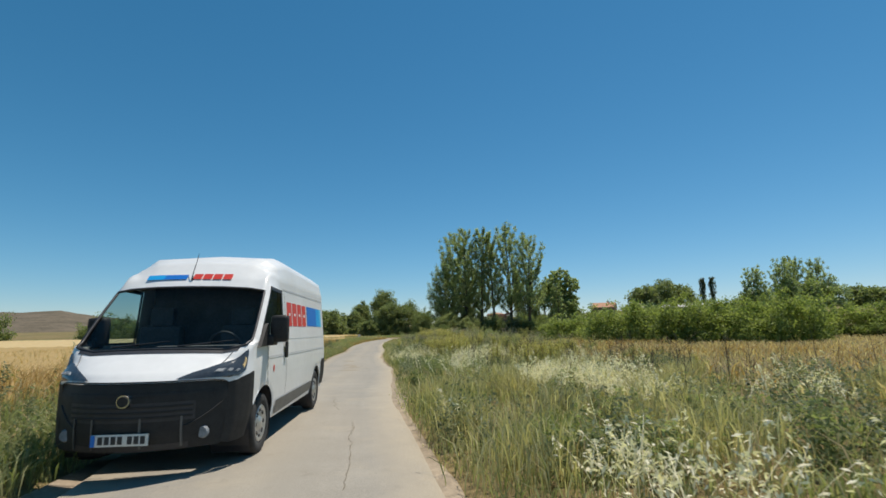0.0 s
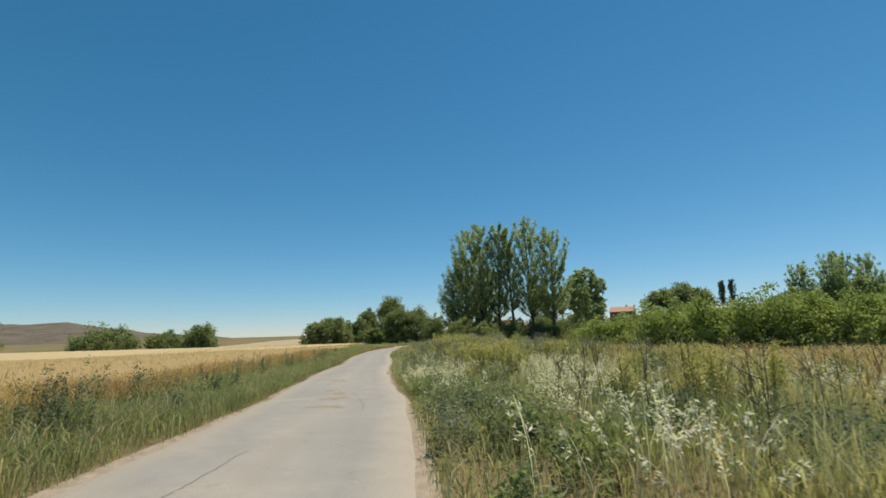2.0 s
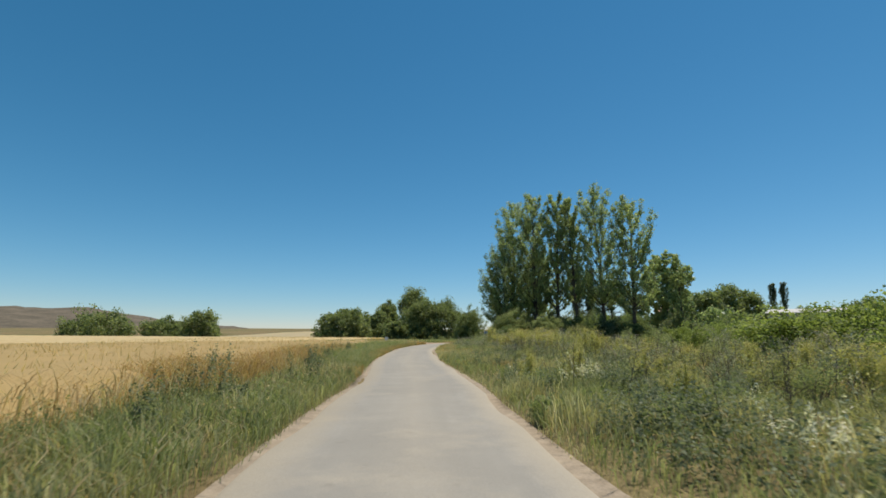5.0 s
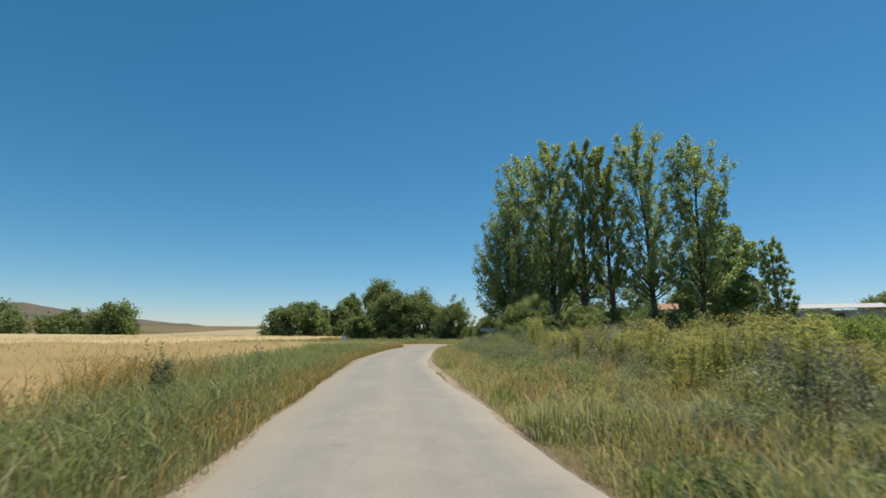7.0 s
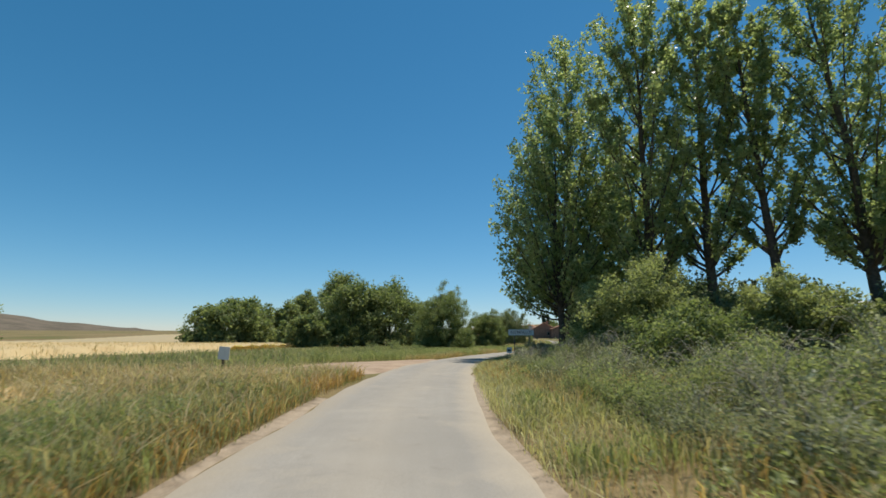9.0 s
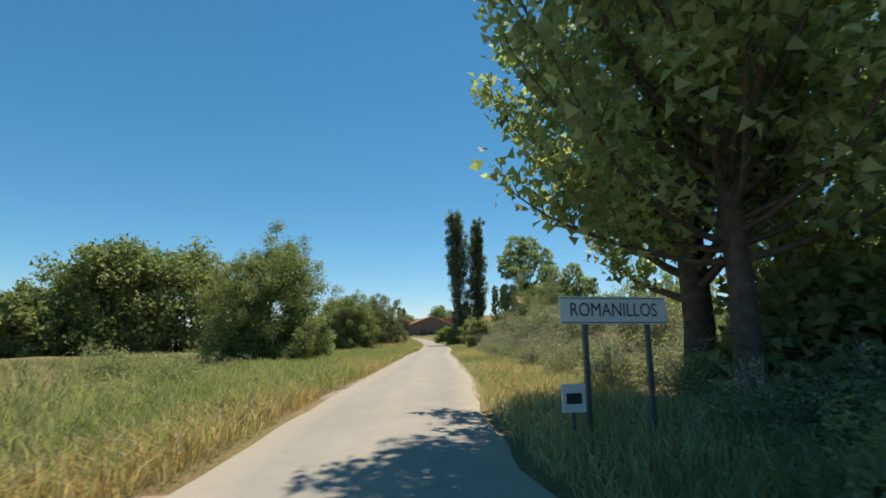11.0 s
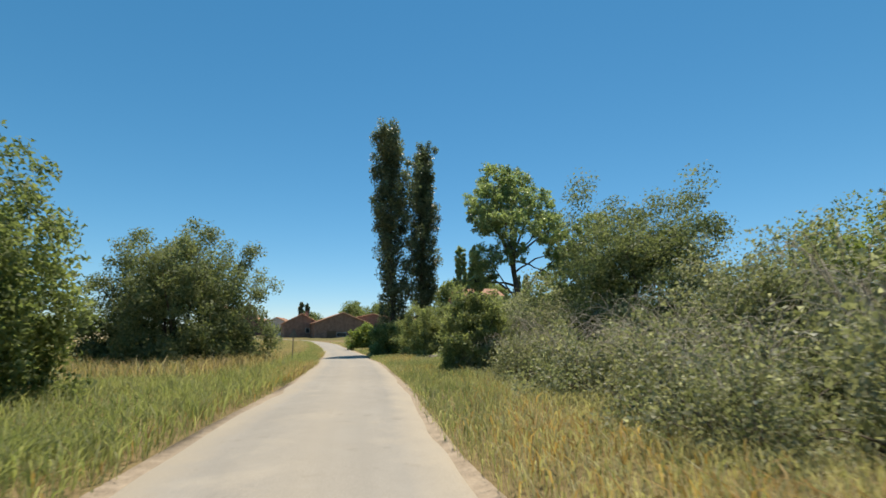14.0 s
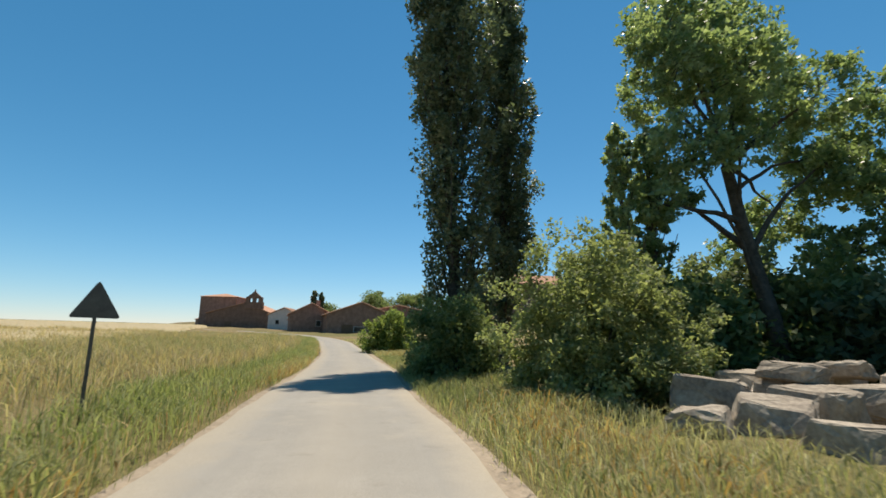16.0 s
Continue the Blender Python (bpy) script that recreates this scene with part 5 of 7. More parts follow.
M["fennel"] = leaf_mat("yellow-green fennel leaves", [(0.0, (0.26, 0.25, 0.075)), (0.6, (0.43, 0.40, 0.135)), (1.0, (0.58, 0.53, 0.22))], 0.5)
M["umbel"] = leaf_mat("yellow flower heads", [(0.0, (0.38, 0.34, 0.11)), (0.6, (0.50, 0.44, 0.16)), (1.0, (0.58, 0.52, 0.25))], 0.3, 0.7)
fk = [fennel(at(*beside(24.5 + 6 * k, 5.2 + 1.3 * k), k), 700 + k, 1.35 + 0.15 * k) for k in range(3)]
for k in range(52):
    y = 15 + 66 * (k / 52) ** 0.9 + rr.uniform(-1, 1)
    p = beside(y, rr.uniform(4.6, 12.5) if y < 46 else rr.uniform(6.5, 14.0))
    sc = rr.uniform(0.7, 1.15) * float(np.interp(y, [15, 40, 70], [0.72, 0.9, 1.15]))
    copy_thing(fk[k % 3], at(p[0], p[1], rr.uniform(0, 6.28), sc, sc * rr.uniform(0.9, 1.2)))
for k in range(13):                                    # taller plants in a row of clumps before the stand
    p = beside(59 + 2.0 * k + rr.uniform(-1.5, 1.5), rr.uniform(7.5, 13.0))
    copy_thing(fk[k % 3], at(p[0], p[1], rr.uniform(0, 6.28), rr.uniform(0.9, 1.4), rr.uniform(0.95, 1.4)))
for x, y, sc in ((3.4, 19.8, 0.85), (4.0, 20.6, 0.8), (-0.6, 34.4, 0.95), (0.3, 35.2, 0.9), (-1.3, 36.0, 0.85), (-4.2, 45.0, 0.8)):
    copy_thing(fk[int(y) % 3], at(x, y, rr.uniform(0, 6.28), sc, sc))

# dead stalks standing over the weeds
sp = strip(8, 60, 4.0, 13.0, 340, gr)
stalks = []
for x, y in sp:
    z, h = float(ground_z(x, y)), gr.uniform(0.8, 1.35)
    top = np.array([x + gr.normal() * 0.12, y + gr.normal() * 0.12, z + h])
    stalks.append(bend((x, y, z - 0.05), top, 0.009, 0.004, gr, 5))
    for q in range(5):
        u = gr.uniform(0.4, 0.95)
        b0 = np.array([x, y, z]) + (top - [x, y, z]) * u
        stalks.append(bend(b0, b0 + [gr.normal() * 0.16, gr.normal() * 0.16, gr.uniform(0.1, 0.3)], 0.005, 0.003, gr, 4))
v, f = tubes(stalks, 3)
tagged(new("dead_stalks", mesh_np("dead_stalks", v, f, M["bark"])), "dark dead branching stalks over the verge", "weeds", kind="stuff")


# ripe wheat: a ragged canopy with ears standing out of it
def crop(name, x0, x1, y0, y1, near, h, mat, rng, ears, label):
    X = np.arange(x0, x1, 1.0)
    Y = np.arange(y0, y1, 1.0)
    zf = lambda x, y: ground_z(x, y) + h * (0.72 + 0.10 * np.sin(x * 1.7) * np.sin(y * 1.3) + 0.05 * np.sin(x * 4.1 + y * 3.3))
    v, f = grid_sheet(X, Y, zf)
    o = off_road(v[:, 0], v[:, 1])
    edge = ((o > near) | (track_gap(v[:, 0], v[:, 1]) < 4.5)).reshape(-1)
    v[edge, 2] = ground_z(v[edge, 0], v[edge, 1]) - 0.3
    part1 = mesh_np(name, v, f, mat)
    ob = tagged(new(name, part1), label, "crop", kind="stuff")
    p = np.column_stack([rng.uniform(max(x0, -58), x1, ears), rng.uniform(y0, y1, ears)])
    p = p[(off_road(p[:, 0], p[:, 1]) < near + 0.6) & (track_gap(p[:, 0], p[:, 1]) > 4.2)]
    blade_field("wheat_ears", p, h * 1.05, 0.016, mat, rng, label, 0.25)
    return ob


crop("wheat_field", -190, -4, -14, 92, -5.9, 0.8, M["wheat"], gr, 42000, "ripe golden wheat standing beside the lane")

crop("wheat_field", -190, -26, 92, 166, -26.0, 0.8, M["wheat"], gr, 16000, "ripe golden wheat standing beyond the dirt track")
M["hay"] = leaf_mat("pale hay", [(0.0, (0.46, 0.365, 0.20)), (0.6, (0.61, 0.505, 0.31)), (1.0, (0.74, 0.65, 0.45))], 0.4, 0.7, dry=(0.70, 0.55, 0.32))
crop("hay_field", -95, 34, 176, 300, -19.0, 0.62, M["hay"], gr, 30000, "pale dry hay standing before the village")

# ---- far hills at the left
def ridge(name, mat, label, bearings, heights, r0, r1):
    rng = np.random.default_rng(3)
    B = np.radians(np.linspace(bearings[0], bearings[-1], 120))
    top = np.interp(np.degrees(B), bearings, heights)
    top = top * (1 + 0.05 * np.sin(B * 31) + 0.03 * np.sin(B * 77)) + 0.4 * rng.normal(size=120)
    R = np.linspace(r0, r1, 10)
    prof = np.sin(np.linspace(0, 1, 10) * np.pi / 2) ** 1.2
    V = np.array([[-math.sin(b) * r, math.cos(b) * r, float(gz(-math.sin(b) * r, math.cos(b) * r)) * 0 - 1.2 + t * k] for b, t in zip(B, top) for r, k in zip(R, prof)])
    i, j = np.meshgrid(np.arange(119), np.arange(9), indexing="ij")
    a = (i * 10 + j).ravel()
    ob = part_np(name, V, np.stack([a, a + 1, a + 11, a + 10], 1), mat, None, label, None, True)
    return tagged(ob, category="hill", kind="structure")


M["hill"] = plain_mat("scrubby brown hillside", (0.085, 0.075, 0.055), (0.19, 0.155, 0.115), 0.035, 0.95, spec=0.05, detail=8)
ridge("backdrop_hills", M["hill"], "low bare brown hills in the distance", [20, 24, 28, 33, 38, 46, 54, 62, 75, 95], [10, 15, 22, 34, 46, 50, 48, 56, 62, 50], 700, 1150)

# ---------------------------------------------------------------- the delivery van
M["paint"] = plain_mat("white van paint", (0.70, 0.70, 0.69), (0.78, 0.78, 0.77), 1.4, 0.28, spec=0.5)
M["trim"] = plain_mat("dark grey bumper plastic", (0.017, 0.017, 0.017), (0.034, 0.033, 0.032), 9.0, 0.6, spec=0.3)
M["moulding"] = plain_mat("grey side moulding", (0.085, 0.085, 0.08), (0.14, 0.135, 0.125), 5.0, 0.5)
M["seam"] = plain_mat("shadowed panel gap", (0.16, 0.16, 0.16), (0.22, 0.22, 0.22), 5.0, 0.7)
# greyer than the body paint: the shade of pressed creases is in this colour
M["groove"] = plain_mat("van paint greyed for crease shade", (0.52, 0.52, 0.52), (0.58, 0.58, 0.58), 3.0, 0.4)
M["tyre"] = plain_mat("tyre rubber", (0.018, 0.018, 0.018), (0.04, 0.039, 0.037), 14.0, 0.85, relief=0.004)
M["steel"] = plain_mat("silver wheel cover", (0.42, 0.42, 0.42), (0.60, 0.60, 0.59), 12.0, 0.35, 0.75)
M["red"] = plain_mat("red lettering film", (0.62, 0.045, 0.030), (0.68, 0.06, 0.04), 3.0, 0.35)
M["blue_a"] = plain_mat("deep blue film", (0.010, 0.16, 0.56), (0.014, 0.18, 0.60), 3.0, 0.35)
M["blue_b"] = plain_mat("sky blue film", (0.010, 0.33, 0.72), (0.012, 0.36, 0.76), 3.0, 0.35)
M["blue_c"] = plain_mat("light blue film", (0.08, 0.50, 0.80), (0.10, 0.53, 0.84), 3.0, 0.35)
M["plate"] = plain_mat("white number plate", (0.62, 0.62, 0.58), (0.72, 0.72, 0.68), 8.0, 0.4)
M["ink"] = plain_mat("dark ink", (0.02, 0.02, 0.022), (0.035, 0.035, 0.04), 8.0, 0.5)
M["lamp_glass"] = plain_mat("smoked headlamp lens", (0.025, 0.03, 0.04), (0.07, 0.085, 0.10), 7.0, 0.08, spec=0.6)
M["lens"] = plain_mat("grey reflector", (0.14, 0.16, 0.18), (0.30, 0.32, 0.34), 24.0, 0.6, spec=0.3)
M["amber"] = plain_mat("amber indicator", (0.62, 0.40, 0.16), (0.78, 0.58, 0.30), 7.0, 0.15)
M["tail"] = plain_mat("red tail lamp", (0.30, 0.012, 0.010), (0.42, 0.02, 0.015), 7.0, 0.12)
M["glass"] = glass_mat("tinted window glass", (0.64, 0.73, 0.73), 0.20)
M["cabin"] = plain_mat("dark cab interior", (0.05, 0.055, 0.06), (0.11, 0.115, 0.12), 4.0, 0.8)
M["chrome"] = plain_mat("brushed chrome", (0.55, 0.55, 0.56), (0.7, 0.7, 0.7), 15.0, 0.2, 1.0)

# the van's skin: stations along its sides (y), eleven lines round each section (u: sill 0, belt 4, window foot 5, pillar 6, glass edge 7, roof middle 10)
ST_Y = [0.30, 0.36, 0.45, 0.54, 0.62, 0.84, 1.06, 1.28, 1.40, 1.60, 1.85, 2.20, 2.60, 5.15, 5.34, 5.41]
ST_T = [0.93, 1.01, 1.09, 1.17, 1.24, 1.50, 1.75, 1.99, 2.15, 2.36, 2.48, 2.54, 2.55, 2.52, 2.47, 2.38]
ST_W = [0.83, 0.90, 0.95, 0.985, 1.00, 1.02, 1.025, 1.025, 1.025, 1.025, 1.025, 1.025, 1.025, 1.02, 1.00, 0.96]
ST_B = [0.30, 0.28, 0.28, 0.29, 0.30, 0.31, 0.32, 0.32, 0.32, 0.32, 0.32, 0.32, 0.32, 0.33, 0.35, 0.40]
BOW = ([0.30, 0.62, 1.28, 1.70], [0.38, 0.17, 0.11, 0.0])
TUMBLE = ([1.0, 1.35, 1.95, 2.2, 2.5], [1.0, 0.985, 0.935, 0.89, 0.80])


def section(y):
    """The eleven (x, z) points of the section at station y."""
    t, w, b = (float(np.interp(y, ST_Y, k)) for k in (ST_T, ST_W, ST_B))
    zs = float(np.interp(y, [0.30, 0.45, 0.62, 0.90], [0.89, 0.94, 0.98, 1.02]))
    low = [(0.945, b), (0.98, b + 0.25 * (zs - b)), (0.995, b + 0.5 * (zs - b)), (1.0, b + 0.75 * (zs - b)), (1.0, zs)]
    d = t - zs
    nose = [(0.985, zs + 0.30 * d), (0.95, zs + 0.62 * d), (0.87, zs + 0.86 * d), (0.70, zs + 0.95 * d), (0.40, zs + 0.99 * d), (0.0, t)]
    tx = lambda z: float(np.interp(z, *TUMBLE))
    z6, z7 = min(2.02, max(1.295, t - 0.115)), max(1.31, t - 0.05)
    cab = [(0.985, min(1.28, t - 0.09)), (tx(z6), z6), (tx(z7) - 0.055, z7), (0.70, t - 0.022), (0.40, t - 0.006), (0.0, t)]
    box_ = [(0.985, 1.28), (tx(2.0), 2.0), (0.92, 2.14), (0.87, t - 0.15), (0.72, t - 0.035), (0.0, t)]
    a, c = float(np.clip((y - 0.52) / 0.16, 0, 1)), float(np.clip((y - 1.30) / 0.5, 0, 1))
    up = [tuple((p[i] * (1 - a) + q[i] * a) * (1 - c) + r[i] * c for i in (0, 1)) for p, q, r in zip(nose, cab, box_)]
    return [(x * w, z) for x, z in low + up]


def skin(y, u, s=1, lift=0.0):
    """A point of the skin at station y and line u, on side s; the middle of the nose stands forward of its corners."""
    q = section(y)
    x, z = np.interp(u, range(11), [p[0] for p in q]), np.interp(u, range(11), [p[1] for p in q])
    w = float(np.interp(y, ST_Y, ST_W))
    bow = float(np.interp(y, *BOW)) * (1 - (x / w) ** 2.2 if x < w else 0.0)
    if lift:
        x = x + lift * max(0.0, 1 - max(0, u - 6.0) / 2.5)
        z = z + lift * min(1.0, max(0, u - 5.0) / 3)
        bow = bow + lift * (1.0 if y < 1.8 and u > 4.5 else 0.0)
    return (float(s * x), y - bow, float(z))


def front_y(x, z):
    """How far back the bumper's face lies at (x, z)."""
    return 0.30 - 0.38 * (1 - min(1.0, abs(x) / 0.83) ** 2.2) + 0.05 * max(0.0, (0.52 - z) / 0.25) ** 2 * max(0.0, 1 - (abs(x) / 0.80) ** 4) + 0.02 * max(0.0, (z - 0.78) / 0.12)


def front_patch(x0, x1, z0, z1, lift, n=14, m=3):
    """A panel that follows the bumper's face."""
    bm = bmesh.new()
    g = [[bm.verts.new((x, front_y(x, z) - lift, z)) for x in np.linspace(x0, x1, n + 1)] for z in np.linspace(z0, z1, m + 1)]
    for i in range(m):
        for j in range(n):
            bm.faces.new((g[i][j], g[i][j + 1], g[i + 1][j + 1], g[i + 1][j]))
    r = bmesh.ops.extrude_face_region(bm, geom=list(bm.faces))
    bmesh.ops.translate(bm, vec=(0, lift + 0.01, 0), verts=[e for e in r["geom"] if isinstance(e, bmesh.types.BMVert)])
    bmesh.ops.recalc_face_normals(bm, faces=bm.faces)
    return bm


def side_x(y, z):
    """Half the body's width at height z on its straight side."""
    q = section(max(0.70, y))
    return float(np.interp(z, [p[1] for p in q[:10]], [p[0] for p in q[:10]]))


def side_patch(pts, s, lift=0.004, thick=0.0, n=6):
    """A panel lying on the van's side, from an outline of (y, z)."""
    bm = bmesh.new()
    if len(pts) == 4:
        q = [Vector(p) for p in pts]
        g = [[q[0].lerp(q[3], i / n).lerp(q[1].lerp(q[2], i / n), j / 6) for j in range(7)] for i in range(n + 1)]
        vs = [[bm.verts.new((s * (side_x(p.x, p.y) + lift), p.x, p.y)) for p in row] for row in g]
        for i in range(n):
            for j in range(6):
                bm.faces.new((vs[i][j], vs[i][j + 1], vs[i + 1][j + 1], vs[i + 1][j]))
        bmesh.ops.recalc_face_normals(bm, faces=bm.faces)
        return bm
    dense = []
    for (a, b), (c, d) in zip(pts, pts[1:] + pts[:1]):
        dense += [(a + (c - a) * k / n, b + (d - b) * k / n) for k in range(n)]
    vs = [bm.verts.new((s * (side_x(y, z) + lift), y, z)) for y, z in dense]
    f = bm.faces.new(vs)
    bmesh.ops.triangulate(bm, faces=[f])
    bmesh.ops.recalc_face_normals(bm, faces=bm.faces)
    return bm


def skin_patch(pts, s, lift, n=5):
    """A panel on the skin from an outline of (y, u), domed by its middle."""
    dense = []
    for (a, b), (c, d) in zip(pts, pts[1:] + pts[:1]):
        dense += [(a + (c - a) * k / n, b + (d - b) * k / n) for k in range(n)]
    cy, cu = np.mean([p[0] for p in dense]), np.mean([p[1] for p in dense])
    bm = bmesh.new()
    rings = []
    for k in (1.0, 0.66, 0.33):
        rings.append([bm.verts.new(skin(cy + (y - cy) * k, cu + (u - cu) * k, s, lift * (1.0 if k < 1 else 0.55))) for y, u in dense])
    c = bm.verts.new(skin(cy, cu, s, lift))
    m = len(dense)
    for a, b in zip(rings, rings[1:]):
        for i in range(m):
            bm.faces.new((a[i], a[(i + 1) % m], b[(i + 1) % m], b[i]))
    for i in range(m):
        bm.faces.new((rings[-1][i], rings[-1][(i + 1) % m], c))
    bmesh.ops.recalc_face_normals(bm, faces=bm.faces)
    return bm


def lathe(profile, n=28):
    """A body of revolution about x from (radius, x) pairs."""
    bm = bmesh.new()
    rings = [[bm.verts.new((x, r * math.cos(2 * math.pi * k / n), r * math.sin(2 * math.pi * k / n))) for k in range(n)] for r, x in profile]
    for a, b in zip(rings, rings[1:]):
        for i in range(n):
            bm.faces.new((a[i], a[(i + 1) % n], b[(i + 1) % n], b[i]))
    bm.faces.new(rings[0])
    bm.faces.new(rings[-1])
    bmesh.ops.recalc_face_normals(bm, faces=bm.faces)
    return bm


def delivery_van(m):
    van = thing("delivery_van", m, "white high-roofed delivery van with blue and red side markings", "van")
    ys = sorted(set(np.round(np.r_[np.linspace(0.30, 0.62, 17), np.linspace(0.62, 2.3, 57), np.linspace(2.3, 5.15, 30), np.linspace(5.15, 5.41, 7), 0.78, 1.28, 1.93], 4)))
    us = np.r_[np.arange(0, 10, 0.25), 10.0]
    side = [(1, u) for u in us] + [(-1, u) for u in us[-2::-1]]
    groups = {"body": [], "front_bumper": [], "windscreen": []}
    for i in range(len(ys) - 1):
        for j in range(len(side) - 1):
            y, u = (ys[i] + ys[i + 1]) / 2, (side[j][1] + side[j + 1][1]) / 2
            px_, py_, pz_ = skin(y, u)
            if u < 5 and min(math.hypot(py_ - w, pz_ - 0.36) for w in (1.02, 4.40)) < 0.42:
                continue
            if 0.62 <= y <= 1.28 and u > 7.0:
                k = "windscreen"
            elif y < 0.62 and u < 4.0:
                k = "front_bumper"
            elif 0.78 < y < 1.93 and 5.0 < u < 6.0:
                continue
            else:
                k = "body"
            groups[k].append((i, j))
    mats = {"body": M["paint"], "front_bumper": M["trim"], "windscreen": M["glass"]}
    for k, cells in groups.items():
        bm, idx = bmesh.new(), {}
        def vert(i, j):
            if (i, j) not in idx:
                sd, u = side[j]
                p = skin(ys[i], u, sd)
                for w in (1.02, 4.40):
                    d = math.hypot(p[1] - w, p[2] - 0.36)
                    if u < 5 and abs(d - 0.42) < 0.05:
                        p = (p[0], w + (p[1] - w) * 0.42 / d, 0.36 + (p[2] - 0.36) * 0.42 / d)
                if k == "front_bumper":
                    p = (p[0] * 1.012, p[1], p[2])
                if k == "windscreen":
                    p = (p[0], p[1] + 0.006, p[2] - 0.006)
                idx[i, j] = bm.verts.new(p)
            return idx[i, j]
        for i, j in cells:
            bm.faces.new((vert(i, j), vert(i, j + 1), vert(i + 1, j + 1), vert(i + 1, j)))
        if k == "body":
            bm.faces.new([vert(len(ys) - 1, j) for j in range(len(side))])
        if k == "front_bumper":
            zz = np.linspace(0.28, 0.92, 15)
            half = [0.84 * float(np.interp(z, [0.28, 0.44, 0.59, 0.735, 0.88], [0.945, 0.98, 0.995, 1.0, 1.0])) for z in zz]
            g = [[bm.verts.new((f * h, front_y(f * h, z) - 0.004, z)) for f in np.linspace(-1, 1, 33)] for z, h in zip(zz, half)]
            for i in range(14):
                for j in range(32):
                    bm.faces.new((g[i][j], g[i][j + 1], g[i + 1][j + 1], g[i + 1][j]))
        bmesh.ops.recalc_face_normals(bm, faces=bm.faces)
        shell = part(k, bm, mats[k], van, {"front_bumper": "dark grey plastic bumper and grille", "windscreen": "raked tinted windscreen"}.get(k, ""), True)
        shell.visible_shadow = k != "windscreen"
    # black rim round the windscreen, and the gaps beside the bonnet and above the bumper
    rim = [skin(0.62, u, sd, 0.004) for sd, u in [(1, v) for v in np.arange(7, 10.1, 0.25)] + [(-1, v) for v in np.arange(10, 6.9, -0.25)]]
    rim += [skin(y, 7.0, -1, 0.004) for y in np.linspace(0.66, 1.25, 14)]
    rim += [skin(1.28, u, sd, 0.004) for sd, u in [(-1, v) for v in np.arange(7, 10.1, 0.25)] + [(1, v) for v in np.arange(10, 6.9, -0.25)]]
    rim += [skin(y, 7.0, 1, 0.004) for y in np.linspace(1.25, 0.62, 15)]
    v, f = tubes([[(p, 0.016) for p in rim]], 6)
    part_np("windscreen_seal", v, f, M["ink"], van, "black rubber windscreen seal", smooth=True)
    cowl = bmesh.new()
    row = [[cowl.verts.new(skin(y, u, sd, 0.005)) for sd, u in [(1, v) for v in np.arange(7.2, 10.1, 0.2)] + [(-1, v) for v in np.arange(9.8, 7.1, -0.2)]] for y in (0.575, 0.62)]
    for a, b, c, d in zip(row[0], row[0][1:], row[1][1:], row[1]):
        cowl.faces.new((a, b, c, d))
    part("cowl", cowl, M["ink"], van, "black plastic cowl below the windscreen")
    for sd in (1, -1):
        v, f = tubes([[(skin(y, 7.4 + 0.9 * (0.6 - y), sd, 0.001), 0.006) for y in np.linspace(0.34, 0.57, 18)]], 5)
        part_np("bonnet_gap", v, f, M["seam"], van)
    v, f = tubes([[(skin(0.305, u, sd, 0.004), 0.007) for sd, u in [(1, v) for v in np.arange(4.2, 10.1, 0.2)] + [(-1, v) for v in np.arange(9.8, 4.1, -0.2)]]], 5)
    part_np("bumper_gap", v, f, M["ink"], van)
    # floor and cab
    part("underbody", box(-0.80, 0.50, 0.26, 0.80, 5.25, 0.40), M["trim"], van)
    bm = box(-0.86, 0.66, 0.8, 0.86, 1.0, 1.20, 0.05)
    bm_box(bm, -0.2, 0.78, 1.1, 0.75, 1.06, 1.27, 0.04)
    part("dashboard", bm, M["cabin"], van, "dark grey dashboard")
    part("bulkhead", box(-0.86, 2.05, 0.4, 0.86, 2.09, 2.1), M["cabin"], van)
    for x in (-0.55, 0.5):
        bm = box(x - 0.26, 1.62, 0.75, x + 0.26, 1.80, 1.52, 0.06)
        bm_box(bm, x - 0.15, 1.65, 1.52, x + 0.15, 1.77, 1.76, 0.04)
        part("seat", bm, M["cabin"], van)
    ring = [((0.48 + 0.19 * math.cos(a), 1.16 - 0.095 * math.sin(a), 1.26 + 0.165 * math.sin(a)), 0.016) for a in np.linspace(0, 2 * math.pi, 25)]
    v, f = tubes([ring, [((0.30, 1.16, 1.26), 0.014), ((0.66, 1.16, 1.26), 0.014)]], 6)
    part_np("steering_wheel", v, f, M["cabin"], van, smooth=True)
    # side windows in black frames
    for s in (1, -1):
        foot, head = [skin(y, 5.0, s) for y in np.linspace(0.78, 1.93, 12)], [skin(y, 6.0, s) for y in np.linspace(1.93, 0.78, 12)]
        ring = foot + head
        mid = np.mean(ring, axis=0)
        bm = bmesh.new()
        q = [bm.verts.new(Vector(p) - Vector((s * 0.006, 0, 0))) for p in ring]
        for i in range(11):
            bm.faces.new((q[i], q[i + 1], q[22 - i], q[23 - i]))
        w = part("side_window", bm, M["glass"], van, "tinted cab side window", True)
        w.visible_shadow = False
        bm = bmesh.new()
        a = [bm.verts.new(Vector(p) + Vector((s * 0.004, 0, 0))) for p in ring]
        b = [bm.verts.new(Vector(p).lerp(Vector(mid), 0.10) + Vector((s * 0.004, 0, 0))) for p in ring]
        for i in range(24):
            bm.faces.new((a[i], a[(i + 1) % 24], b[(i + 1) % 24], b[i]))
        part("frame", bm, M["ink"], w, "black rubber window frame")
        bm = bmesh.new()
        tri_ = [(0.72, 1.24), (0.98, 1.25), (1.00, 1.52), (0.93, 1.49)]
        o = [bm.verts.new((s * (side_x(y, z) + 0.008), y, z)) for y, z in tri_]
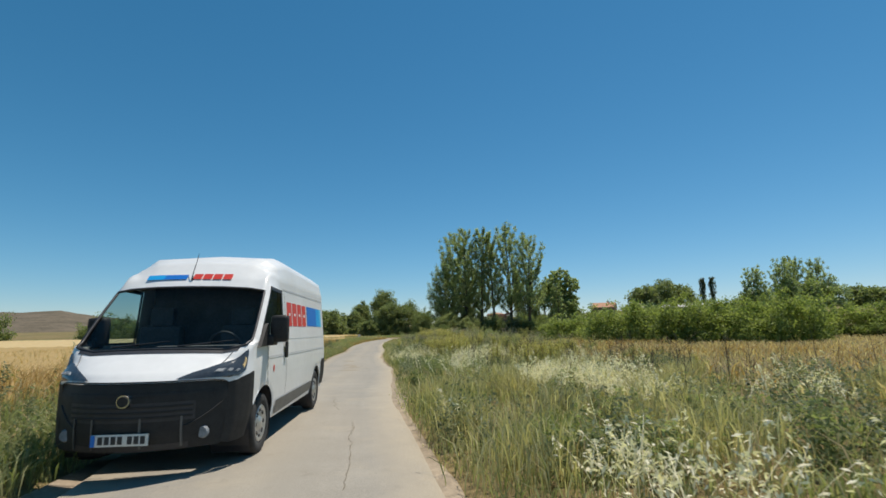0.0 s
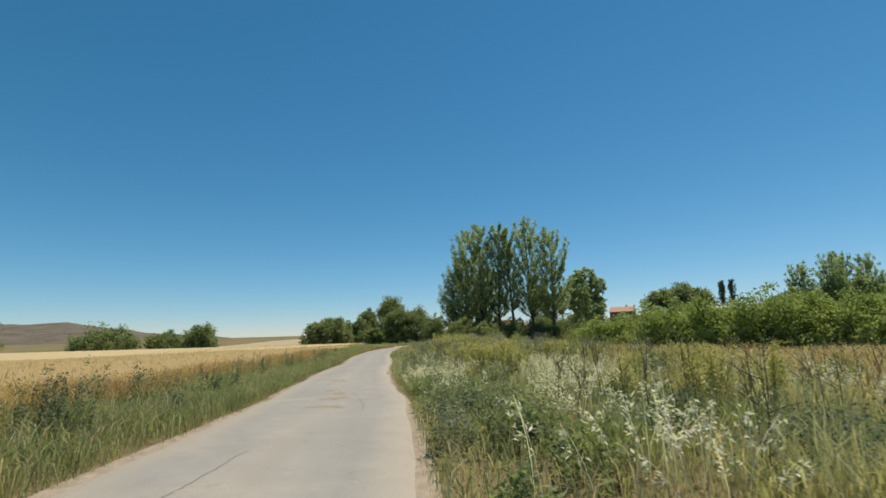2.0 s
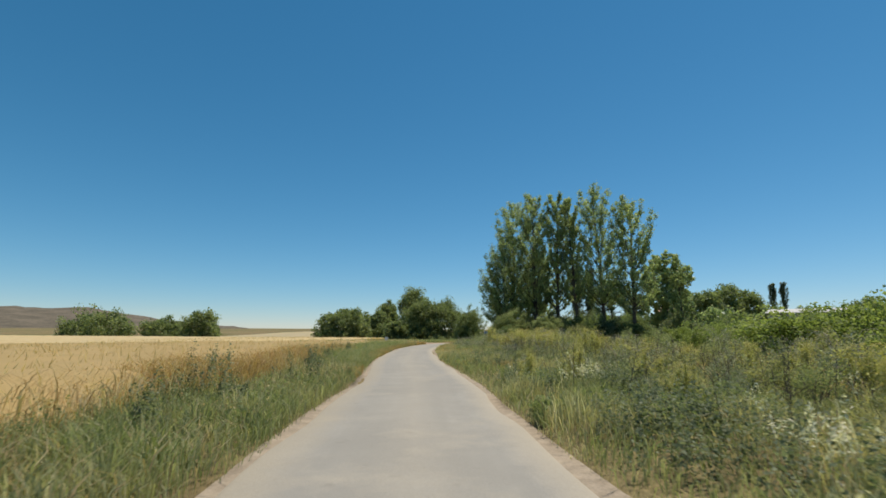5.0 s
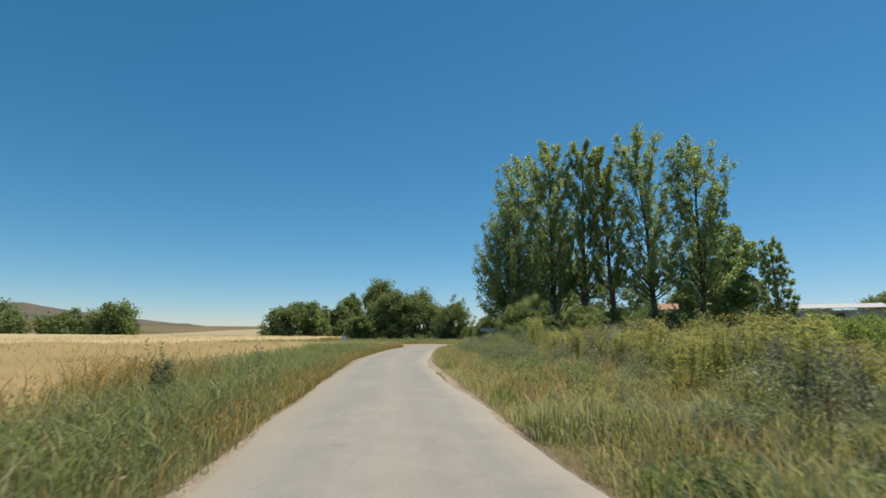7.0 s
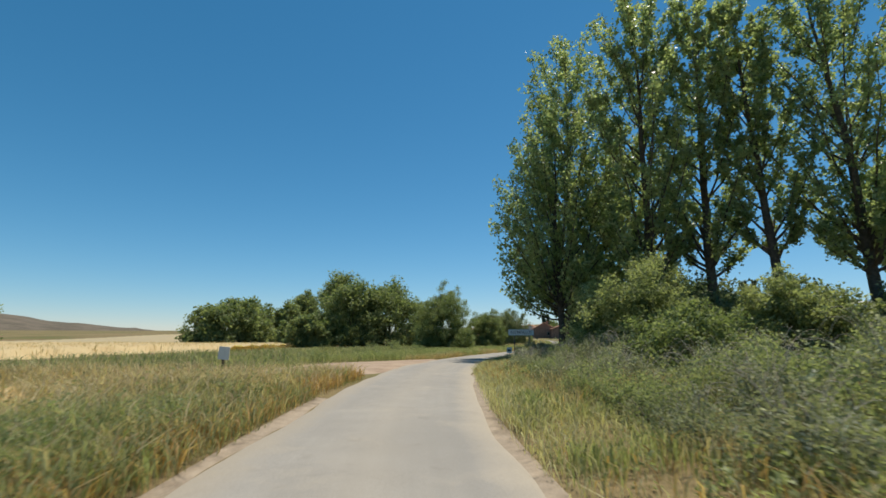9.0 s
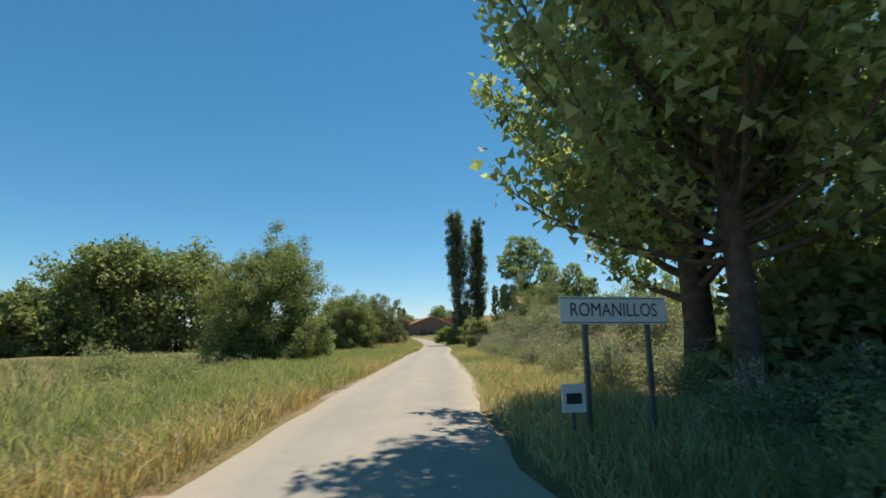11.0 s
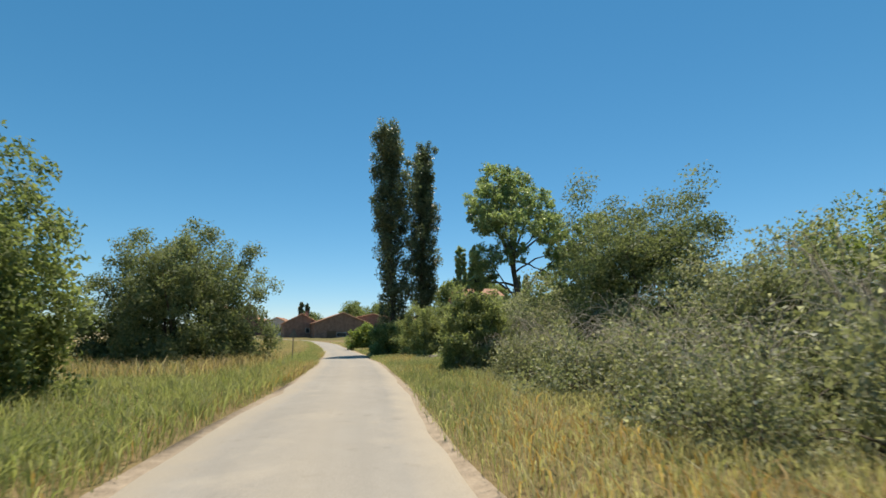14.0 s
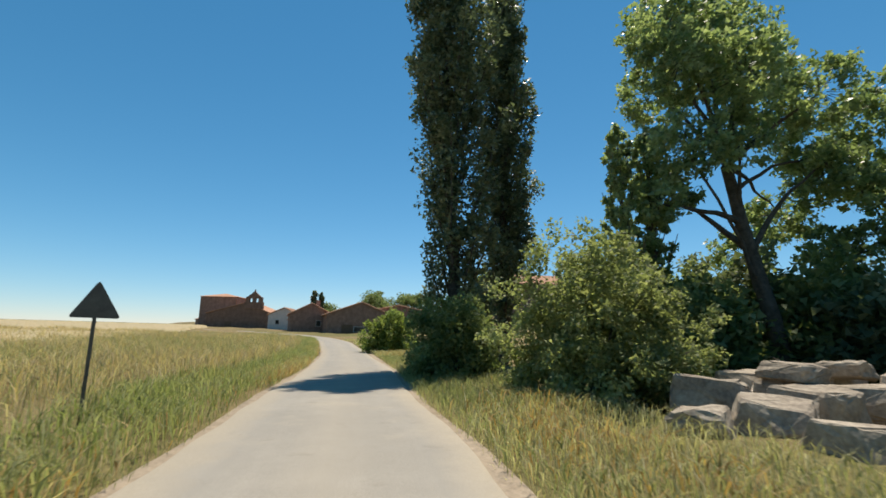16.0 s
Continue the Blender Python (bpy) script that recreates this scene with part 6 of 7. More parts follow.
        o2 = [bm.verts.new((s * (side_x(y, z) + 0.045), y + 0.02, z)) for y, z in tri_]
        bm.faces.new(o2)
        for i in range(4):
            bm.faces.new((o[i], o[(i + 1) % 4], o2[(i + 1) % 4], o2[i]))
        bmesh.ops.recalc_face_normals(bm, faces=bm.faces)
        part("mirror_base", bm, M["trim"], van)
        # mirror on its arm
        w = 1.27 if s > 0 else 1.10
        bm = box(w - 0.21, 1.00, 1.29, w, 1.14, 1.62, 0.05)
        bm_box(bm, 0.98, 0.96, 1.25, min(1.12, w), 1.18, 1.38, 0.03)
        if s < 0:
            bmesh.ops.scale(bm, vec=(-1, 1, 1), verts=bm.verts)
            bmesh.ops.reverse_faces(bm, faces=bm.faces)
        mir = part("mirror", bm, M["trim"], van, "large black door mirror", True)
        part("mirror_glass", box(min(s * (w - 0.19), s * (w - 0.02)), 1.141, 1.34, max(s * (w - 0.19), s * (w - 0.02)), 1.147, 1.57), M["chrome"], mir)
        # headlamp with an amber corner
        hl = part("headlight", skin_patch([(0.315, 8.7), (0.32, 7.0), (0.335, 5.7), (0.40, 4.8), (0.50, 5.0), (0.60, 6.3), (0.535, 6.8), (0.43, 7.8)], s, 0.012), M["lamp_glass"], van, "smoked swept-back headlight", True)
        part("indicator", skin_patch([(0.48, 5.3), (0.54, 5.8), (0.55, 6.2), (0.485, 5.9)], s, 0.017), M["amber"], hl)
        for yy, uu in ((0.375, 7.2), (0.395, 6.5), (0.42, 5.8)):
            part("lens", skin_patch([(yy - 0.02, uu + 0.25), (yy - 0.015, uu - 0.25), (yy + 0.03, uu - 0.2), (yy + 0.02, uu + 0.25)], s, 0.018), M["lens"], hl)
        bm = bmesh.new()
        bmesh.ops.create_cone(bm, cap_ends=True, segments=18, radius1=0.065, radius2=0.05, depth=0.03, matrix=pose(s * 0.66, front_y(0.66, 0.42) - 0.006, 0.42, 90))
        part("fog_lamp", bm, M["lens"], van)
        # side mouldings, pressings and gaps; flat grey strips stand for shade in the creases
        part("side_moulding", side_patch([(1.58, 0.35), (1.56, 0.53), (3.94, 0.55), (3.97, 0.40)], s, 0.012), M["moulding"], van, "dark grey lower side moulding")
        part("crease_shade", side_patch([(1.12, 1.085), (1.12, 1.115), (5.12, 1.115), (5.12, 1.085)], s, 0.005, n=14), M["groove"], van)
        part("pressing", side_patch([(2.10, 1.315), (2.10, 1.345), (5.09, 1.345), (5.09, 1.315)], s, 0.004, n=10), M["paint"], van)
        part("roof_groove_shade", side_patch([(1.95, 2.005), (1.95, 2.03), (5.15, 2.03), (5.15, 2.005)], s, 0.004, n=12), M["groove"], van)
        for y in (1.10, 2.04, 5.18):
            part("door_gap", side_patch([(y, 0.45 if y > 1.5 else 0.80), (y, 1.98 if y > 1.5 else 1.24), (y + 0.012, 1.98 if y > 1.5 else 1.24), (y + 0.012, 0.45 if y > 1.5 else 0.80)], s, 0.004), M["seam"], van)
        part("door_handle", box(min(s * 1.03, s * 1.06), 1.90, 1.06, max(s * 1.03, s * 1.06), 1.99, 1.28, 0.012), M["trim"], van)
        part("rear_bumper", side_patch([(4.86, 0.40), (4.84, 0.88), (5.36, 0.88), (5.38, 0.38)], s, 0.014), M["trim"], van)
        part("tail_light", box(min(s * 0.88, s * 0.955), 5.35, 0.95, max(s * 0.88, s * 0.955), 5.42, 1.52, 0.015), M["tail"], van)
        # markings
        for y0, y1, mt in ((3.58, 4.45, "blue_a"), (4.45, 4.80, "blue_b"), (4.80, 4.98, "blue_c")):
            part("blue_panel", side_patch([(y0, 1.51), (y0, 1.85), (y1, 1.85), (y1, 1.51)], s, 0.004), M[mt], van)
        for q in range(4):
            y0 = 2.16 + 0.345 * q
            lt = part("red_mark", side_patch([(y0, 1.50), (y0, 1.85), (y0 + 0.29, 1.85), (y0 + 0.29, 1.50)], s, 0.004), M["red"], van, "plain red lettering block")
            part("slit", side_patch([(y0 + 0.09, 1.655), (y0 + 0.09, 1.695), (y0 + 0.20, 1.695), (y0 + 0.20, 1.655)], s, 0.007), M["paint"], lt)
        part("red_emblem", side_patch([(1.35, 0.93), (1.35, 0.98), (1.38, 1.005), (1.41, 0.98), (1.41, 0.93), (1.38, 0.905)], s, 0.004), M["red"], van)
        # wheels in dark arches
        for y in (1.02, 4.40):
            bm = bmesh.new()
            ring = [(y + 0.425 * math.cos(k * math.pi / 14), 0.36 + 0.425 * math.sin(k * math.pi / 14)) for k in range(-3, 18)]
            o, n_ = ([bm.verts.new((s * x, q, z)) for q, z in ring] for x in (0.985, 0.56))
            for i in range(len(ring) - 1):
                bm.faces.new((o[i], o[i + 1], n_[i + 1], n_[i]))
            bm.faces.new(n_)
            part("wheel_arch", bm, M["ink"], van, "dark wheel housing")
            wheel = new("wheel")
            wheel.parent = van
            wheel.matrix_basis = pose(s * 0.895, y, 0.345, 0, 0, 0 if s > 0 else 180)
            part("tyre", lathe([(0.20, -0.10), (0.30, -0.11), (0.335, -0.095), (0.345, -0.06), (0.345, 0.06), (0.335, 0.09), (0.30, 0.105), (0.215, 0.095), (0.205, 0.05)]), M["tyre"], wheel, "", True)
            bm = lathe([(0.21, 0.0), (0.212, 0.085), (0.20, 0.098), (0.165, 0.082), (0.09, 0.07), (0.06, 0.098), (0.0001, 0.10)], 28)
            part("rim", bm, M["steel"], wheel, "silver wheel cover", True)
            for k in range(8):
                a = k * math.pi / 4
                part("vent_hole", box(0.078, -0.022, -0.014, 0.090, 0.022, 0.014, 0.0, Matrix.Rotation(a, 4, "X") @ Matrix.Translation((0, 0, 0.145))), M["ink"], wheel)
    # front: grille bars, badge, plate, wipers, roof markings, aerial
    part("grille", front_patch(-0.60, 0.60, 0.56, 0.74, 0.008), M["ink"], van, "black slotted grille")
    for z in (0.60, 0.65, 0.70):
        part("grille_bar", front_patch(-0.58, 0.58, z - 0.009, z + 0.009, 0.018, m=1), M["trim"], van)
    # thin vertical strips, a lighter grey than the bumper
    for x in (-0.52, -0.30, 0.16, 0.50):
        part("grille_strip", front_patch(x - 0.008, x + 0.008, 0.31, 0.60, 0.022, n=1, m=6), M["moulding"], van)
    part("lower_grille", front_patch(-0.55, 0.55, 0.29, 0.345, 0.008, m=1), M["ink"], van)
    part("upper_lip", front_patch(-0.74, 0.74, 0.80, 0.83, 0.012, m=1), M["trim"], van)
    for s in (1, -1):
        crease = [((s * x, front_y(x, z) - 0.006, z), 0.010) for x, z in zip(np.linspace(0.50, 0.80, 9), 0.50 + 0.20 * np.linspace(0, 1, 9) ** 1.5)]
        v, f = tubes([crease], 6)
        part_np("bumper_crease", v, f, M["trim"], van, smooth=True)
    bm = bmesh.new()
    bmesh.ops.create_cone(bm, cap_ends=True, segments=24, radius1=0.072, radius2=0.062, depth=0.03, matrix=pose(0, -0.100, 0.765, 90))
    part("badge", bm, M["chrome"], van)
    bm = bmesh.new()
    bmesh.ops.create_cone(bm, cap_ends=True, segments=24, radius1=0.05, radius2=0.05, depth=0.012, matrix=pose(0, -0.117, 0.765, 90))
    part("badge_centre", bm, M["trim"], van)
    pl = part("number_plate", box(-0.26, -0.118, 0.355, 0.26, -0.096, 0.465, 0.004), M["plate"], van)
    part("plate_band", box(-0.26, -0.1225, 0.357, -0.222, -0.1175, 0.463), M["blue_a"], pl)
    for k in range(7):
        x = -0.195 + k * 0.060 + (0.03 if k > 3 else 0)
        part("plate_bar", box(x, -0.1225, 0.375, x + 0.042, -0.1175, 0.447), M["ink"], pl)
    for x in (-0.50, 0.20):
        v, f = tubes([[(Vector((x + 0.60 * k, skin(0.64 + 0.05 * k, 8.6)[1] - 0.02, np.interp(0.64 + 0.05 * k, ST_Y, ST_T) + 0.008)), 0.010 - 0.004 * k) for k in np.linspace(0, 1, 8)]], 6)
        part_np("wiper", v, f, M["ink"], van)
    def brow(x0, x1, z0, z1, mat, name, lab=""):
        """A flat marking on the roof's brow."""
        bm = bmesh.new()
        def p(x, z):
            st = float(np.interp(z, ST_T[7:12], ST_Y[7:12]))
            w_ = float(np.interp(st, ST_Y, ST_W))
            bow = float(np.interp(st, *BOW)) * (1 - (abs(x) / w_) ** 2.2)
            return bm.verts.new((x, st - bow - 0.007, z + 0.006 - 0.012 * (abs(x) / 0.8) ** 2))
        cols = np.linspace(x0, x1, 5)
        lo, hi = [p(x, z0) for x in cols], [p(x, z1) for x in cols]
        for i in range(4):
            bm.faces.new((lo[i], lo[i + 1], hi[i + 1], hi[i]))
        return part(name, bm, mat, van, lab)
    brow(-0.60, -0.38, 2.10, 2.165, M["blue_b"], "blue_panel")
    brow(-0.38, -0.09, 2.10, 2.165, M["blue_a"], "blue_panel")
    for q in range(4):
        brow(-0.02 + 0.125 * q, 0.09 + 0.125 * q, 2.10, 2.175, M["red"], "red_mark", "plain red lettering block")
    v, f = tubes([[((-0.02, 1.26, 2.09), 0.016), ((-0.02, 1.27, 2.16), 0.006), ((-0.01, 1.40, 2.46), 0.003)]], 6)
    part_np("aerial", v, f, M["ink"], van)
    return van


delivery_van(Matrix.Translation((-3.133, 4.962, float(gz(-3.1, 7.5)) + 0.055)) @ Matrix.Rotation(0.075, 4, "Z"))

# ---------------------------------------------------------------- signs and posts
M["post_metal"] = plain_mat("weathered grey sign steel", (0.085, 0.085, 0.08), (0.15, 0.15, 0.14), 6.0, 0.55, 0.4)
M["sign_white"] = plain_mat("faded white sign face", (0.60, 0.60, 0.57), (0.72, 0.71, 0.68), 5.0, 0.5)
M["white_post"] = plain_mat("whitewashed concrete post", (0.62, 0.60, 0.55), (0.78, 0.76, 0.70), 6.0, 0.85)


def warning_sign(m):
    t = thing("warning_sign", m, "grey back of a triangular road sign on a steel post", "sign")
    part("post", box(-0.035, -0.025, -0.3, 0.035, 0.025, 2.95, 0.006), M["post_metal"], t)
    bm = bmesh.new()
    c = [(-0.45, 0), (0.45, 0), (0, 0.78)]
    pts = []
    for i in range(3):
        a, b, d = (Vector(c[(i + k) % 3]) for k in (-1, 0, 1))
        for w in (0.0, 0.5, 1.0):
            e = (b + (a - b).normalized() * 0.06).lerp(b + (d - b).normalized() * 0.06, w)
            pts.append(e.lerp(b, 0.35 if w == 0.5 else 0))
    lo, hi = [bm.verts.new((x, -0.045, 2.26 + z)) for x, z in pts], [bm.verts.new((x, -0.029, 2.26 + z)) for x, z in pts]
    bm.faces.new(lo)
    bm.faces.new(hi[::-1])
    for i in range(len(pts)):
        bm.faces.new((lo[i], lo[(i + 1) % len(pts)], hi[(i + 1) % len(pts)], hi[i]))
    bmesh.ops.recalc_face_normals(bm, faces=bm.faces)
    part("plate", bm, M["post_metal"], t, "bare grey metal back of a triangular plate")
    for z in (2.42, 2.72):
        part("bracket", box(-0.12, -0.03, z - 0.02, 0.12, 0.03, z + 0.02, 0.004), M["post_metal"], t)
    return t


warning_sign(at(16.05, 175.4, radians(8), 0.72, 0.72, 0.0))


def place_sign(m):
    t = thing("village_sign", m, "long white village name sign on two dark posts", "sign")
    for x in (-0.45, 0.55):
        part("post", box(x - 0.035, -0.03, -0.3, x + 0.035, 0.03, 2.0, 0.006), M["post_metal"], t)
    pl = part("plate", box(-0.85, -0.055, 1.62, 0.85, -0.032, 2.02, 0.008), M["sign_white"], t, "white name plate with black lettering")
    for a in ((-0.83, 1.64, 0.83, 1.652), (-0.83, 1.988, 0.83, 2.0)):
        part("border", box(a[0], -0.059, a[1], a[2], -0.054, a[3]), M["ink"], pl)
    tx = bpy.data.curves.new("lettering", "FONT")
    tx.body, tx.size, tx.align_x, tx.align_y, tx.extrude = "ROMANILLOS", 0.265, "CENTER", "CENTER", 0.002
    ob = new("lettering", tx)
    ob.parent = pl
    ob.matrix_basis = pose(0, -0.058, 1.82, 90) @ Matrix.Diagonal((0.86, 1.05, 1, 1))
    tx.materials.append(M["ink"])
    return t


place_sign(at(-2.3, 114.6, radians(-12)))
t = thing("small_plate", at(-3.15, 114.5, radians(-12)), "small white plate with dark print on a short stake", "sign")
part("plate", box(-0.17, -0.012, 0.45, 0.17, 0.012, 0.82, 0.004), M["sign_white"], t)
part("print", box(-0.11, -0.017, 0.56, 0.11, -0.0125, 0.70), M["ink"], t)
part("stake", box(-0.02, 0.013, -0.3, 0.02, 0.045, 0.80, 0.004), M["post_metal"], t)
t = thing("marker_board", at(-18.2, 104.3, -0.25), "small white board on a short dark post beside the track", "sign")
part("board", box(-0.26, -0.02, 0.42, 0.26, 0.02, 0.98, 0.01, Matrix.Rotation(0.08, 4, "Y")), M["white_post"], t)
part("post", box(-0.045, 0.022, -0.3, 0.045, 0.10, 0.90, 0.01), M["bark"], t, "dark wooden post")


# ---------------------------------------------------------------- the village
M["stone"] = plain_mat("reddish rubble masonry", (0.17, 0.105, 0.082), (0.34, 0.22, 0.17), 1.3, 0.95, relief=0.05, spec=0.1, detail=8)
M["stone_dark"] = plain_mat("dark old rubble masonry", (0.13, 0.082, 0.062), (0.26, 0.168, 0.125), 1.1, 0.95, relief=0.05, spec=0.1, detail=8)
M["tiles"] = plain_mat("orange-brown roof tiles", (0.34, 0.18, 0.115), (0.56, 0.34, 0.23), 2.2, 0.9, relief=0.03, spec=0.1, detail=8)
M["plaster"] = plain_mat("grey-white render", (0.42, 0.41, 0.39), (0.58, 0.56, 0.53), 1.5, 0.9)
M["pane"] = plain_mat("dark window pane", (0.02, 0.022, 0.025), (0.045, 0.048, 0.05), 3.0, 0.1)
M["wood"] = plain_mat("weathered brown door wood", (0.10, 0.06, 0.035), (0.18, 0.11, 0.065), 6.0, 0.8)


def house(name, m, w, d, eave, rise, mat, label, gable=True, door=None, windows=(), category="house", chimney=False, over=0.35):
    """A house whose gable faces -y. w across, d deep."""
    t = thing(name, m, label, category)
    bm = bmesh.new()
    prof = [(-w / 2, -0.8), (w / 2, -0.8), (w / 2, eave), (0, eave + rise), (-w / 2, eave)] if gable else [(-w / 2, -0.8), (w / 2, -0.8), (w / 2, eave), (-w / 2, eave)]
    a, b = [bm.verts.new((x, 0, z)) for x, z in prof], [bm.verts.new((x, d, z)) for x, z in prof]
    bm.faces.new(a)
    bm.faces.new(b[::-1])
    for i in range(len(prof)):
        bm.faces.new((a[i], a[(i + 1) % len(prof)], b[(i + 1) % len(prof)], b[i]))
    bmesh.ops.recalc_face_normals(bm, faces=bm.faces)
    wall = part("wall", bm, mat, t)
    bm = bmesh.new()
    th = 0.16
    if gable:
        k = rise / (w / 2)
        for s in (-1, 1):
            q = [(0, eave + rise + 0.02), (s * (w / 2 + over), eave - over * k + 0.02)]
            vs = [bm.verts.new((x, y, z + dz)) for dz in (0, th) for y in (-over, d + over) for x, z in q]
            for f in ((0, 1, 3, 2), (4, 6, 7, 5), (0, 4, 5, 1), (2, 3, 7, 6), (1, 5, 7, 3), (0, 2, 6, 4)):
                bm.faces.new([vs[i] for i in f])
    else:
        vs = [bm.verts.new(p) for p in ((-w / 2 - over, -over, eave), (w / 2 + over, -over, eave), (w / 2 + over, d + over, eave), (-w / 2 - over, d + over, eave), (0, d / 2, eave + rise))]
        for f in ((0, 1, 4), (1, 2, 4), (2, 3, 4), (3, 0, 4), (3, 2, 1, 0)):
            bm.faces.new([vs[i] for i in f])
    bmesh.ops.recalc_face_normals(bm, faces=bm.faces)
    roof = part("roof", bm, M["tiles"], t, "orange-brown tiled roof")
    if gable:          # tile rows as low ridges down the slopes
        k = rise / (w / 2)
        L = w / 2 + over
        bm = bmesh.new()
        n = int((d + 2 * over) / 0.45)
        for s in (-1, 1):
            for i in range(n):
                y = -over + (i + 0.5) * (d + 2 * over) / n
                p = [(0, eave + rise + 0.02 + th), (s * L, eave - over * k + 0.02 + th)]
                vs = [bm.verts.new((x, y + dy, z + dz)) for x, z in p for dy, dz in ((-0.10, 0), (0, 0.075), (0.10, 0))]
                for f in ((0, 1, 4, 3), (1, 2, 5, 4)):
                    bm.faces.new([vs[q] for q in f])
        tagged(part("tile_rows", bm, M["tiles"], roof), kind="stuff")
    if chimney:
        part("chimney", box(w * 0.18 - 0.4, d * 0.3, eave, w * 0.18 + 0.4, d * 0.3 + 0.8, eave + rise + 1.0, 0.03), mat, roof)
    if door:
        dd = part("door", box(door[0] - door[1] / 2, -0.06, -0.1, door[0] + door[1] / 2, 0.02, door[2]), M["wood"], t)
    for x, z, ww, hh in windows:
        f = part("window", box(x - ww / 2 - 0.08, -0.05, z - 0.08, x + ww / 2 + 0.08, 0.02, z + hh + 0.08), M["plaster"], t)
        part("pane", box(x - ww / 2, -0.065, z, x + ww / 2, -0.045, z + hh), M["pane"], f)
    return t


def facing(x, y, yaw, z):
    return pose(x, y, z, 0, 0, yaw)


house("barn", facing(51.8, 256.5, -12, 1.1), 13.0, 18.0, 4.1, 2.4, M["stone"], "long reddish stone barn with a low tiled roof", door=(-2.6, 2.2, 2.2), windows=((-0.2, 0.9, 2.2, 0.9),), category="barn")
house("stone_house", facing(45.0, 267.0, -12, 1.4), 8.5, 13.0, 4.0, 2.2, M["stone"], "reddish stone house with a tiled gable roof", windows=((1.5, 1.6, 0.9, 1.1),), chimney=True)
house("stone_house", facing(62.5, 262.0, -30, 2.0), 16.0, 10.0, 4.2, 1.6, M["stone"], "low stone house with a wide tiled roof behind the barn", windows=((-3, 1.6, 0.9, 1.1), (3, 1.6, 0.9, 1.1)))
house("rendered_house", facing(44.2, 288.0, -30, 2.2), 7.5, 8.0, 3.7, 1.6, M["plaster"], "small grey-white rendered house with a tiled roof", windows=((-1.5, 1.4, 0.8, 1.0), (1.5, 1.4, 0.8, 1.0)))
house("shed", facing(45.5, 279.0, -30, 1.9), 4.5, 5.0, 2.6, 0.9, M["plaster"], "low pale shed between the stone houses", category="shed", door=(0.4, 1.2, 1.9))


def church(m):
    t = thing("church", m, "reddish stone church with a square tower and an open bell gable", "church")
    bm = bmesh.new()
    prof = [(-8.5, -1.0), (8.5, -1.0), (8.5, 4.2), (1.5, 6.9), (-8.5, 4.0)]
    a, b = [bm.verts.new((x, 0, z)) for x, z in prof], [bm.verts.new((x, 15, z)) for x, z in prof]
    bm.faces.new(a)
    bm.faces.new(b[::-1])
    for i in range(5):
        bm.faces.new((a[i], a[(i + 1) % 5], b[(i + 1) % 5], b[i]))
    bmesh.ops.recalc_face_normals(bm, faces=bm.faces)
    part("nave", bm, M["stone_dark"], t)
    bm = bmesh.new()
    for q in ([(1.5, 6.95), (-9.0, 3.95)], [(1.5, 6.95), (9.0, 4.05)]):
        vs = [bm.verts.new((x, y, z + dz)) for dz in (0.02, 0.2) for y in (-0.3, 15.3) for x, z in q]
        for f in ((0, 1, 3, 2), (4, 6, 7, 5), (0, 4, 5, 1), (2, 3, 7, 6), (1, 5, 7, 3), (0, 2, 6, 4)):
            bm.faces.new([vs[i] for i in f])
    bmesh.ops.recalc_face_normals(bm, faces=bm.faces)
    part("roof", bm, M["tiles"], t, "orange-brown tiled roof")
    # bell gable with two openings
    bm = bmesh.new()
    bm_box(bm, 1.6, -0.3, 5.8, 2.5, 0.6, 8.6)
    bm_box(bm, 3.3, -0.3, 5.8, 4.1, 0.6, 8.5)
    bm_box(bm, 4.9, -0.3, 5.6, 5.9, 0.6, 8.5)
    bm_box(bm, 1.2, -0.35, 5.4, 6.2, 0.65, 7.2)
    vs = [bm.verts.new((x, y, z)) for y in (-0.35, 0.65) for x, z in ((1.4, 8.2), (6.0, 8.2), (4.7, 9.3), (3.75, 10.1), (2.8, 9.3))]
    bm.faces.new(vs[:5])
    bm.faces.new(vs[5:][::-1])
    for i in range(5):
        bm.faces.new((vs[i], vs[(i + 1) % 5], vs[5 + (i + 1) % 5], vs[5 + i]))
    bmesh.ops.recalc_face_normals(bm, faces=bm.faces)
    part("bell_gable", bm, M["stone_dark"], t, "pointed stone bell gable with two openings")
    part("finial", box(3.6, 0.0, 9.9, 3.9, 0.3, 10.6, 0.04), M["stone_dark"], t)
    bm = box(-12.5, 4.0, -1.0, -2.6, 13.5, 8.8)
    part("tower", bm, M["stone"], t, "broad square stone tower")
    bm = bmesh.new()
    vs = [bm.verts.new(p) for p in ((-12.9, 3.6, 8.8), (-2.2, 3.6, 8.8), (-2.2, 13.9, 8.8), (-12.9, 13.9, 8.8), (-7.5, 8.7, 10.0))]
    for f in ((0, 1, 4), (1, 2, 4), (2, 3, 4), (3, 0, 4), (3, 2, 1, 0)):
        bm.faces.new([vs[i] for i in f])
    part("tower_roof", bm, M["tiles"], t, "low hipped tile roof")
    part("window", box(-5.2, 3.94, 4.6, -4.4, 4.02, 6.0), M["pane"], t)
    part("door", box(-3.6, -0.08, -0.6, -1.8, 0.02, 2.0), M["wood"], t)
    return t


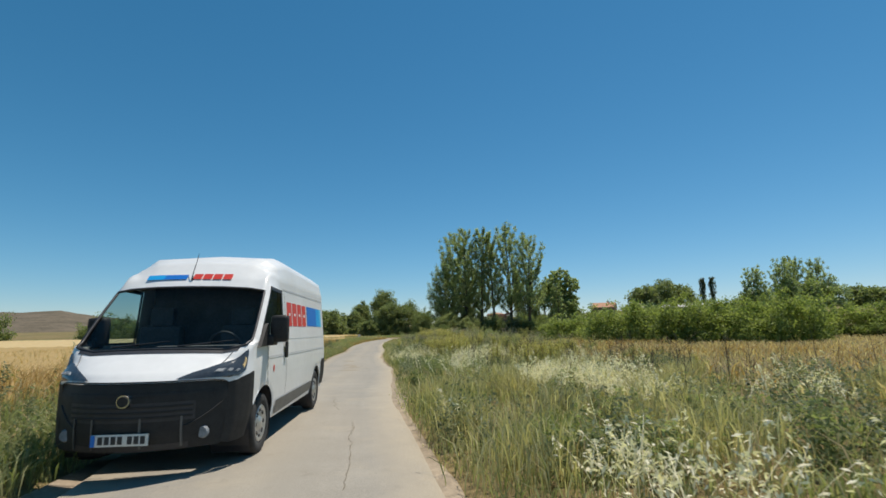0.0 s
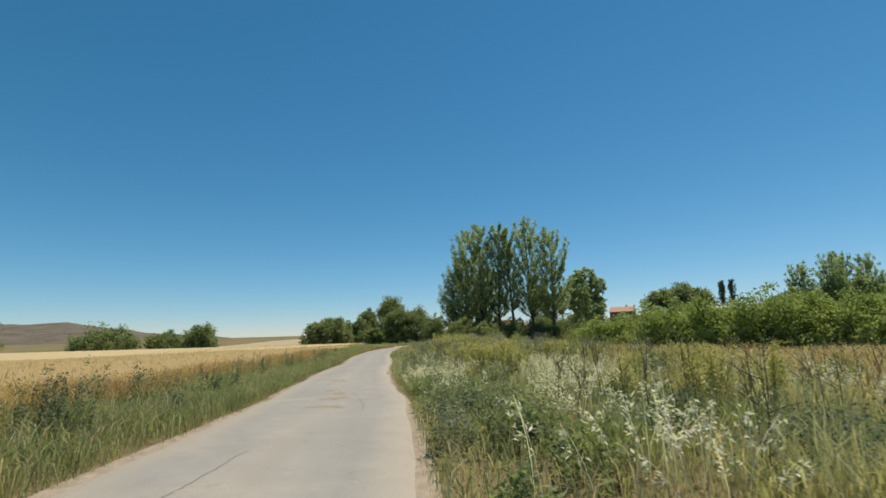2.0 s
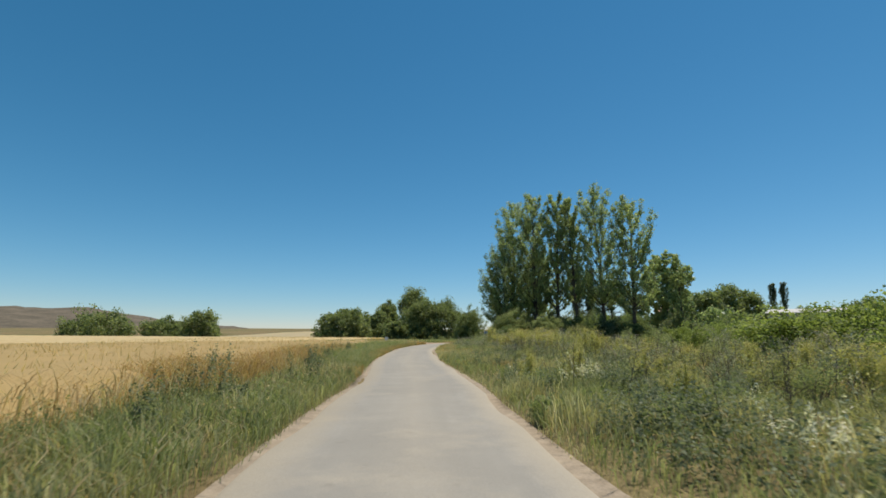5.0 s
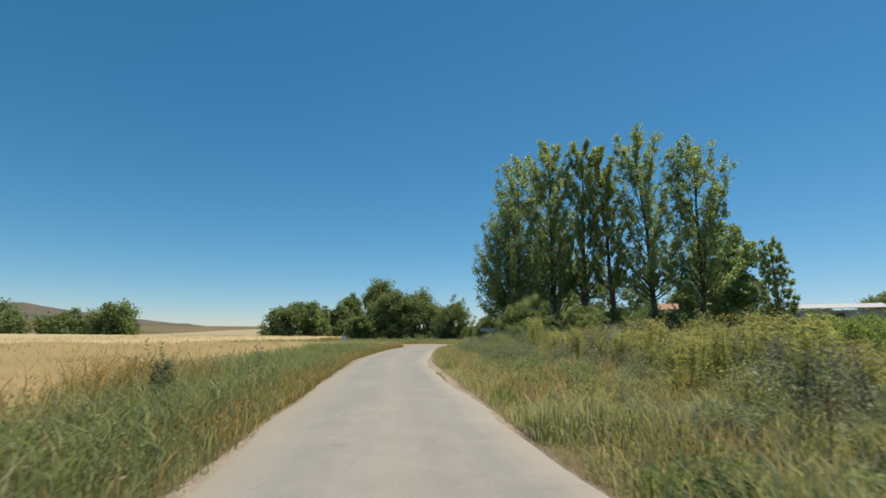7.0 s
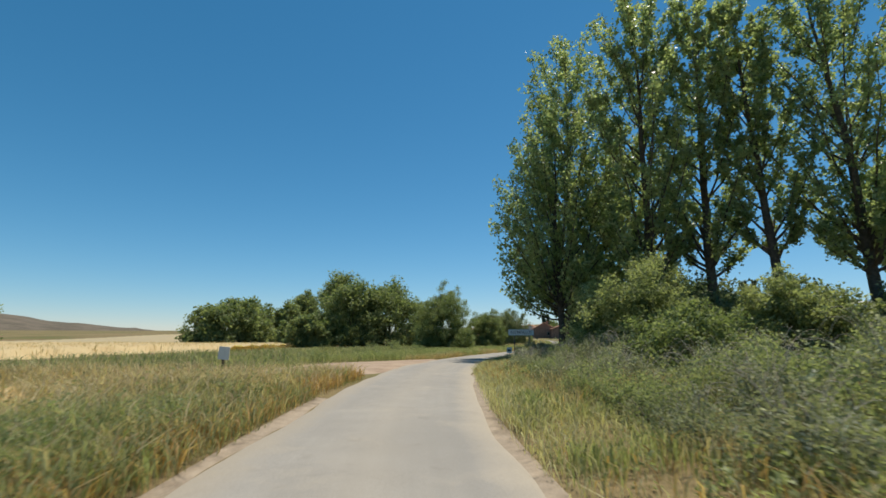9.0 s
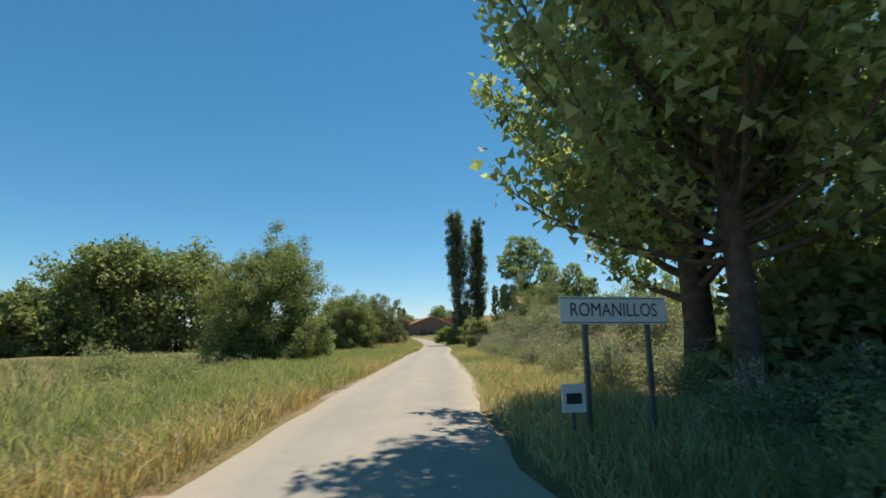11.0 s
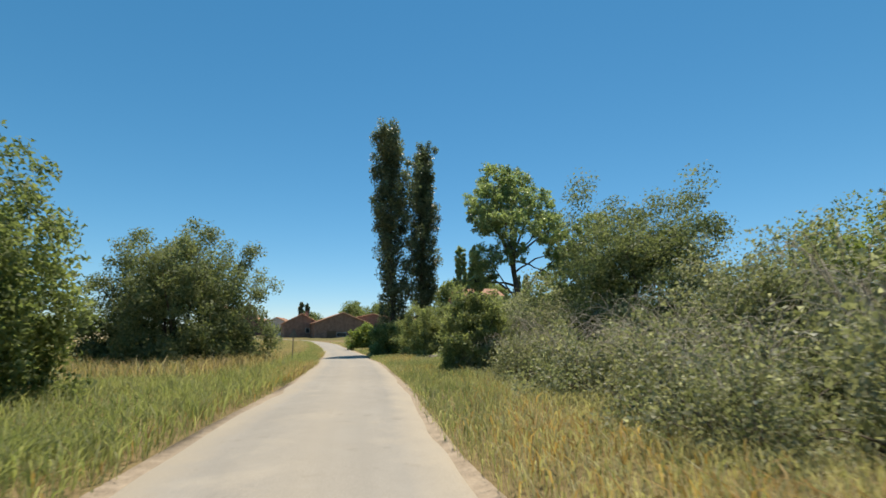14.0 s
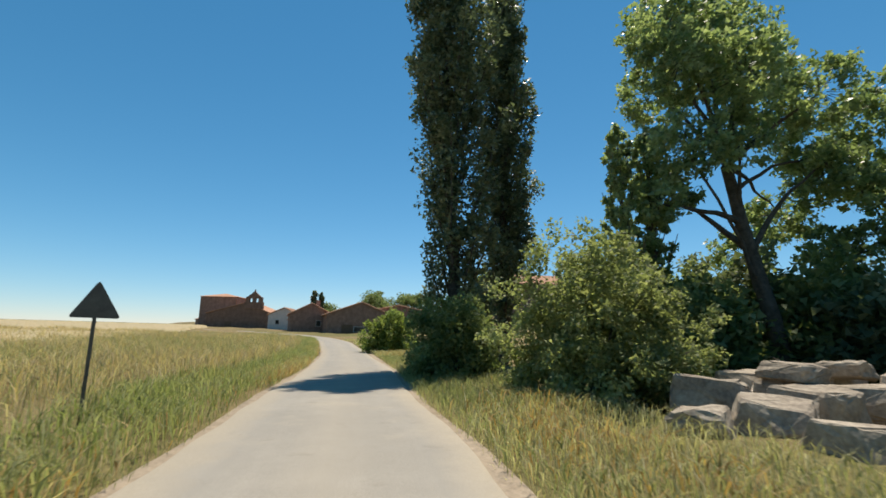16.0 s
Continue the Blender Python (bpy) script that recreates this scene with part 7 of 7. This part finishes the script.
church(facing(36.5, 305.5, -30, 2.3))
house("farmhouse", facing(83, 236, 66, float(gz(83, 236)) + 0.2), 15.0, 10.0, 5.0, 2.4, M["stone"], "far brick farmhouse with an orange roof behind the hedge", windows=((-4, 1.6, 1, 1.2), (4, 1.6, 1, 1.2)), category="house", chimney=True)
M["sheet"] = plain_mat("pale grey roofing sheet", (0.38, 0.36, 0.33), (0.55, 0.52, 0.48), 1.0, 0.7)
t = thing("farm_shed", at(79, 158, radians(-35)), "long low farm shed with a pale sheet roof", "shed")
part("wall", box(-8, 0, -0.5, 8, 7, 3.0), M["plaster"], t)
bm = box(-8.4, -0.6, 3.0, 8.4, 7.6, 3.12, 0.0, Matrix.Translation((0, 0, 0.5)) @ Matrix.Rotation(radians(9), 4, "X"))
part("roof", bm, M["sheet"], t, "slanting pale sheet roof")
part("door", box(-2, -0.06, 0, 1, 0.02, 2.4), M["wood"], t)
for x, y, w, e in ((38, 385, 10, 3.0),):
    house("far_house", facing(x, y, 4, float(gz(x, y)) - 0.4), w, 9, e, 1.9, M["stone"], "low far village house with a tiled roof", windows=((-w / 4, 1.2, 0.9, 1.1), (w / 4, 1.2, 0.9, 1.1)))
for x, y, h, r, sd in ((66, 285, 8.6, 5.0, 171), (75, 282, 7.8, 5.5, 172), (58, 300, 7.2, 5, 173), (72, 296, 8, 5, 175)):
    bush("village_tree", at(x, y, sd), h, r, sd, M["willow"], "rounded tree among the village roofs", leaf=0.32, clumps=120, per=60, category="tree", stems=6, group="village trees")
for x, y, h, sd in ((53.5, 295, 9.6, 181), (55.5, 296, 9.0, 182)):
    poplar("village_cypress", at(x, y, sd), h, 0.9, sd, M["lombardy"], "dark cypress behind the village roofs", limbs=24, per=40, leaf=0.35, bare=0.02, col=True, group="village cypresses")

# ---------------------------------------------------------------- boulders by the lane
M["rock"] = plain_mat("weathered brown limestone", (0.17, 0.14, 0.11), (0.48, 0.41, 0.32), 1.9, 0.95, relief=0.08, spec=0.1, detail=9)


def boulder(m, sx, sy, sz, seed):
    """A quarried block: straight broken sides, a flat top, chipped edges."""
    t = thing("boulder", m, "rough brown limestone block piled beside the lane", "boulder", "pile of boulders beside the lane")
    pr = random.Random(seed)
    bm = bmesh.new()
    for k in range(8):
        p = Vector((1 if k & 1 else -1, 1 if k & 2 else -1, 1 if k & 4 else -1))
        j = 0.62 if k & 4 else 0.85
        bm.verts.new((p.x * sx * pr.uniform(j, 1.0), p.y * sy * pr.uniform(j, 1.0), p.z * sz * pr.uniform(0.8, 1.0)))
    for k in range(4):
        bm.verts.new((pr.uniform(-1, 1) * sx, pr.choice((-1, 1)) * sy * pr.uniform(0.9, 1.08), pr.uniform(-0.6, 0.6) * sz))
    bmesh.ops.convex_hull(bm, input=bm.verts)
    bmesh.ops.delete(bm, geom=[v for v in bm.verts if not v.link_faces], context="VERTS")
    bmesh.ops.bevel(bm, geom=list(bm.edges), offset=0.03, segments=1, affect="EDGES", profile=0.6)
    bmesh.ops.triangulate(bm, faces=bm.faces)
    bmesh.ops.subdivide_edges(bm, edges=[e for e in bm.edges if e.calc_length() > 0.16], cuts=2, use_grid_fill=True)
    bmesh.ops.triangulate(bm, faces=bm.faces)
    for v in bm.verts:
        q = v.co * 2.6 + Vector((seed * 3.1, seed * 1.7, seed))
        if v.normal.length > 0.1:
            v.co += v.normal * (0.05 * noise.noise(q) + 0.035 * noise.noise(q * 3.1) + 0.025 * noise.noise(q * 7.7))
    part("rock", bm, M["rock"], t)
    return t


for k, (x, y, sx, sy, sz, dz) in enumerate([(25.4, 168.9, 1.5, 0.50, 0.26, 0.20), (25.2, 170.6, 0.60, 0.50, 0.36, 0.28), (26.5, 170.6, 0.62, 0.55, 0.42, 0.34), (27.9, 170.4, 0.8, 0.6, 0.44, 0.36),
                                            (26.0, 172.0, 0.75, 0.6, 0.46, 0.38), (27.6, 171.9, 0.8, 0.6, 0.50, 0.42), (29.4, 171.7, 0.85, 0.7, 0.56, 0.48), (24.3, 171.2, 0.5, 0.4, 0.28, 0.20),
                                            (28.5, 169.4, 0.75, 0.5, 0.32, 0.26), (27.2, 171.2, 0.5, 0.4, 0.18, 0.94), (30.2, 170.0, 1.0, 0.8, 0.50, 0.42), (28.9, 171.0, 0.45, 0.4, 0.18, 0.98)]):
    boulder(at(x, y, k * 1.57 + 0.3 * math.sin(k * 2.0) if k else -0.42, 1, 1, dz) @ Matrix.Rotation(0.06 * math.sin(k * 5.0), 4, "X") @ Matrix.Rotation(0.08 * math.sin(k * 3.1 + 1), 4, "Y"), sx, sy, sz, k + 1)
